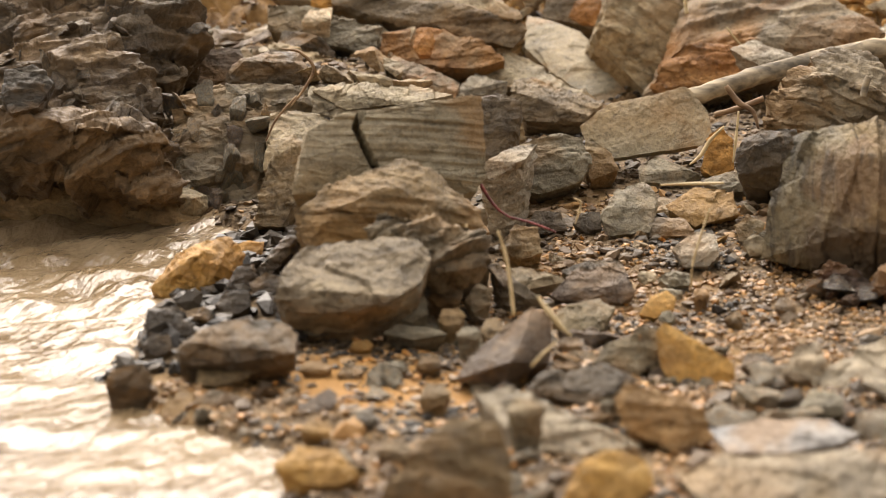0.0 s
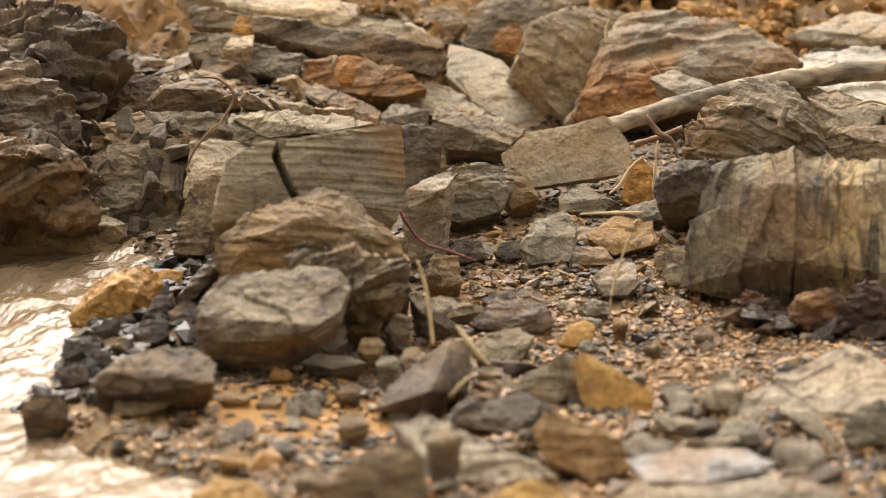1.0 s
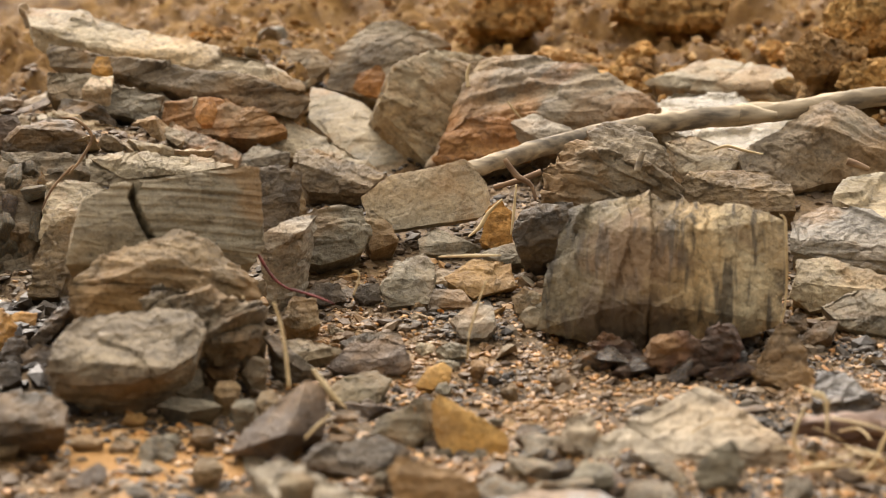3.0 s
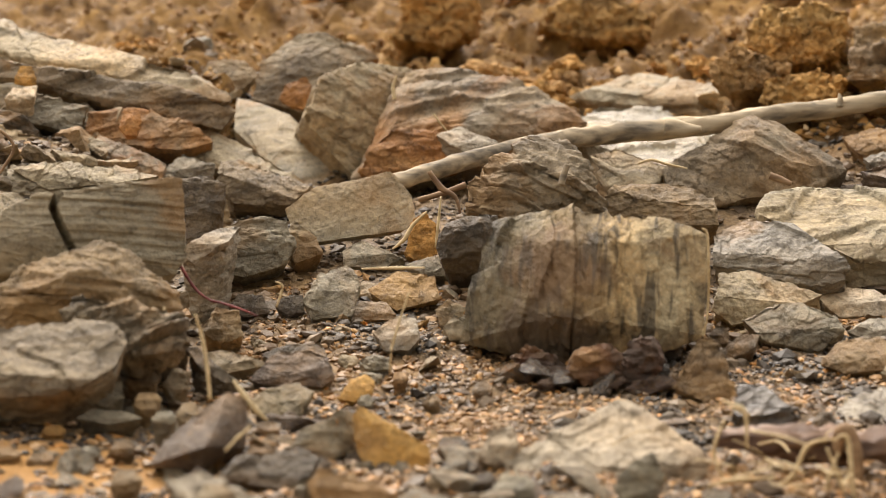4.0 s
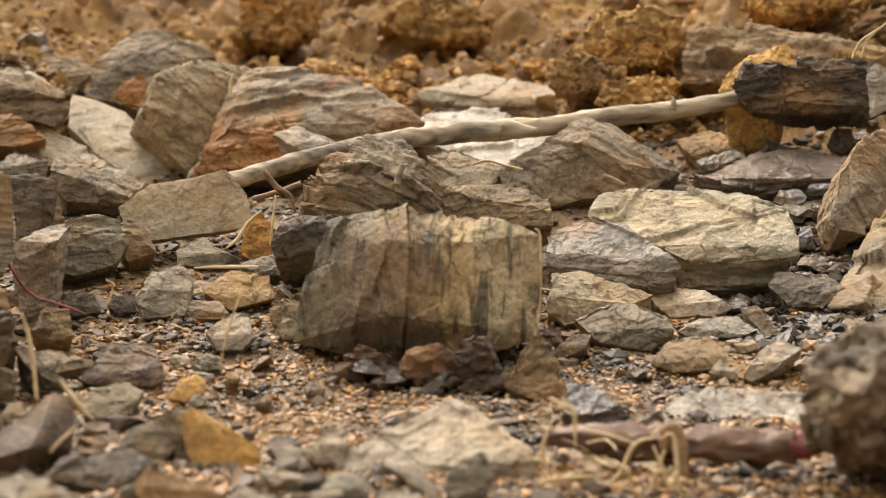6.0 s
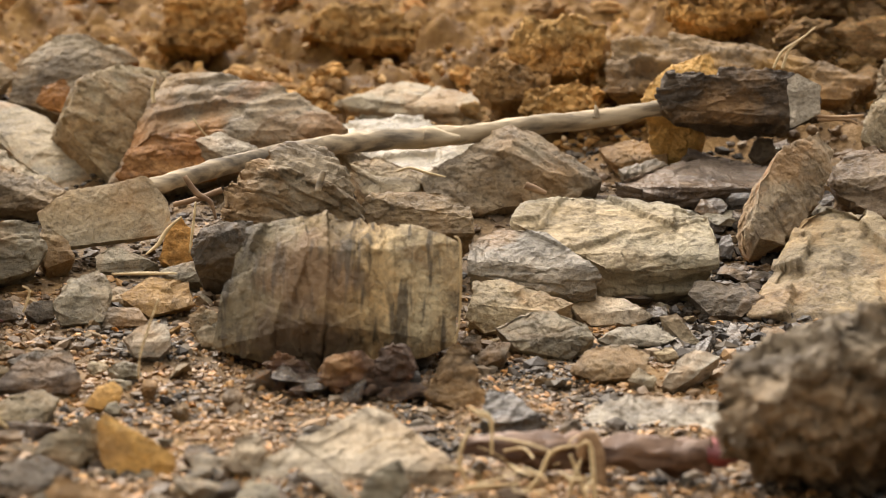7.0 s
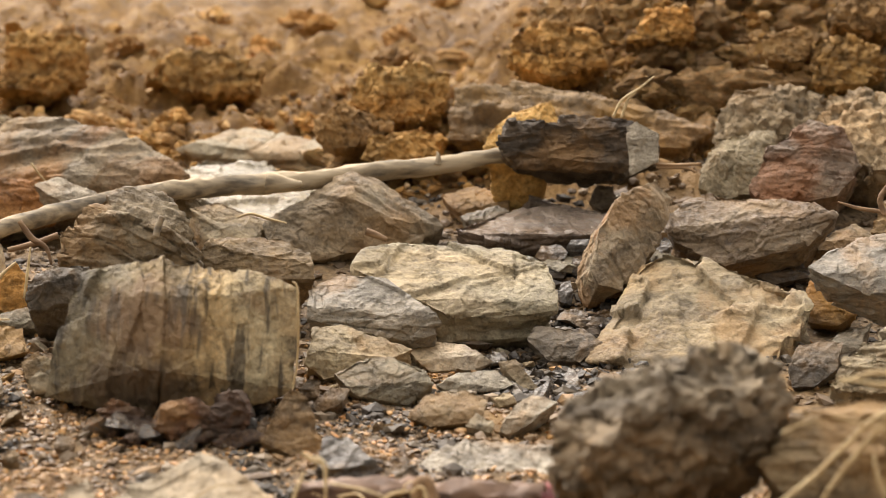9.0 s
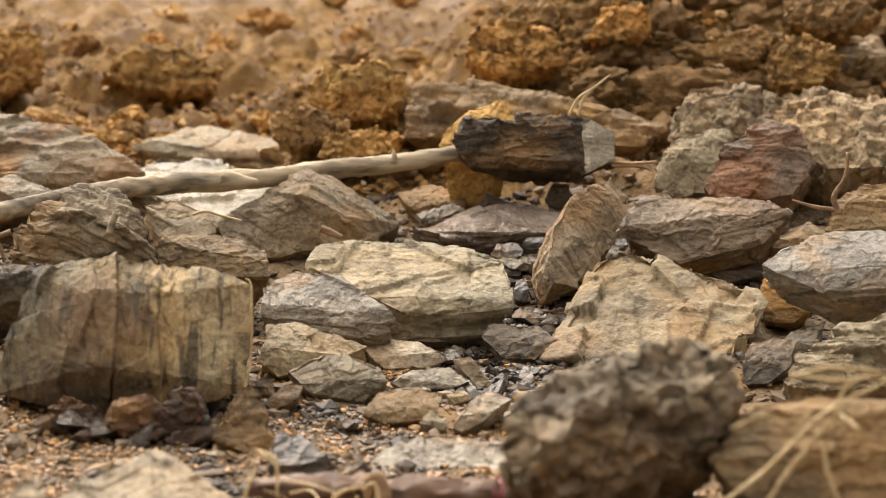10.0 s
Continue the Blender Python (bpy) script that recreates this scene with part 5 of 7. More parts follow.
rock("boulder", "rough nodular grey-brown boulder beside the cream rock", NODULE, (0.282, 1.603, 0.090), -10, 25, [(-10.4, -2.4), (-9.2, 0.9), (-6.9, 3.0), (-2.7, 5.2), (1.5, 7.1), (7.1, 7.4), (9.6, 5.8), (8.9, 2.8), (8.9, -0.2), (7.5, -2.2), (5.2, -3.9), (0.7, -5.4), (-2.5, -6.9), (-8.1, -6.1), (-9.7, -4.6)], 16, bulge=3, ridge=[(-4.1, -0.9, 4), (2.7, 0.4, 4)], layers=0, rough=1.7, nodules=.06, detail=1.3)
rock("boulder", "rust-brown upright stone with pale veins", STRATAO, (0.356, 2.557, 0.169), 12, 22, [(-5.5, -4.0), (-4.1, 1.8), (-0.6, 6.2), (4.4, 8.3), (6.7, 5.9), (4.6, 0.3), (1.2, -4.8), (-1.7, -7.0), (-4.8, -6.3)], 12, layers=8, dip=60)
rock("boulder", "brown rock with a wet grey top", BROWNW, (0.513, 2.636, 0.184), -11, 35, [(-9.7, -0.7), (-7.6, 3.9), (-4.5, 5.2), (2.5, 4.6), (10.1, 4.5), (12.8, 2.1), (9.2, -2.2), (2.8, -3.6), (-1.6, -6.5), (-5.5, -4.0), (-8.7, -2.9)], 14, edge=.6)
black_block = rock("boulder", "black layered block with a tan broken end", BLACKROCK, (0.318, 2.908, 0.276), -6, 15, [(-12.5, 0.4), (-10.1, 3.9), (0.9, 4.9), (7.7, 4.3), (11.3, 2.5), (11.5, -2.0), (7.1, -4.0), (1.2, -3.7), (-7.2, -3.5), (-10.1, -2.7)], 12, bulge=1.2, layers=14, dip=-3, foot=False, rough=1.5)
rock("rock_slab", "yellow sandstone slab behind the black block", YELLOW, (0.227, 2.996, 0.302), -4, 20, [(-5.0, -4.0), (-4.2, -0.5), (0.5, 3.2), (5.0, 4.5), (6.5, 1.5), (4.0, -3.5)], 6, layers=0)
rock("stone", "small yellow stone behind the black block", YELLOW, (0.348, 3.248, 0.323), -6, 20, [(-2.7, -0.9), (-1.3, 0.8), (2.0, 1.2), (2.0, -1.1)], 2.3)
rock("rock_slab", "purple-brown flat slab under the black block", PURPLEW, (0.251, 2.811, 0.168), -5, 66, [(-12.0, -2.0), (-6.0, 3.5), (2.8, 7.5), (11.0, 4.0), (9.0, -2.9), (1.4, -3.6), (-5.5, -5.1)], 5, edge=.2)
rock("stone", "wet grey stone in the gully", WETGREY, (0.190, 2.927, 0.163), -4, 45, [(-4.8, 0.5), (0.7, 3.0), (4.2, 0.9), (2.5, -2.0), (-2.5, -2.4)], 5.1)
rock("stone", "brown stone beside the wedge boulder", BROWN, (0.175, 3.016, 0.183), -3, 35, [(-6.2, 1.0), (-1.0, 3.2), (4.4, 1.3), (4.5, -2.3), (-1.6, -3.2)], 6.0)
rock("stone", "dark round stone in a hollow", SLATE, (0.363, 2.982, 0.199), -7, 25, [(-2.3, -0.9), (-1.1, 2.0), (1.5, 2.1), (2.0, -0.7), (-0.1, -2.5)], 3.5)
rock("boulder", "pale olive rounded boulder beside a red one", TAN, (0.555, 2.897, 0.257), -11, 25, [(-5.9, -3.9), (-4.8, 2.1), (-1.6, 5.0), (5.3, 6.2), (6.2, 0.7), (2.6, -4.4), (-1.9, -5.5)], 14, layers=0)
red_boulder = rock("boulder", "red-brown and grey rough boulder", BOULDR, (0.644, 2.860, 0.256), -13, 30, [(-7.6, -3.5), (-5.9, 2.8), (0.5, 8.3), (5.7, 7.0), (9.0, 1.0), (5.1, -4.1), (-1.3, -5.9), (-5.5, -5.3)], 16, rough=1.0)
rock("boulder", "grey-brown earthy mound under the clod bank", MOUND, (0.633, 3.047, 0.329), -12, 38, [(-9.6, -6.5), (-8.7, 0.7), (-5.4, 5.4), (0.7, 7.0), (6.1, 4.9), (12.4, -2.3), (6.4, -4.2), (-2.2, -4.6)], 20, layers=0, rough=1.6, nodules=.04)
rock("boulder", "grey-brown stony earth slope", MOUND, (0.782, 2.984, 0.319), -15, 50, [(-10.2, -3.5), (-10.0, 6.6), (-3.2, 9.0), (10.7, 6.9), (12.7, -8.7), (-0.6, -9.5)], 16, layers=0, rough=1.6, nodules=.04, edge=0)
rock("rock_slab", "wet grey slab with pale sheen", WETGREY, (0.647, 2.360, 0.161), -15, 45, [(-9.2, -1.1), (-7.2, 1.8), (-1.8, 4.5), (4.9, 5.6), (9.1, 2.4), (9.3, -4.3), (0.1, -5.9), (-5.5, -2.7)], 8, layers=4)
rock("stone", "brown blocky stone in the hollow", BROWNO, (0.612, 2.496, 0.099), -14, 25, [(-3.8, -0.9), (-2.8, 2.7), (0.8, 3.8), (3.5, 2.2), (3.7, -1.3), (1.1, -3.3), (-2.5, -3.1)], 5.8)
rock("stone", "black glossy stone on the brown rock", WETDARK, (0.577, 2.660, 0.124), -12, 30, [(-4.0, -0.9), (-2.3, 1.9), (2.3, 2.4), (4.6, -0.9), (-0.6, -2.4)], 4.6, edge=.4)
rock("boulder", "pale grey rough shale boulder", STRATAW, (0.602, 2.134, 0.076), -16, 42, [(-6.5, -3.9), (-5.2, 0.1), (-0.5, 4.3), (7.4, 8.0), (7.8, -3.5), (-3.0, -4.7)], 16, layers=9, rough=1.4)
rock("rock_slab", "slate slab in the shaded hollow", SLATE, (0.539, 2.249, 0.048), -13, 35, [(-2.8, -0.5), (-1.8, 2.8), (3.4, 3.5), (3.0, -0.1), (0.4, -2.6), (-2.2, -2.9)], 5.0)
rock("boulder", "brown boulder under dry straw", BROWN, (0.422, 1.573, 0.072), -15, 30, [(-6.8, -1.0), (-5.2, 3.1), (-0.2, 5.2), (9.3, 5.6), (9.6, -3.8), (-1.9, -5.2), (-5.2, -3.6)], 16)
rock("stone", "red-brown rock with twigs around it", BROWN, (0.781, 2.731, 0.209), -16, 25, [(-6.4, -4.0), (-4.7, 0.6), (-1.7, 3.4), (6.1, 4.3), (6.5, -4.2)], 7.7)
rock("stone", "brown rounded stone beside wet slab", BROWN, (0.670, 2.700, 0.166), -14, 35, [(-3.8, -2.1), (-1.5, 1.1), (1.6, 2.4), (4.3, 0.7), (-0.6, -2.0)], 4.3)
rock("stone", "grey shale stone in the wet rubble", WETGREY, (0.596, 2.341, 0.061), -14, 45, [(-3.2, -2.4), (-0.8, 2.1), (3.2, 3.8), (2.0, -0.3), (-1.2, -3.1)], 5.3)
rock("rock_slab", "tan layered rock face under the clods", BROWNO, (0.330, 3.230, 0.323), -6, 42, [(-20.4, -6.3), (-19.8, 5.0), (-9.0, 7.8), (2.5, 5.8), (12.0, 3.4), (22.8, -2.3), (19.6, -6.4), (2.8, -2.3), (-11.2, -4.4)], 16, layers=8, rough=1.4, edge=0)
rock("stone", "pale tan blocky stone on the clod bank", PALE, (0.925, 3.461, 0.424), -15, 20, [(-6.2, -4.0), (-4.4, 3.7), (-1.6, 6.1), (5.4, 5.4), (10.7, -5.6), (-4.0, -5.6)], 10.4, ridge=[(-2.2, -0.5, 3)])
rock("stone", "brown wedge stone in the clod bank", BROWNO, (0.606, 3.445, 0.416), -10, 25, [(-8.2, 0.3), (-4.2, 3.7), (0.8, 4.8), (7.1, 1.6), (7.2, -2.8), (1.2, -4.4), (-3.9, -3.1)], 8.6)
rock("stone", "pale pointed stone on top of the bank", PALE, (0.531, 4.593, 0.563), -7, 20, [(-3.5, -2.0), (-1.7, 3.1), (3.6, 3.5), (2.4, -1.1), (-0.8, -3.4)], 5.5)
rock("stone", "bright yellow stone on the hillside", YELLOW, (-1.150, 2.893, 0.290), 22, 25, [(-1.8, -0.7), (-0.9, 1.6), (1.0, 1.4), (1.7, -0.8), (-0.1, -1.5)], 2.6)
rock("stone", "white flat stone on the hillside", PALE, (-1.137, 2.843, 0.262), 22, 40, [(-2.7, -0.9), (-1.3, 1.5), (2.4, 1.9), (2.0, -0.7), (-0.4, -1.8)], 3.3)
rock("stone", "black shale shard beside the big block", WETDARK, (-0.109, 2.086, 0.013), 3, 25, [(-1.2, 1.1), (0.3, 1.6), (1.2, -1.0), (-0.3, -1.7)], 2.2)
rock("stone", "black shale shard beside the big block", WETDARK, (-0.093, 2.117, 0.011), 3, 25, [(-1.5, 0.5), (0.7, 1.2), (1.3, -0.4), (-0.5, -1.4)], 2.1)
rock("stone", "black shale shard beside the big block", WETDARK, (-0.098, 2.002, 0.003), 3, 25, [(-1.2, 0.9), (0.6, 1.5), (1.2, -0.9), (-0.6, -1.5)], 2.0)
rock("stone", "black shale shard beside the big block", WETDARK, (-0.114, 1.990, -0.000), 3, 25, [(-0.9, 0.8), (0.5, 1.4), (1.0, -1.0), (-0.6, -1.2)], 1.7)
rock("stone", "black shale shard beside the big block", WETDARK, (-0.086, 2.002, 0.002), 2, 25, [(-1.2, -1.4), (-0.1, 1.1), (0.8, 1.7), (0.4, -1.4)], 1.8)
rock("stone", "rust-brown fragment against the big block", RUSTD, (-0.229, 2.086, 0.017), 6, 25, [(-2.9, 0.8), (-0.4, 1.8), (2.7, 0.9), (2.1, -1.7), (-1.6, -1.7)], 3.2)
rock("stone", "rust-brown fragment against the big block", RUSTD, (-0.144, 2.157, 0.019), 4, 25, [(-1.5, 0.6), (0.4, 1.6), (1.7, 0.3), (0.5, -1.4), (-1.1, -1.1)], 2.4)
rock("stone", "grey angular stone lying in the gravel", GREY, (-0.653, 1.745, 0.001), 21, 38, [(-1.1, -0.2), (-0.6, 0.8), (0.6, 0.8), (1.1, 0.1), (0.6, -0.8), (-0.6, -0.7)], 1.4)
rock("stone", "brown angular stone lying in the gravel", BROWN, (-0.641, 1.762, 0.014), 20, 38, [(-1.0, -0.3), (-0.6, 1.1), (0.5, 1.1), (1.0, 0.1), (0.6, -1.0), (-0.5, -1.0)], 1.6)
rock("stone", "dark angular stone lying in the gravel", SLATE, (-0.603, 1.825, 0.018), 18, 38, [(-1.7, -0.3), (-1.0, 1.1), (0.9, 1.1), (1.7, 0.1), (1.0, -1.1), (-0.9, -1.0)], 2.0)
rock("stone", "ochre-stained stone lying in the gravel", BROWNO, (-0.578, 1.765, 0.007), 18, 38, [(-1.4, -0.3), (-0.8, 0.9), (0.7, 1.0), (1.4, 0.1), (0.8, -0.9), (-0.7, -0.8)], 1.7)
rock("stone", "grey angular stone lying in the gravel", GREY, (-0.542, 1.705, 0.004), 18, 38, [(-1.2, -0.2), (-0.7, 0.7), (0.6, 0.7), (1.2, 0.1), (0.7, -0.7), (-0.6, -0.6)], 1.3)
rock("stone", "brown angular stone lying in the gravel", BROWN, (-0.529, 1.738, 0.003), 17, 38, [(-1.1, -0.3), (-0.6, 1.1), (0.6, 1.2), (1.1, 0.2), (0.6, -1.0), (-0.6, -1.0)], 1.7)
rock("stone", "dark angular stone lying in the gravel", SLATE, (-0.625, 1.859, 0.035), 19, 38, [(-1.5, -0.3), (-0.9, 0.9), (0.8, 1.0), (1.5, 0.1), (0.8, -0.9), (-0.8, -0.8)], 1.7)
rock("stone", "ochre-stained stone lying in the gravel", BROWNO, (-0.647, 1.695, -0.009), 21, 38, [(-1.2, -0.1), (-0.7, 0.6), (0.6, 0.6), (1.2, 0.0), (0.7, -0.6), (-0.6, -0.5)], 1.2)
rock("stone", "grey angular stone lying in the gravel", GREY, (-0.477, 1.625, 0.012), 16, 38, [(-1.3, -0.3), (-0.7, 1.1), (0.7, 1.2), (1.3, 0.2), (0.7, -1.1), (-0.7, -1.0)], 1.9)
rock("stone", "brown angular stone lying in the gravel", BROWN, (-0.657, 1.604, -0.011), 22, 38, [(-1.6, -0.1), (-0.9, 0.7), (0.8, 0.6), (1.6, 0.0), (0.9, -0.6), (-0.8, -0.5)], 1.4)
rock("stone", "dark angular stone lying in the gravel", SLATE, (-0.708, 1.617, -0.011), 24, 38, [(-1.3, -0.1), (-0.8, 0.6), (0.7, 0.5), (1.3, 0.0), (0.8, -0.5), (-0.7, -0.5)], 1.2)
rock("stone", "ochre-stained stone lying in the gravel", BROWNO, (-0.624, 1.604, -0.015), 21, 38, [(-1.3, -0.2), (-0.7, 0.7), (0.7, 0.7), (1.3, 0.1), (0.7, -0.7), (-0.7, -0.6)], 1.3)
rock("stone", "grey angular stone lying in the gravel", GREY, (-0.591, 1.635, -0.015), 20, 38, [(-1.2, -0.2), (-0.7, 0.6), (0.6, 0.7), (1.2, 0.1), (0.7, -0.6), (-0.6, -0.6)], 1.2)
rock("stone", "brown angular stone lying in the gravel", BROWN, (-0.561, 1.643, -0.011), 19, 38, [(-1.3, -0.2), (-0.8, 0.8), (0.7, 0.8), (1.3, 0.1), (0.8, -0.7), (-0.7, -0.7)], 1.4)
rock("stone", "dark angular stone lying in the gravel", SLATE, (-0.454, 1.748, -0.013), 15, 38, [(-1.3, -0.2), (-0.8, 0.8), (0.7, 0.8), (1.3, 0.1), (0.8, -0.7), (-0.7, -0.7)], 1.5)
rock("stone", "ochre-stained stone lying in the gravel", BROWNO, (-0.440, 1.673, -0.018), 15, 38, [(-1.6, -0.3), (-0.9, 0.8), (0.8, 0.9), (1.6, 0.1), (0.9, -0.8), (-0.8, -0.8)], 1.7)
rock("stone", "grey angular stone lying in the gravel", GREY, (-0.387, 1.582, -0.020), 14, 38, [(-1.2, -0.2), (-0.7, 0.7), (0.6, 0.7), (1.2, 0.1), (0.7, -0.7), (-0.6, -0.6)], 1.3)
rock("stone", "brown angular stone lying in the gravel", BROWN, (-0.258, 1.599, -0.019), 9, 38, [(-1.7, -0.3), (-1.0, 0.9), (0.8, 1.0), (1.7, 0.2), (1.0, -0.9), (-0.8, -0.9)], 1.8)
rock("stone", "dark angular stone lying in the gravel", SLATE, (-0.271, 1.714, -0.015), 9, 38, [(-1.5, -0.3), (-0.9, 0.9), (0.8, 1.0), (1.5, 0.2), (0.9, -0.9), (-0.8, -0.9)], 1.8)
rock("stone", "ochre-stained stone lying in the gravel", BROWNO, (-0.213, 1.517, -0.025), 8, 38, [(-1.6, -0.2), (-0.9, 0.6), (0.8, 0.6), (1.6, 0.1), (0.9, -0.5), (-0.8, -0.6)], 1.4)
rock("stone", "grey angular stone lying in the gravel", GREY, (-0.389, 1.885, -0.010), 12, 38, [(-0.9, -0.2), (-0.5, 0.6), (0.4, 0.7), (0.9, 0.1), (0.5, -0.6), (-0.4, -0.6)], 1.1)
rock("stone", "brown angular stone lying in the gravel", BROWN, (-0.318, 1.870, -0.005), 10, 38, [(-1.0, -0.2), (-0.6, 0.6), (0.5, 0.7), (1.0, 0.1), (0.6, -0.6), (-0.5, -0.6)], 1.2)
rock("stone", "dark angular stone lying in the gravel", SLATE, (-0.275, 1.925, -0.002), 8, 38, [(-1.1, -0.2), (-0.7, 0.7), (0.6, 0.8), (1.1, 0.1), (0.7, -0.7), (-0.6, -0.7)], 1.3)
rock("stone", "ochre-stained stone lying in the gravel", BROWNO, (-0.367, 1.955, 0.001), 11, 38, [(-0.9, -0.2), (-0.5, 0.6), (0.4, 0.6), (0.9, 0.1), (0.5, -0.6), (-0.4, -0.6)], 1.1)
rock("stone", "grey angular stone lying in the gravel", GREY, (-0.397, 1.387, 0.016), 16, 38, [(-1.5, -0.2), (-0.9, 0.8), (0.8, 0.8), (1.5, 0.1), (0.9, -0.8), (-0.8, -0.7)], 1.6)
rock("stone", "brown angular stone lying in the gravel", BROWN, (-0.508, 1.499, -0.006), 19, 38, [(-1.4, -0.3), (-0.8, 1.0), (0.7, 1.1), (1.4, 0.1), (0.8, -1.0), (-0.7, -0.9)], 1.8)
rock("stone", "dark angular stone lying in the gravel", SLATE, (-0.552, 1.441, -0.014), 21, 38, [(-1.4, -0.2), (-0.8, 0.8), (0.7, 0.8), (1.4, 0.1), (0.8, -0.7), (-0.7, -0.7)], 1.5)
rock("stone", "ochre-stained stone lying in the gravel", BROWNO, (-0.577, 1.404, -0.015), 22, 38, [(-1.4, -0.2), (-0.8, 0.8), (0.7, 0.8), (1.4, 0.1), (0.8, -0.7), (-0.7, -0.7)], 1.4)
rock("stone", "grey angular stone lying in the gravel", GREY, (-0.491, 1.351, -0.015), 20, 38, [(-1.5, -0.2), (-0.9, 0.9), (0.8, 1.0), (1.5, 0.1), (0.9, -0.9), (-0.8, -0.8)], 1.7)
on(rock("rust_face", "rust-orange weathered face", RUSTFACE, (-0.563, 3.005, 0.158), 5, 25, [(-7.7, -2.6), (-5.9, 2.0), (-2.8, 4.9), (4.4, 4.5), (8.8, 1.1), (8.0, -2.0), (0.2, -3.7), (-5.1, -4.0)], 5, bulge=0.6, layers=3, foot=False), big_boulder)
on(rock("rust_face", "rust-orange weathered face", RUSTFACE, (-0.822, 3.321, 0.246), 4, 20, [(-3.1, -1.2), (-2.0, 1.7), (1.5, 3.3), (2.7, 1.7), (2.2, -3.1), (-1.3, -2.4)], 4, bulge=0.6, layers=3, foot=False), back_boulder)
on(rock("rust_face", "orange weathered spot", RUSTFACE, (-0.961, 2.839, 0.218), 19, 28, [(-1.8, -0.6), (-1.2, 2.0), (1.0, 2.5), (1.9, 0.3), (0.9, -2.2), (-0.8, -2.0)], 3, bulge=0.6, layers=0, foot=False), spotted_ledge)
rock("mud_ledge", "brown mud ledge along the water", BROWN, (-1.202, 2.172, 0.076), 29, 55, [(-18.6, 11.7), (-8.6, 8.4), (-0.8, 3.6), (10.3, -1.7), (16.6, -7.7), (15.5, -9.0), (10.7, -7.0), (2.5, -2.9), (-10.1, 1.6), (-18.5, 3.7)], 8, layers=0, rough=.7)
rock("stone", "bright yellow stone on the soil slope", YELLOW, (-0.036, 5.307, 0.595), 0, 25, [(-4.0, -0.8), (-2.6, 2.2), (2.8, 2.4), (4.0, -1.0), (-0.1, -2.7)], 4.6)
on(rock("broken_end", "tan broken end face", PALE, (0.403, 2.859, 0.286), -33, 5, [(-2.8, 2.4), (-1.1, 3.3), (2.4, 1.7), (3.0, -2.6), (-1.5, -4.8)], 2, bulge=0.2, layers=4, rough=.5, foot=False), black_block)
rock("clod", "rough golden-brown clod of earth", EARTH, (0.050, 3.321, 0.349), -1, 25, [(-9.0, -1.6), (-6.3, 5.8), (0.4, 5.5), (8.2, 4.4), (7.3, -2.9), (3.3, -5.7), (-3.9, -5.4)], 10.4, layers=0, rough=1.9, nodules=.04, detail=1.0, foot=False)
rock("clod", "rough dark brown clod of earth", EARTHD, (-0.033, 3.269, 0.291), 1, 25, [(-6.7, -0.7), (-3.1, 4.9), (3.1, 2.7), (7.0, 0.3), (2.9, -3.3), (-3.2, -4.0)], 8.1, layers=0, rough=1.9, nodules=.04, detail=1.0, foot=False)
rock("clod", "rough orange-brown clod on the bank", EARTH, (0.055, 3.219, 0.259), -1, 25, [(-7.1, -2.5), (-5.9, 2.0), (1.8, 3.6), (7.5, 1.8), (4.5, -1.6), (-0.8, -3.2)], 7.1, layers=0, rough=1.9, nodules=.04, detail=1.0, foot=False)
rock("clod", "rough golden-brown clod of earth", EARTH, (0.313, 3.361, 0.433), -5, 25, [(-8.8, -2.9), (-7.4, 2.4), (-0.9, 5.1), (7.2, 3.6), (9.0, -2.6), (0.9, -5.5)], 10.0, layers=0, rough=1.9, nodules=.04, detail=1.0, foot=False)
rock("clod", "rough dark brown clod of earth", EARTHD, (0.331, 3.428, 0.481), -6, 25, [(-7.6, -1.4), (-5.3, 2.4), (5.5, 3.2), (7.4, -0.9), (-0.1, -3.3)], 6.9, layers=0, rough=1.9, nodules=.04, detail=1.0, foot=False)
rock("clod", "rough orange-brown clod on the bank", EARTH, (0.510, 3.410, 0.478), -9, 25, [(-6.9, -2.9), (-3.5, 3.5), (4.1, 3.5), (5.2, -1.1), (1.0, -2.8)], 6.3, layers=0, rough=1.9, nodules=.04, detail=1.0, foot=False)
rock("clod", "rough golden-brown clod of earth", EARTH, (0.794, 3.290, 0.419), -14, 25, [(-5.4, -3.9), (-5.3, 4.3), (1.4, 5.7), (7.8, 1.6), (3.5, -3.5), (-2.1, -4.2)], 8.6, layers=0, rough=1.9, nodules=.04, detail=1.0, foot=False)
rock("clod", "rough dark brown clod of earth", EARTHD, (0.864, 3.373, 0.513), -14, 25, [(-8.9, -2.6), (-5.3, 2.9), (3.6, 4.5), (8.8, -0.5), (1.7, -4.3)], 8.8, layers=0, rough=1.9, nodules=.04, detail=1.0, foot=False)
rock("clod", "rough orange-brown clod on the bank", EARTH, (-0.354, 3.999, 0.375), 5, 25, [(-13.0, -2.0), (-8.2, 4.5), (3.5, 5.1), (12.7, 1.3), (9.5, -4.6), (-4.4, -4.2)], 10.9, layers=0, rough=1.9, nodules=.04, detail=1.0, foot=False)
rock("clod", "rough golden-brown clod of earth", EARTH, (-0.674, 3.952, 0.395), 10, 25, [(-10.1, -6.1), (-6.7, 5.2), (-0.2, 6.9), (7.4, 5.4), (8.4, -3.7), (1.4, -7.6)], 12.4, layers=0, rough=1.9, nodules=.04, detail=1.0, foot=False)
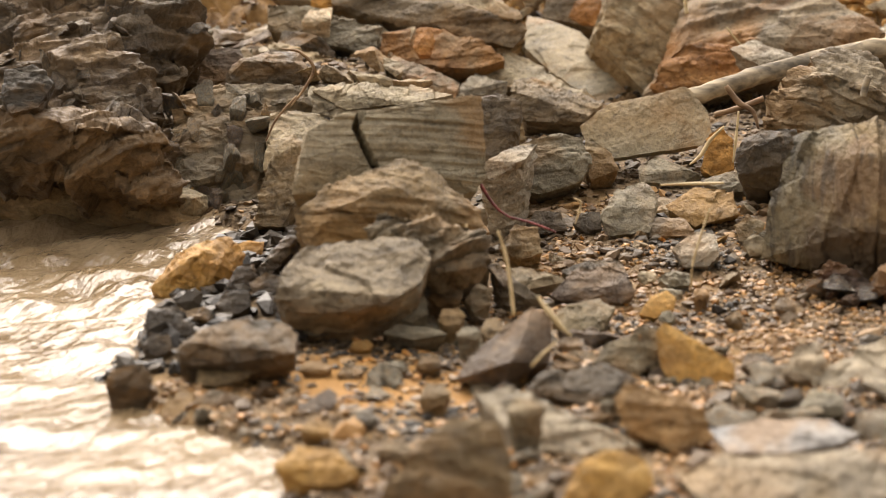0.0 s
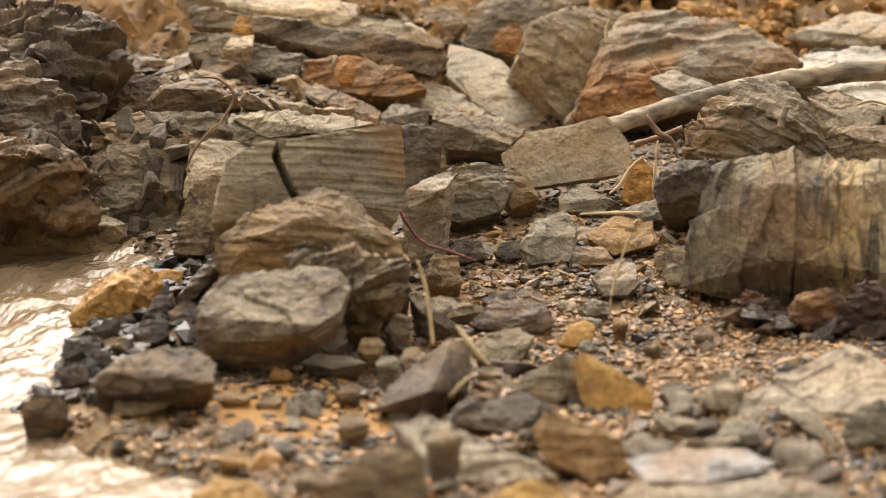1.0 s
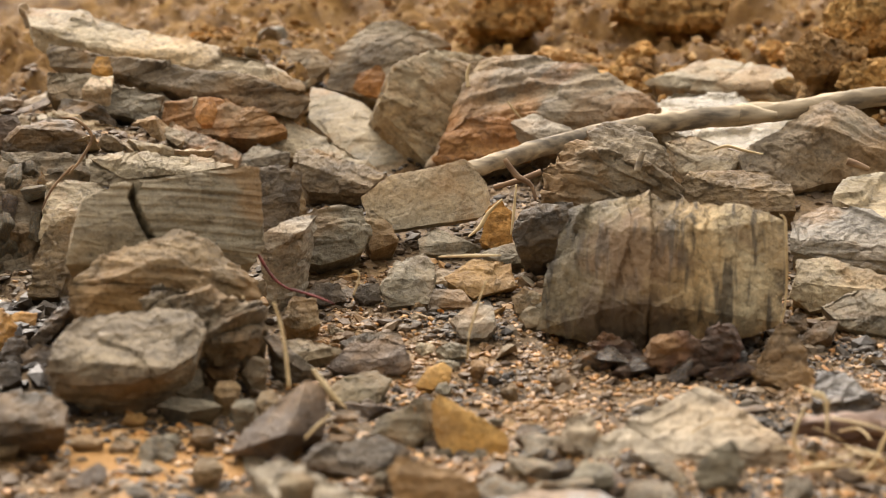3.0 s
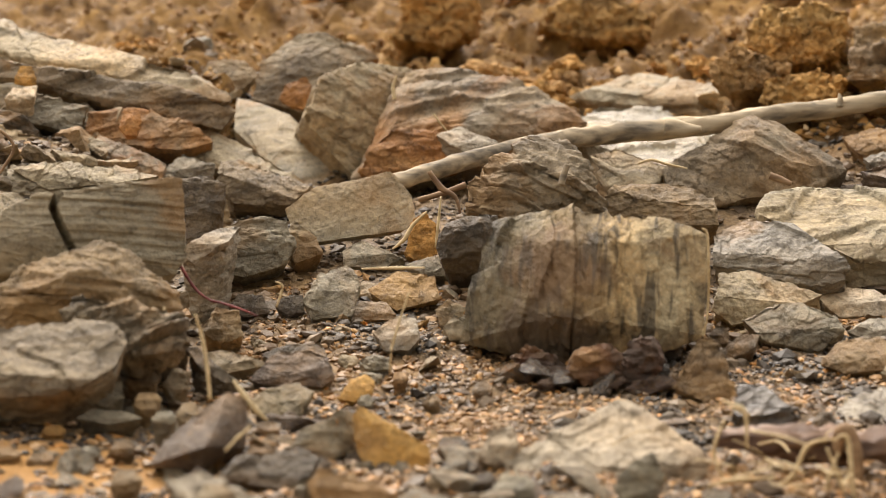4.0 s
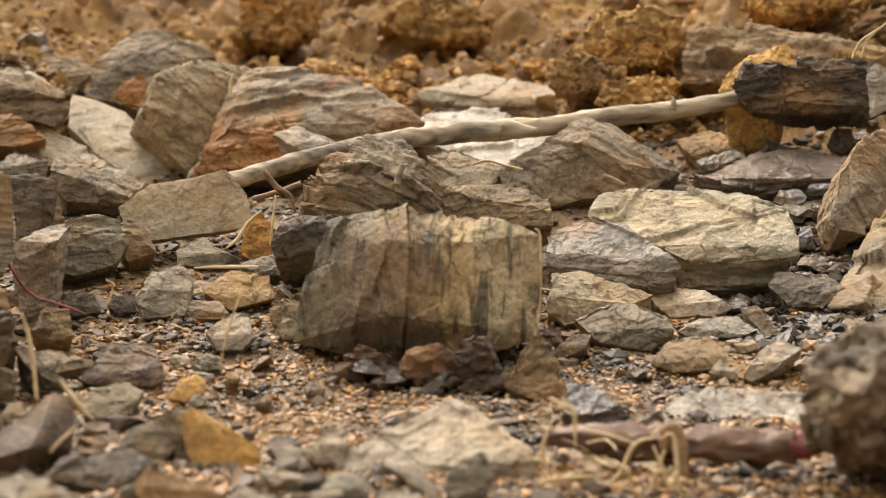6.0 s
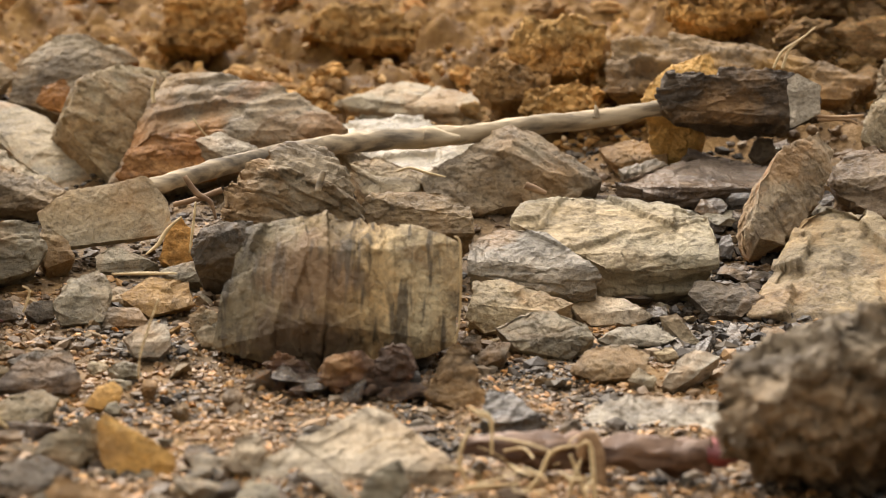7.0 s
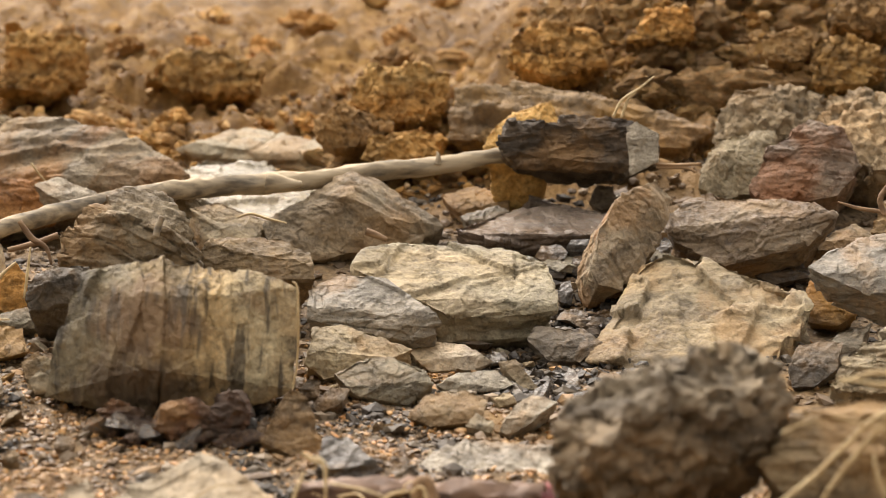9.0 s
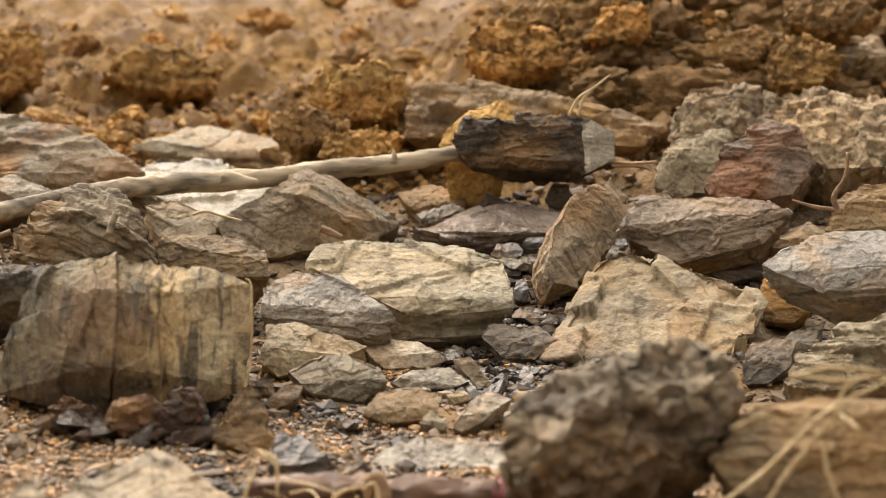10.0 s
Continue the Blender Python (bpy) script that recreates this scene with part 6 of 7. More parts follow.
rock("clod", "rough dark brown clod of earth", EARTHD, (0.705, 3.338, 0.444), -12, 25, [(-3.9, -1.4), (-4.2, 2.4), (3.1, 4.2), (5.2, -0.1), (2.1, -2.5), (-2.4, -2.5)], 5.9, layers=0, rough=1.9, nodules=.04, detail=1.0, foot=False)


# ---- loose rubble ----
def lump(name, seed, material, knobs=1.0, flat=0.85, level=4):
    """A clod or pebble about 2 units across."""
    bm = bmesh.new()
    bmesh.ops.create_icosphere(bm, subdivisions=level, radius=1.0)
    off = Vector((seed * 3.7, seed * 1.3, seed * 9.1))
    for v in bm.verts:
        n = v.co.normalized()
        v.co *= 1 + knobs * (0.6 * noise.noise(n * 1.1 + off) + 0.3 * noise.fractal(n * 2.2 + off, 0.6, 2.2, 6))
        v.co *= 1 + 0.42 * (0.42 - noise.voronoi(n * 1.9 + off)[0][0]) + 0.30 * (0.4 - noise.voronoi(n * 4.3 + off)[0][0])
        v.co.z *= flat
    return finish(name, bm, material, 40)


def chunk(name, seed, material):
    """An angular broken stone about 2 units across."""
    rng = random.Random(seed * 31 + 5)
    bm = bmesh.new()
    vs = [bm.verts.new((rng.uniform(-1, 1), rng.uniform(-0.8, 0.8), rng.uniform(-0.55, 0.55))) for _ in range(13)]
    hull = bmesh.ops.convex_hull(bm, input=vs)
    spare = {v for v in hull["geom_interior"] + hull["geom_unused"] if isinstance(v, bmesh.types.BMVert)}
    bmesh.ops.delete(bm, geom=[v for v in bm.verts if v in spare or not v.link_faces], context="VERTS")
    refine(bm, 0.22, 4)
    bm.normal_update()
    off = Vector((seed * 2.1, seed * 4.3, seed))
    for v in bm.verts:
        v.co += v.normal * (0.13 * noise.fractal(v.co * 1.8 + off, 0.8, 2.1, 4))
    return finish(name, bm, material, 30)


def gather(places, label, name, category):
    """Many small pieces, too many to count, as one mesh."""
    verts, faces, mats, which = [], [], [], []
    for me, m in places:
        first = len(verts)
        verts += [m @ v.co for v in me.vertices]
        faces += [[first + i for i in p.vertices] for p in me.polygons]
        if me.materials[0] not in mats:
            mats.append(me.materials[0])
        which += [mats.index(me.materials[0])] * len(me.polygons)
    whole = bpy.data.meshes.new(name)
    whole.from_pydata(verts, [], faces)
    for mt in mats:
        whole.materials.append(mt)
    whole.polygons.foreach_set("material_index", which)
    tagged(new(name, whole), label, category, kind="stuff")


def strew(count, seed, zone, sizes, meshes, label, name, category, group, sink=0.25):
    rng = random.Random(seed)
    x0, x1, y0, y1 = zone
    places = []
    for k in range(count):
        x, y = rng.uniform(x0, x1), rng.uniform(y0, y1)
        s = rng.uniform(*sizes) / 2
        me = meshes[rng.randrange(len(meshes))]
        z = ground_z(x, y) + ground_detail(x, y) + s * (0.45 - sink)
        m = pose(x, y, z, rng.uniform(-25, 25), rng.uniform(-25, 25), rng.uniform(0, 360)) @ Matrix.Diagonal((s * rng.uniform(0.8, 1.45), s * rng.uniform(0.75, 1.1), s * rng.uniform(0.6, 1.0), 1))
        if not group:
            places.append((me, m))
            continue
        ob = new(name, me)
        ob.matrix_world = m
        tagged(ob, label, category, group)
    if places:
        gather(places, label, name, category)


GREYS = [chunk("stone", k, mt) for k, mt in enumerate((GREY, GREY, SLATE, BROWN, TAN, PURPLE, GREY, BROWNO))]
DARKS = [chunk("stone", 20 + k, mt) for k, mt in enumerate((WETDARK, WETDARK, WETDARK, SLATE))]
CLODS = [lump("clod", k, mt) for k, mt in enumerate((EARTH, EARTHD, EARTH, EARTHD, EARTH, EARTHD))]
strew(26, 11, (-0.75, -0.1, 1.3, 2.05), (0.018, 0.045), GREYS, "small angular stone lying in the gravel", "stone", "stone", "small stones in the gravel")
strew(24, 41, (-0.6, -0.3, 1.6, 1.82), (0.025, 0.06), GREYS, "small angular stone piled beside the boulder", "stone", "stone", "small stones in the gravel")
MUDDY = [chunk("stone", 60 + k, mt) for k, mt in enumerate((MUDSHALE, SLATE, MUDSHALE, BROWNG))]
SHARDS = [chunk("stone", 40 + k, mt) for k, mt in enumerate((PALE, PALEG, GREY, PALE, SLATE))]
strew(60, 51, (-0.62, 0.05, 1.12, 1.62), (0.016, 0.05), GREYS + SHARDS, "small angular stone lying in the wet gravel", "stone", "stone", "small stones in the gravel")
RUSTY = [chunk("stone", 80 + k, mt) for k, mt in enumerate((RUSTD, RUSTD, RUST, WETDARK))]
strew(26, 56, (-0.26, -0.09, 1.975, 2.03), (0.022, 0.045), RUSTY, "rusty dark shale crumb under the big block", "stone", "stone", "rusty crumbs under the big block", -0.1)
strew(14, 57, (-0.115, -0.07, 1.98, 2.05), (0.012, 0.024), DARKS, "black shale chip beside the big block", "stone", "stone", "black chips beside the big block", -0.2)
strew(16, 52, (-0.27, -0.14, 1.52, 1.75), (0.025, 0.06), SHARDS, "pale broken shale shard beside the cream rock", "stone", "stone", "pale shards beside the cream rock")
WETSLABS = [chunk("stone", 70 + k, mt) for k, mt in enumerate((WETSLAB, WETDARK, PURPLE, WETSLAB))]
strew(26, 54, (0.10, 0.42, 2.68, 3.05), (0.05, 0.11), WETSLABS, "wet dark flat slate piece in the gully", "stone_pieces", "stone", "")
strew(36, 53, (-0.25, 0.3, 2.15, 2.45), (0.014, 0.035), DARKS + GREYS, "small dark stones wedged between the rocks", "stone_pieces", "stone", "")
strew(46, 55, (-1.35, -0.75, 3.15, 3.65), (0.025, 0.075), GREYS + SHARDS, "small stones in the rubble behind the slabs", "stone_pieces", "stone", "")
strew(80, 58, (-1.5, -0.92, 2.6, 3.15), (0.03, 0.10), GREYS + SHARDS + MUDDY, "broken grey and brown stones on the hillside", "stone_pieces", "stone", "")
strew(16, 12, (-0.2, 0.35, 1.5, 2.1), (0.014, 0.032), GREYS, "small angular stone lying in the gravel", "stone_pieces", "stone", "")
strew(34, 13, (-0.7, -0.3, 2.0, 2.4), (0.02, 0.055), GREYS, "small angular stone in the rubble", "stone_pieces", "stone", "")
strew(60, 15, (0.14, 0.46, 2.2, 2.95), (0.022, 0.06), DARKS, "small wet dark stone in the gully", "stone_pieces", "stone", "")
strew(18, 16, (0.3, 0.75, 2.2, 2.8), (0.02, 0.05), GREYS + DARKS, "small stone among the rocks", "stone_pieces", "stone", "")
strew(270, 18, (-0.05, 1.12, 3.26, 3.66), (0.045, 0.10), CLODS, "rough orange-brown clod of earth", "clod", "clod", "clods of the earth bank", 0.1)
strew(60, 22, (-0.6, 0.3, 3.45, 3.9), (0.03, 0.08), CLODS, "rough orange-brown clod of earth", "clod_pieces", "clod", "", 0.1)
strew(60, 19, (-1.6, 0.2, 3.6, 4.6), (0.02, 0.055), CLODS, "loose brown clods of earth on the soil slope", "clod_pieces", "clod", "")
strew(90, 20, (-1.3, 1.8, 4.2, 6.5), (0.03, 0.11), CLODS, "loose brown clods of earth on the soil slope", "clod_pieces", "clod", "")

def crust(whole, count, seed, sizes, meshes):
    """Stones stuck in the surface of a mud bank, as its parts."""
    rng = random.Random(seed)
    for _ in range(count):
        v = rng.choice(whole.data.vertices)
        if v.normal.y > -0.15:
            continue
        s = rng.uniform(*sizes)
        ob = new("stone", meshes[rng.randrange(len(meshes))])
        ob.parent = whole
        ob.matrix_local = Matrix.Translation(v.co) @ pose(0, 0, 0, rng.uniform(0, 360), rng.uniform(0, 360), rng.uniform(0, 360)) @ Matrix.Diagonal((s, s, s * 0.8, 1))


for whole in [o for o in scene.objects if o.name.startswith(("bank_face", "shale_mound"))]:
    if whole.name.startswith("bank_face"):
        crust(whole, 230, 77, (0.009, 0.03), GREYS)
    else:
        crust(whole, 190, 78, (0.006, 0.02), MUDDY)


def scatter(name, label, category, count, seed, zone, sizes, material, flat=0.6, lift=0.2):
    """Gravel too fine to count, as one mesh of many angular pebbles."""
    rs = np.random.RandomState(seed)
    bm = bmesh.new()
    bmesh.ops.create_icosphere(bm, subdivisions=1, radius=1.0)
    base = np.array([v.co for v in bm.verts])
    tri = np.array([[v.index for v in f.verts] for f in bm.faces])
    bm.free()
    nv = len(base)
    x, y = rs.uniform(zone[0], zone[1], count), rs.uniform(zone[2], zone[3], count)
    bare = (np.hypot(x - MUD_AT[0], y - MUD_AT[1]) < 0.085) & (rs.rand(count) < 0.85)
    x, y = x[~bare], y[~bare]
    count = len(x)
    s = sizes[0] * (sizes[1] / sizes[0]) ** (rs.rand(count) ** 1.8) / 2
    z = np.array([ground_z(a, b) + ground_detail(a, b) for a, b in zip(x, y)]) + s * lift
    v = base[None] * (1 + rs.uniform(-0.32, 0.28, (count, nv, 1)))
    v = v * np.stack([rs.uniform(0.8, 1.5, count), rs.uniform(0.7, 1.1, count), np.full(count, flat) * rs.uniform(0.6, 1.2, count)], -1)[:, None]
    a, tilt = rs.uniform(0, 6.283, count), rs.normal(0, 0.35, count)
    ct, st = np.cos(tilt)[:, None], np.sin(tilt)[:, None]
    v = np.stack([v[..., 0] * ct - v[..., 2] * st, v[..., 1], v[..., 0] * st + v[..., 2] * ct], -1)
    ca, sa = np.cos(a)[:, None], np.sin(a)[:, None]
    v = np.stack([v[..., 0] * ca - v[..., 1] * sa, v[..., 0] * sa + v[..., 1] * ca, v[..., 2]], -1)
    v = v * s[:, None, None] + np.stack([x, y, z], -1)[:, None]
    faces = (tri[None] + (np.arange(count) * nv)[:, None, None]).reshape(-1, 3)
    me = bpy.data.meshes.new(name)
    me.from_pydata(v.reshape(-1, 3).tolist(), [], faces.tolist())
    me.materials.append(material)
    tagged(new(name, me), label, category, kind="stuff")


scatter("gravel", "fine grey, brown and orange gravel", "gravel", 24000, 1, (-0.62, 0.12, 1.5, 2.35), (0.003, 0.011), GRAVEL)
scatter("gravel", "coarse wet gravel by the water", "gravel", 16000, 2, (-0.8, 0.4, 1.1, 1.75), (0.003, 0.013), GRAVEL)
scatter("rubble", "small angular stone chips in the gravel", "rubble", 420, 8, (-0.8, -0.15, 1.3, 2.0), (0.010, 0.028), GRITSTONE, 0.7)
scatter("rubble", "small angular stone chips in the hollow", "rubble", 500, 9, (-0.1, 0.5, 1.4, 2.3), (0.010, 0.03), GRITSTONE, 0.7)
scatter("gravel", "dark gravel in the hollow", "gravel", 7000, 3, (0.05, 0.5, 1.6, 2.5), (0.003, 0.013), GRAVEL)
scatter("rubble", "fine grey-brown rubble on the bank", "rubble", 13000, 4, (-1.5, -0.35, 2.1, 3.5), (0.004, 0.022), GRITSTONE)
scatter("rubble", "fine grey-brown rubble among the rocks", "rubble", 9000, 5, (-0.4, 1.0, 2.2, 3.4), (0.005, 0.024), GRITSTONE)
WETCHIPS = pebble_material("wet_black_chips", [(0.0, (0.012, 0.009, 0.006)), (0.6, (0.032, 0.024, 0.016)), (0.9, (0.07, 0.054, 0.037)), (1.0, (0.13, 0.10, 0.07))], 0.42, 0.0, 0.12)
scatter("slate_chips", "wet black slate chips in the gully", "gravel", 1800, 10, (0.16, 0.46, 2.2, 2.9), (0.006, 0.022), WETCHIPS, 0.7, 0.3)
scatter("slate_chips", "wet dark chips beside the yellow boulder", "gravel", 900, 21, (-1.0, -0.72, 1.6, 2.1), (0.008, 0.03), WETCHIPS, 0.7, 0.4)
scatter("soil_crumbs", "orange-brown crumbs of soil", "soil", 15000, 6, (-1.8, 1.6, 3.2, 5.0), (0.004, 0.018), SOILCRUMB, 0.75)
CLODCRUMB = pebble_material("earth_lumps", [(0.0, (0.13, 0.065, 0.021)), (0.5, (0.33, 0.178, 0.054)), (0.85, (0.46, 0.27, 0.092)), (1.0, (0.52, 0.38, 0.22))], 0.95)
scatter("earth_lumps", "small orange-brown lumps of earth", "soil", 1500, 31, (0.0, 1.25, 3.2, 3.62), (0.010, 0.032), CLODCRUMB, 0.8, 0.3)
scatter("earth_lumps", "small brown lumps of earth on the slope", "soil", 1100, 32, (-1.4, 0.2, 3.3, 4.2), (0.010, 0.028), CLODCRUMB, 0.8, 0.3)


# ---- wood, roots and straw ----
def stalk(bm, pts, radii, sides=8, wobble=0.0, seed=0):
    """A bent, tapering round stem through the points."""
    pts = [Vector(p) for p in pts]
    fine, rad = [], []
    for i in range(len(pts) - 1):
        p0, p1, p2, p3 = pts[max(i - 1, 0)], pts[i], pts[i + 1], pts[min(i + 2, len(pts) - 1)]
        for k in range(6):
            t = k / 6
            fine.append(0.5 * (2 * p1 + (p2 - p0) * t + (2 * p0 - 5 * p1 + 4 * p2 - p3) * t * t + (3 * p1 - p0 - 3 * p2 + p3) * t ** 3))
            rad.append(radii[i] + (radii[i + 1] - radii[i]) * t)
    fine.append(pts[-1]), rad.append(radii[-1])
    rings = []
    for i, p in enumerate(fine):
        d = (fine[min(i + 1, len(fine) - 1)] - fine[max(i - 1, 0)]).normalized()
        side = d.cross(Vector((0.13, 0.2, 0.97))).normalized()
        up = side.cross(d)
        ring = []
        for k in range(sides):
            a = 2 * math.pi * k / sides
            r = rad[i] * (1 + wobble * noise.noise(p * 45 + Vector((seed, k * 0.9, 0))))
            ring.append(bm.verts.new(p + (side * math.cos(a) + up * math.sin(a)) * r))
        rings.append(ring)
    for a, b in zip(rings, rings[1:]):
        for k in range(sides):
            bm.faces.new((a[k], a[(k + 1) % sides], b[(k + 1) % sides], b[k]))
    bm.faces.new(rings[0][::-1]), bm.faces.new(rings[-1])
    return bm


def part(name, bm, material, parent, label=""):
    ob = new(name, finish(name, bm, material, 50))
    ob.parent = parent
    return tagged(ob, label)


def stem(name, label, category, material, pts, radii, sides=8, wobble=0.15, group=""):
    return tagged(new(name, finish(name, stalk(bmesh.new(), pts, radii, sides, wobble, len(pts)), material, 50)), label, category, group)


driftwood = tagged(new("driftwood_branch"), "bleached bare driftwood branch lying across the rocks", "branch")
part("limb", stalk(bmesh.new(), [(-0.555, 2.636, 0.132), (-0.482, 2.673, 0.155), (-0.410, 2.728, 0.176), (-0.305, 2.804, 0.197), (-0.219, 2.854, 0.206), (-0.137, 2.880, 0.212), (-0.063, 2.904, 0.219), (0.012, 2.925, 0.231), (0.103, 2.945, 0.241), (0.170, 2.953, 0.254), (0.226, 2.960, 0.264)], [0.011, 0.012, 0.0125, 0.014, 0.0145, 0.015, 0.0145, 0.0145, 0.0135, 0.0125, 0.010], 18, 0.32), DRIFTWOOD, driftwood)
part("broken_stub", stalk(bmesh.new(), [(-0.149, 2.869, 0.214), (-0.120, 2.871, 0.211), (-0.095, 2.872, 0.213)], [0.017, 0.011, 0.004], 8, 0.3), DRIFTWOOD, driftwood)
part("broken_stub", stalk(bmesh.new(), [(0.105, 2.935, 0.244), (0.106, 2.935, 0.256), (0.104, 2.936, 0.263)], [0.006, 0.004, 0.001], 8, 0.3), DRIFTWOOD, driftwood)
part("broken_stub", stalk(bmesh.new(), [(0.206, 2.931, 0.260), (0.224, 2.930, 0.272), (0.230, 2.930, 0.278)], [0.011, 0.007, 0.002], 8, 0.3), DRIFTWOOD, driftwood)
part("broken_stub", stalk(bmesh.new(), [(0.210, 2.931, 0.260), (0.231, 2.929, 0.260), (0.236, 2.928, 0.250)], [0.008, 0.004, 0.0015], 8, 0.3), DRIFTWOOD, driftwood)
part("broken_stub", stalk(bmesh.new(), [(0.012, 2.935, 0.229), (0.020, 2.935, 0.225), (0.030, 2.935, 0.223)], [0.012, 0.008, 0.003], 8, 0.3), DRIFTWOOD, driftwood)
stem("root", "reddish dead root hanging over stones", "root", REDEND, [(-0.625, 2.010, 0.120), (-0.617, 2.010, 0.101), (-0.602, 2.012, 0.079), (-0.584, 2.015, 0.067)], [0.0012, 0.0018, 0.0015, 0.001])
stem("root", "thin reddish root along the gravel", "root", REDEND, [(-0.576, 1.977, 0.075), (-0.556, 1.982, 0.069), (-0.538, 1.986, 0.062), (-0.529, 1.987, 0.058)], [0.0014, 0.0014, 0.001, 0.0007])
stem("straw", "upright dry straw in front of the rocks", "straw", STRAW, [(-0.516, 1.724, 0.100), (-0.509, 1.723, 0.078), (-0.504, 1.720, 0.052), (-0.500, 1.715, 0.021)], [0.0012, 0.0017, 0.0018, 0.0018])
stem("straw", "flat dry grass blade", "straw", STRAW, [(-0.461, 1.658, 0.051), (-0.451, 1.658, 0.038), (-0.441, 1.658, 0.025), (-0.430, 1.659, 0.015)], [0.001, 0.003, 0.003, 0.001])
stem("straw", "pale straw leaning on the purple stone", "straw", STRAW, [(-0.432, 1.531, 0.015), (-0.423, 1.536, 0.025), (-0.412, 1.541, 0.035)], [0.0012, 0.0014, 0.001])
stem("twig", "thin dry reddish twig on the bank", "twig", TWIG, [(-0.990, 2.346, 0.238), (-0.970, 2.354, 0.234), (-0.953, 2.360, 0.213), (-0.964, 2.354, 0.187), (-0.981, 2.345, 0.164)], [0.001, 0.002, 0.0022, 0.002, 0.001])
stem("twig", "thin dry twig on the bank", "twig", TWIG, [(-0.936, 2.257, 0.184), (-0.959, 2.244, 0.157), (-0.972, 2.236, 0.129)], [0.0015, 0.0015, 0.001])
stem("straw", "dry straw standing along the big block", "straw", STRAW, [(-0.061, 2.075, 0.150), (-0.055, 2.075, 0.141), (-0.053, 2.069, 0.093), (-0.054, 2.064, 0.057), (-0.058, 2.060, 0.035)], [0.001, 0.0015, 0.0014, 0.0012, 0.001])
stem("straw", "short pale stem standing on the boulder", "straw", STRAW, [(-0.587, 3.047, 0.284), (-0.592, 3.046, 0.267), (-0.590, 3.045, 0.247)], [0.0015, 0.003, 0.0035])
stem("straw", "thin stem beside the boulder", "straw", STRAW, [(-0.520, 3.007, 0.226), (-0.509, 3.008, 0.211), (-0.495, 3.009, 0.195)], [0.0015, 0.0015, 0.001])
stem("twig", "flat wood chip stuck to the rock", "twig", DRIFTWOOD, [(-0.240, 2.388, 0.194), (-0.244, 2.387, 0.182), (-0.247, 2.385, 0.169)], [0.004, 0.0045, 0.004])
stem("twig", "broken twig on the slab", "twig", TWIG, [(0.007, 2.551, 0.170), (0.018, 2.551, 0.166), (0.035, 2.550, 0.159)], [0.005, 0.005, 0.003])
stem("twig", "broken forked stick between the stones", "twig", TWIG, [(-0.413, 2.382, 0.184), (-0.398, 2.383, 0.163), (-0.381, 2.385, 0.152), (-0.374, 2.384, 0.131)], [0.003, 0.004, 0.003, 0.0015])
stem("twig", "brown stick under the stones", "twig", TWIG, [(-0.432, 2.406, 0.146), (-0.404, 2.412, 0.153), (-0.372, 2.418, 0.165)], [0.003, 0.004, 0.004])
stem("root", "pale root hanging beside the hollow", "root", STRAW, [(-0.408, 2.338, 0.138), (-0.425, 2.333, 0.121), (-0.435, 2.329, 0.104), (-0.449, 2.325, 0.092)], [0.001, 0.0025, 0.0025, 0.001])
stem("root", "pale root hanging beside the hollow", "root", STRAW, [(-0.388, 2.323, 0.158), (-0.391, 2.319, 0.123), (-0.394, 2.316, 0.096)], [0.001, 0.002, 0.001])
stem("straw", "thin straw across the gravel", "straw", STRAW, [(-0.437, 2.092, 0.097), (-0.400, 2.099, 0.098), (-0.368, 2.106, 0.098)], [0.001, 0.002, 0.001])
stem("straw", "thin straw across the pale stone", "straw", STRAW, [(-0.353, 1.933, 0.094), (-0.362, 1.927, 0.065), (-0.369, 1.921, 0.037), (-0.370, 1.917, 0.014)], [0.001, 0.0012, 0.0012, 0.001])
stem("straw", "bent straw in the rubble", "straw", STRAW, [(-0.525, 2.048, 0.087), (-0.517, 2.049, 0.081), (-0.523, 2.044, 0.059)], [0.001, 0.0015, 0.001])
stem("straw", "thin dry stalk standing in mud", "straw", STRAW, [(-0.584, 1.841, 0.088), (-0.585, 1.836, 0.063), (-0.582, 1.833, 0.035)], [0.001, 0.002, 0.001])
stem("straw", "curled pale root on the slab", "straw", STRAW, [(-0.179, 2.744, 0.169), (-0.161, 2.746, 0.175), (-0.137, 2.747, 0.169), (-0.109, 2.748, 0.163)], [0.001, 0.0022, 0.002, 0.001])
root_log = tagged(new("root_log"), "thick pinkish-brown barkless root lying on gravel", "root")
part("trunk", stalk(bmesh.new(), [(-0.035, 1.716, 0.000), (0.006, 1.716, 0.000), (0.050, 1.715, -0.002), (0.100, 1.714, -0.003), (0.150, 1.711, -0.002), (0.190, 1.708, 0.000)], [0.006, 0.011, 0.014, 0.013, 0.014, 0.012], 18, 1.1), REDROOT, root_log)
part("torn_end", stalk(bmesh.new(), [(0.186, 1.708, 0.000), (0.203, 1.706, 0.001), (0.214, 1.705, -0.001)], [0.0125, 0.011, 0.004], 12, 0.7), REDEND, root_log, "raw red torn end")
part("root_knot", stalk(bmesh.new(), [(0.074, 1.702, -0.006), (0.076, 1.700, 0.010), (0.082, 1.697, 0.016), (0.088, 1.694, 0.004), (0.092, 1.690, -0.035)], [0.005, 0.006, 0.007, 0.006, 0.005], 9, 0.5), TWIG, root_log, "brown bent side root")
stem("straw", "bent dry straw stalk by the root", "straw", STRAW, [(-0.016, 1.656, 0.043), (-0.006, 1.655, 0.037), (-0.004, 1.649, 0.006)], [0.001, 0.0021, 0.001])
stem("straw", "bent dry straw stalk by the root", "straw", STRAW, [(-0.026, 1.657, 0.047), (-0.014, 1.656, 0.040), (-0.0021, 1.655, 0.034)], [0.001, 0.0021, 0.001])
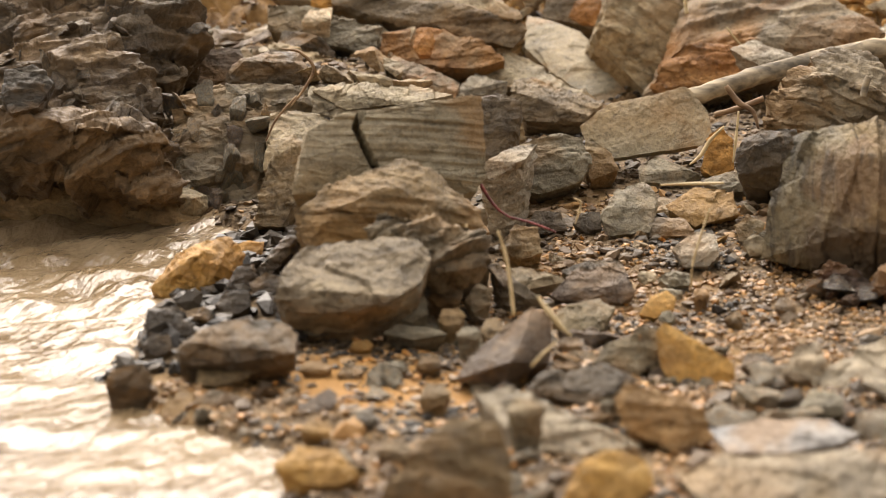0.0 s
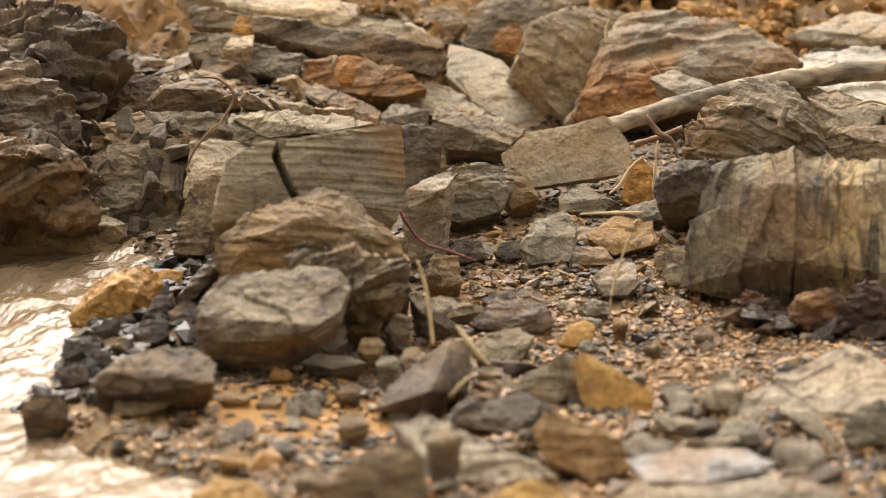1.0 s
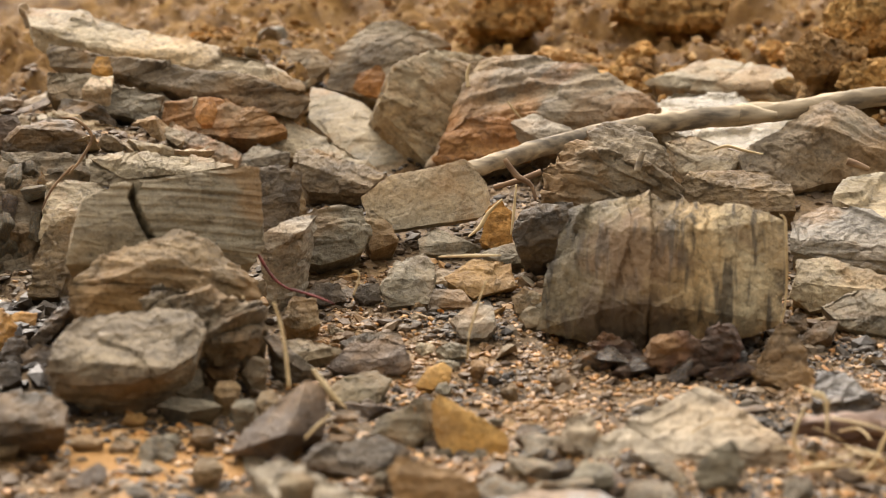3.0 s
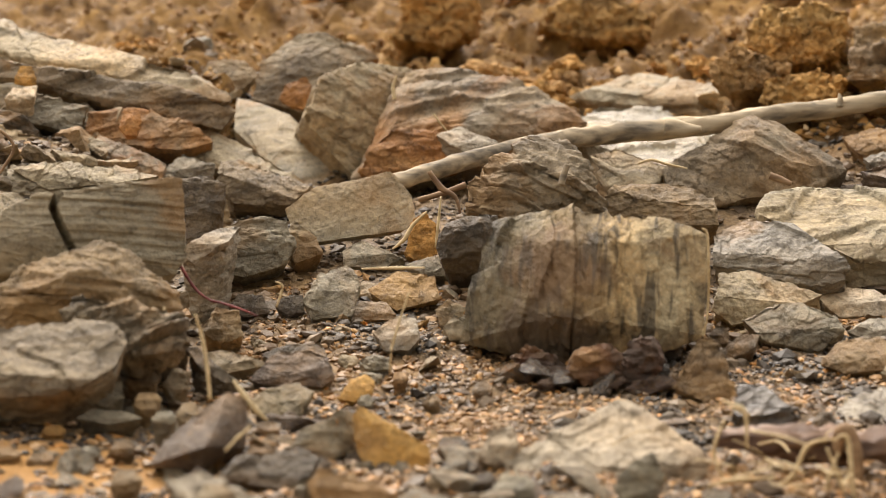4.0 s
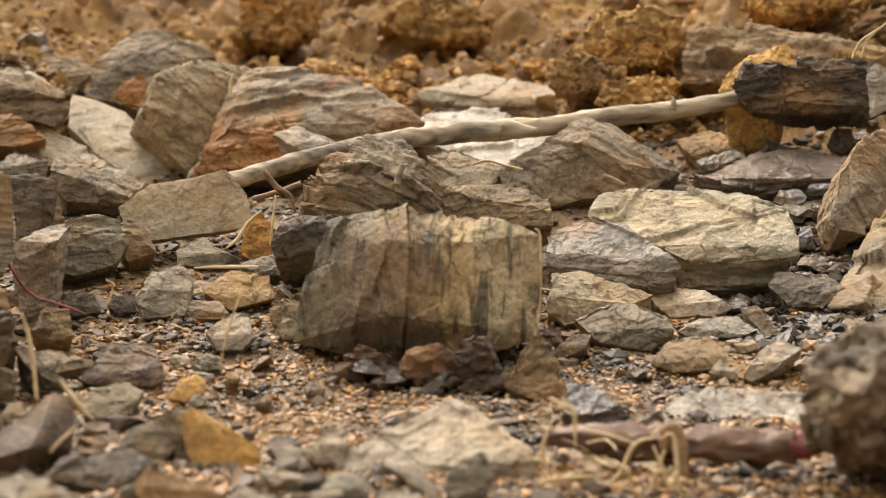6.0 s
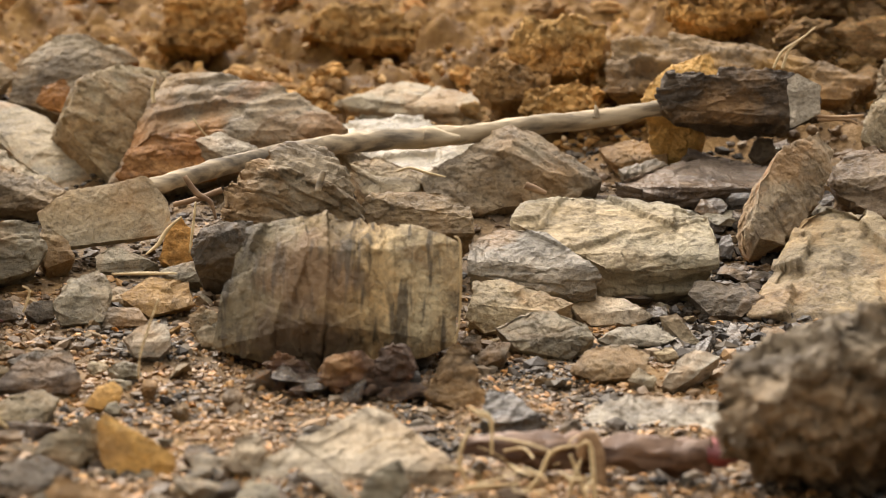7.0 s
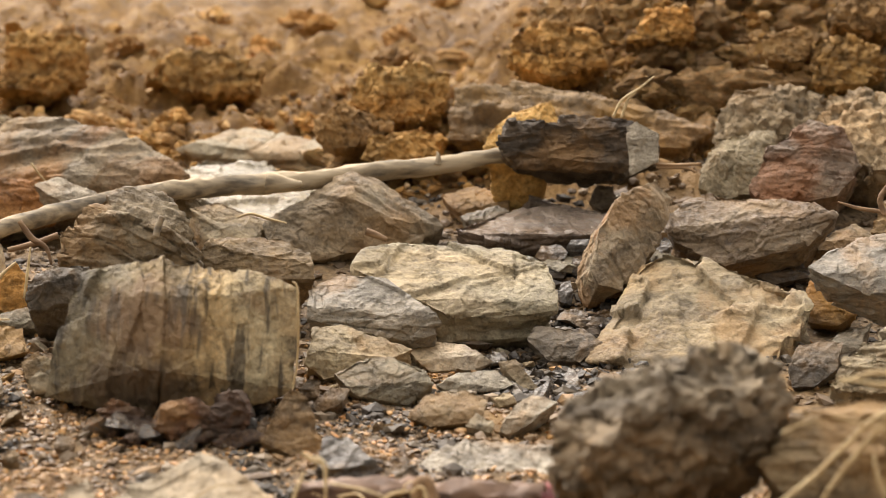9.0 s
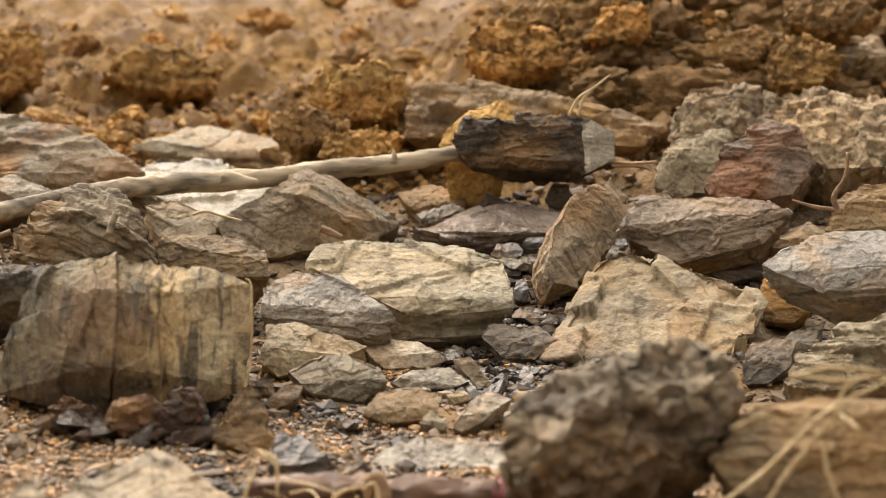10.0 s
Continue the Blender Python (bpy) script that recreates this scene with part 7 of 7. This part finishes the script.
stem("straw", "bent dry straw stalk by the root", "straw", STRAW, [(-0.0021, 1.640, -0.029), (0.031, 1.643, -0.019), (0.047, 1.650, 0.010), (0.068, 1.651, 0.017)], [0.001, 0.0021, 0.0021, 0.001])
stem("straw", "bent dry straw stalk by the root", "straw", STRAW, [(0.063, 1.649, 0.010), (0.073, 1.644, -0.013), (0.083, 1.637, -0.040)], [0.001, 0.0021, 0.001])
stem("straw", "bent dry straw stalk by the root", "straw", STRAW, [(-0.037, 1.641, -0.026), (-0.008, 1.643, -0.020), (0.021, 1.644, -0.017)], [0.001, 0.0021, 0.001])
stem("straw", "bent dry straw stalk by the root", "straw", STRAW, [(0.068, 1.650, 0.015), (0.080, 1.650, 0.018), (0.085, 1.641, -0.022), (0.088, 1.637, -0.040)], [0.001, 0.0021, 0.0021, 0.001])
stem("straw", "bent dry straw stalk by the root", "straw", STRAW, [(0.059, 1.637, -0.041), (0.066, 1.644, -0.013), (0.073, 1.648, 0.006)], [0.001, 0.0021, 0.001])
stem("straw", "bent dry straw stalk by the root", "straw", STRAW, [(-0.023, 1.654, 0.031), (-0.032, 1.647, 0.003), (-0.022, 1.642, -0.021)], [0.001, 0.0021, 0.001])
stem("straw", "dry bent straw on the brown boulder", "straw", STRAW, [(0.342, 1.461, 0.051), (0.375, 1.460, 0.078), (0.408, 1.459, 0.114), (0.432, 1.456, 0.132), (0.456, 1.452, 0.146)], [0.001, 0.0019, 0.0019, 0.0019, 0.001])
stem("straw", "dry bent straw on the brown boulder", "straw", STRAW, [(0.375, 1.455, 0.053), (0.392, 1.456, 0.079), (0.416, 1.456, 0.110), (0.440, 1.455, 0.141)], [0.001, 0.0019, 0.0019, 0.001])
stem("straw", "dry bent straw on the brown boulder", "straw", STRAW, [(0.391, 1.469, 0.151), (0.424, 1.460, 0.148), (0.456, 1.453, 0.154)], [0.001, 0.0019, 0.001])
stem("straw", "dry bent straw on the brown boulder", "straw", STRAW, [(0.416, 1.454, 0.097), (0.420, 1.449, 0.077), (0.428, 1.443, 0.057)], [0.001, 0.0019, 0.001])
stem("straw", "dry bent straw on the brown boulder", "straw", STRAW, [(0.424, 1.456, 0.123), (0.434, 1.457, 0.145), (0.456, 1.453, 0.155)], [0.001, 0.0019, 0.001])
stem("straw", "dry bent straw on the brown boulder", "straw", STRAW, [(0.391, 1.468, 0.146), (0.416, 1.464, 0.156), (0.456, 1.453, 0.157)], [0.001, 0.0019, 0.001])
stem("straw", "pale dry grass blade behind the black block", "straw", STRAW, [(0.374, 2.984, 0.322), (0.386, 2.983, 0.348), (0.411, 2.980, 0.366), (0.434, 2.978, 0.386)], [0.002, 0.0022, 0.002, 0.001])
stem("straw", "pale dry grass blade behind the black block", "straw", STRAW, [(0.387, 2.983, 0.322), (0.395, 2.982, 0.349), (0.407, 2.981, 0.362)], [0.002, 0.0022, 0.002])
stem("twig", "dead forked twig by the red rock", "twig", TWIG, [(0.702, 2.560, 0.290), (0.700, 2.560, 0.257), (0.687, 2.562, 0.230), (0.694, 2.559, 0.208)], [0.002, 0.003, 0.004, 0.004])
stem("twig", "dead twig lying by the red rock", "twig", TWIG, [(0.640, 2.603, 0.222), (0.669, 2.596, 0.214), (0.705, 2.587, 0.211)], [0.001, 0.003, 0.003])
stem("twig", "brown twig lying behind the black block", "twig", TWIG, [(0.414, 2.898, 0.257), (0.456, 2.892, 0.254), (0.497, 2.886, 0.258)], [0.002, 0.003, 0.002])
stem("twig", "brown twig lying behind the black block", "twig", TWIG, [(0.431, 2.895, 0.249), (0.472, 2.890, 0.251), (0.489, 2.887, 0.245)], [0.002, 0.003, 0.002])


def litter(label, places, count, seed):
    """Loose dry stalks too many to count, lying over one another."""
    rng = random.Random(seed)
    bm = bmesh.new()
    for _ in range(count):
        x, y, z = rng.choice(places)
        a = Vector((x + rng.gauss(0, 0.03), y + rng.gauss(0, 0.02), z + rng.gauss(0, 0.006)))
        turn, rise = rng.uniform(0, 6.28), rng.gauss(0, 0.25)
        way = Vector((math.cos(turn), math.sin(turn), rise)) * rng.uniform(0.015, 0.035)
        bend = Vector((rng.gauss(0, 0.006), rng.gauss(0, 0.006), rng.gauss(0, 0.004)))
        r = rng.uniform(0.0006, 0.0013)
        stalk(bm, [a - way, a + bend, a + way], [r, r, r * 0.6], 5)
    tagged(new("straw_litter", finish("straw_litter", bm, STRAW, 60)), label, "straw", kind="stuff")


litter("dry straw and root fibres lying on the mud", [(-0.008, 1.648, 0.003), (0.083, 1.666, -0.003), (0.035, 1.585, -0.005), (0.416, 1.457, 0.114)], 18, 5)
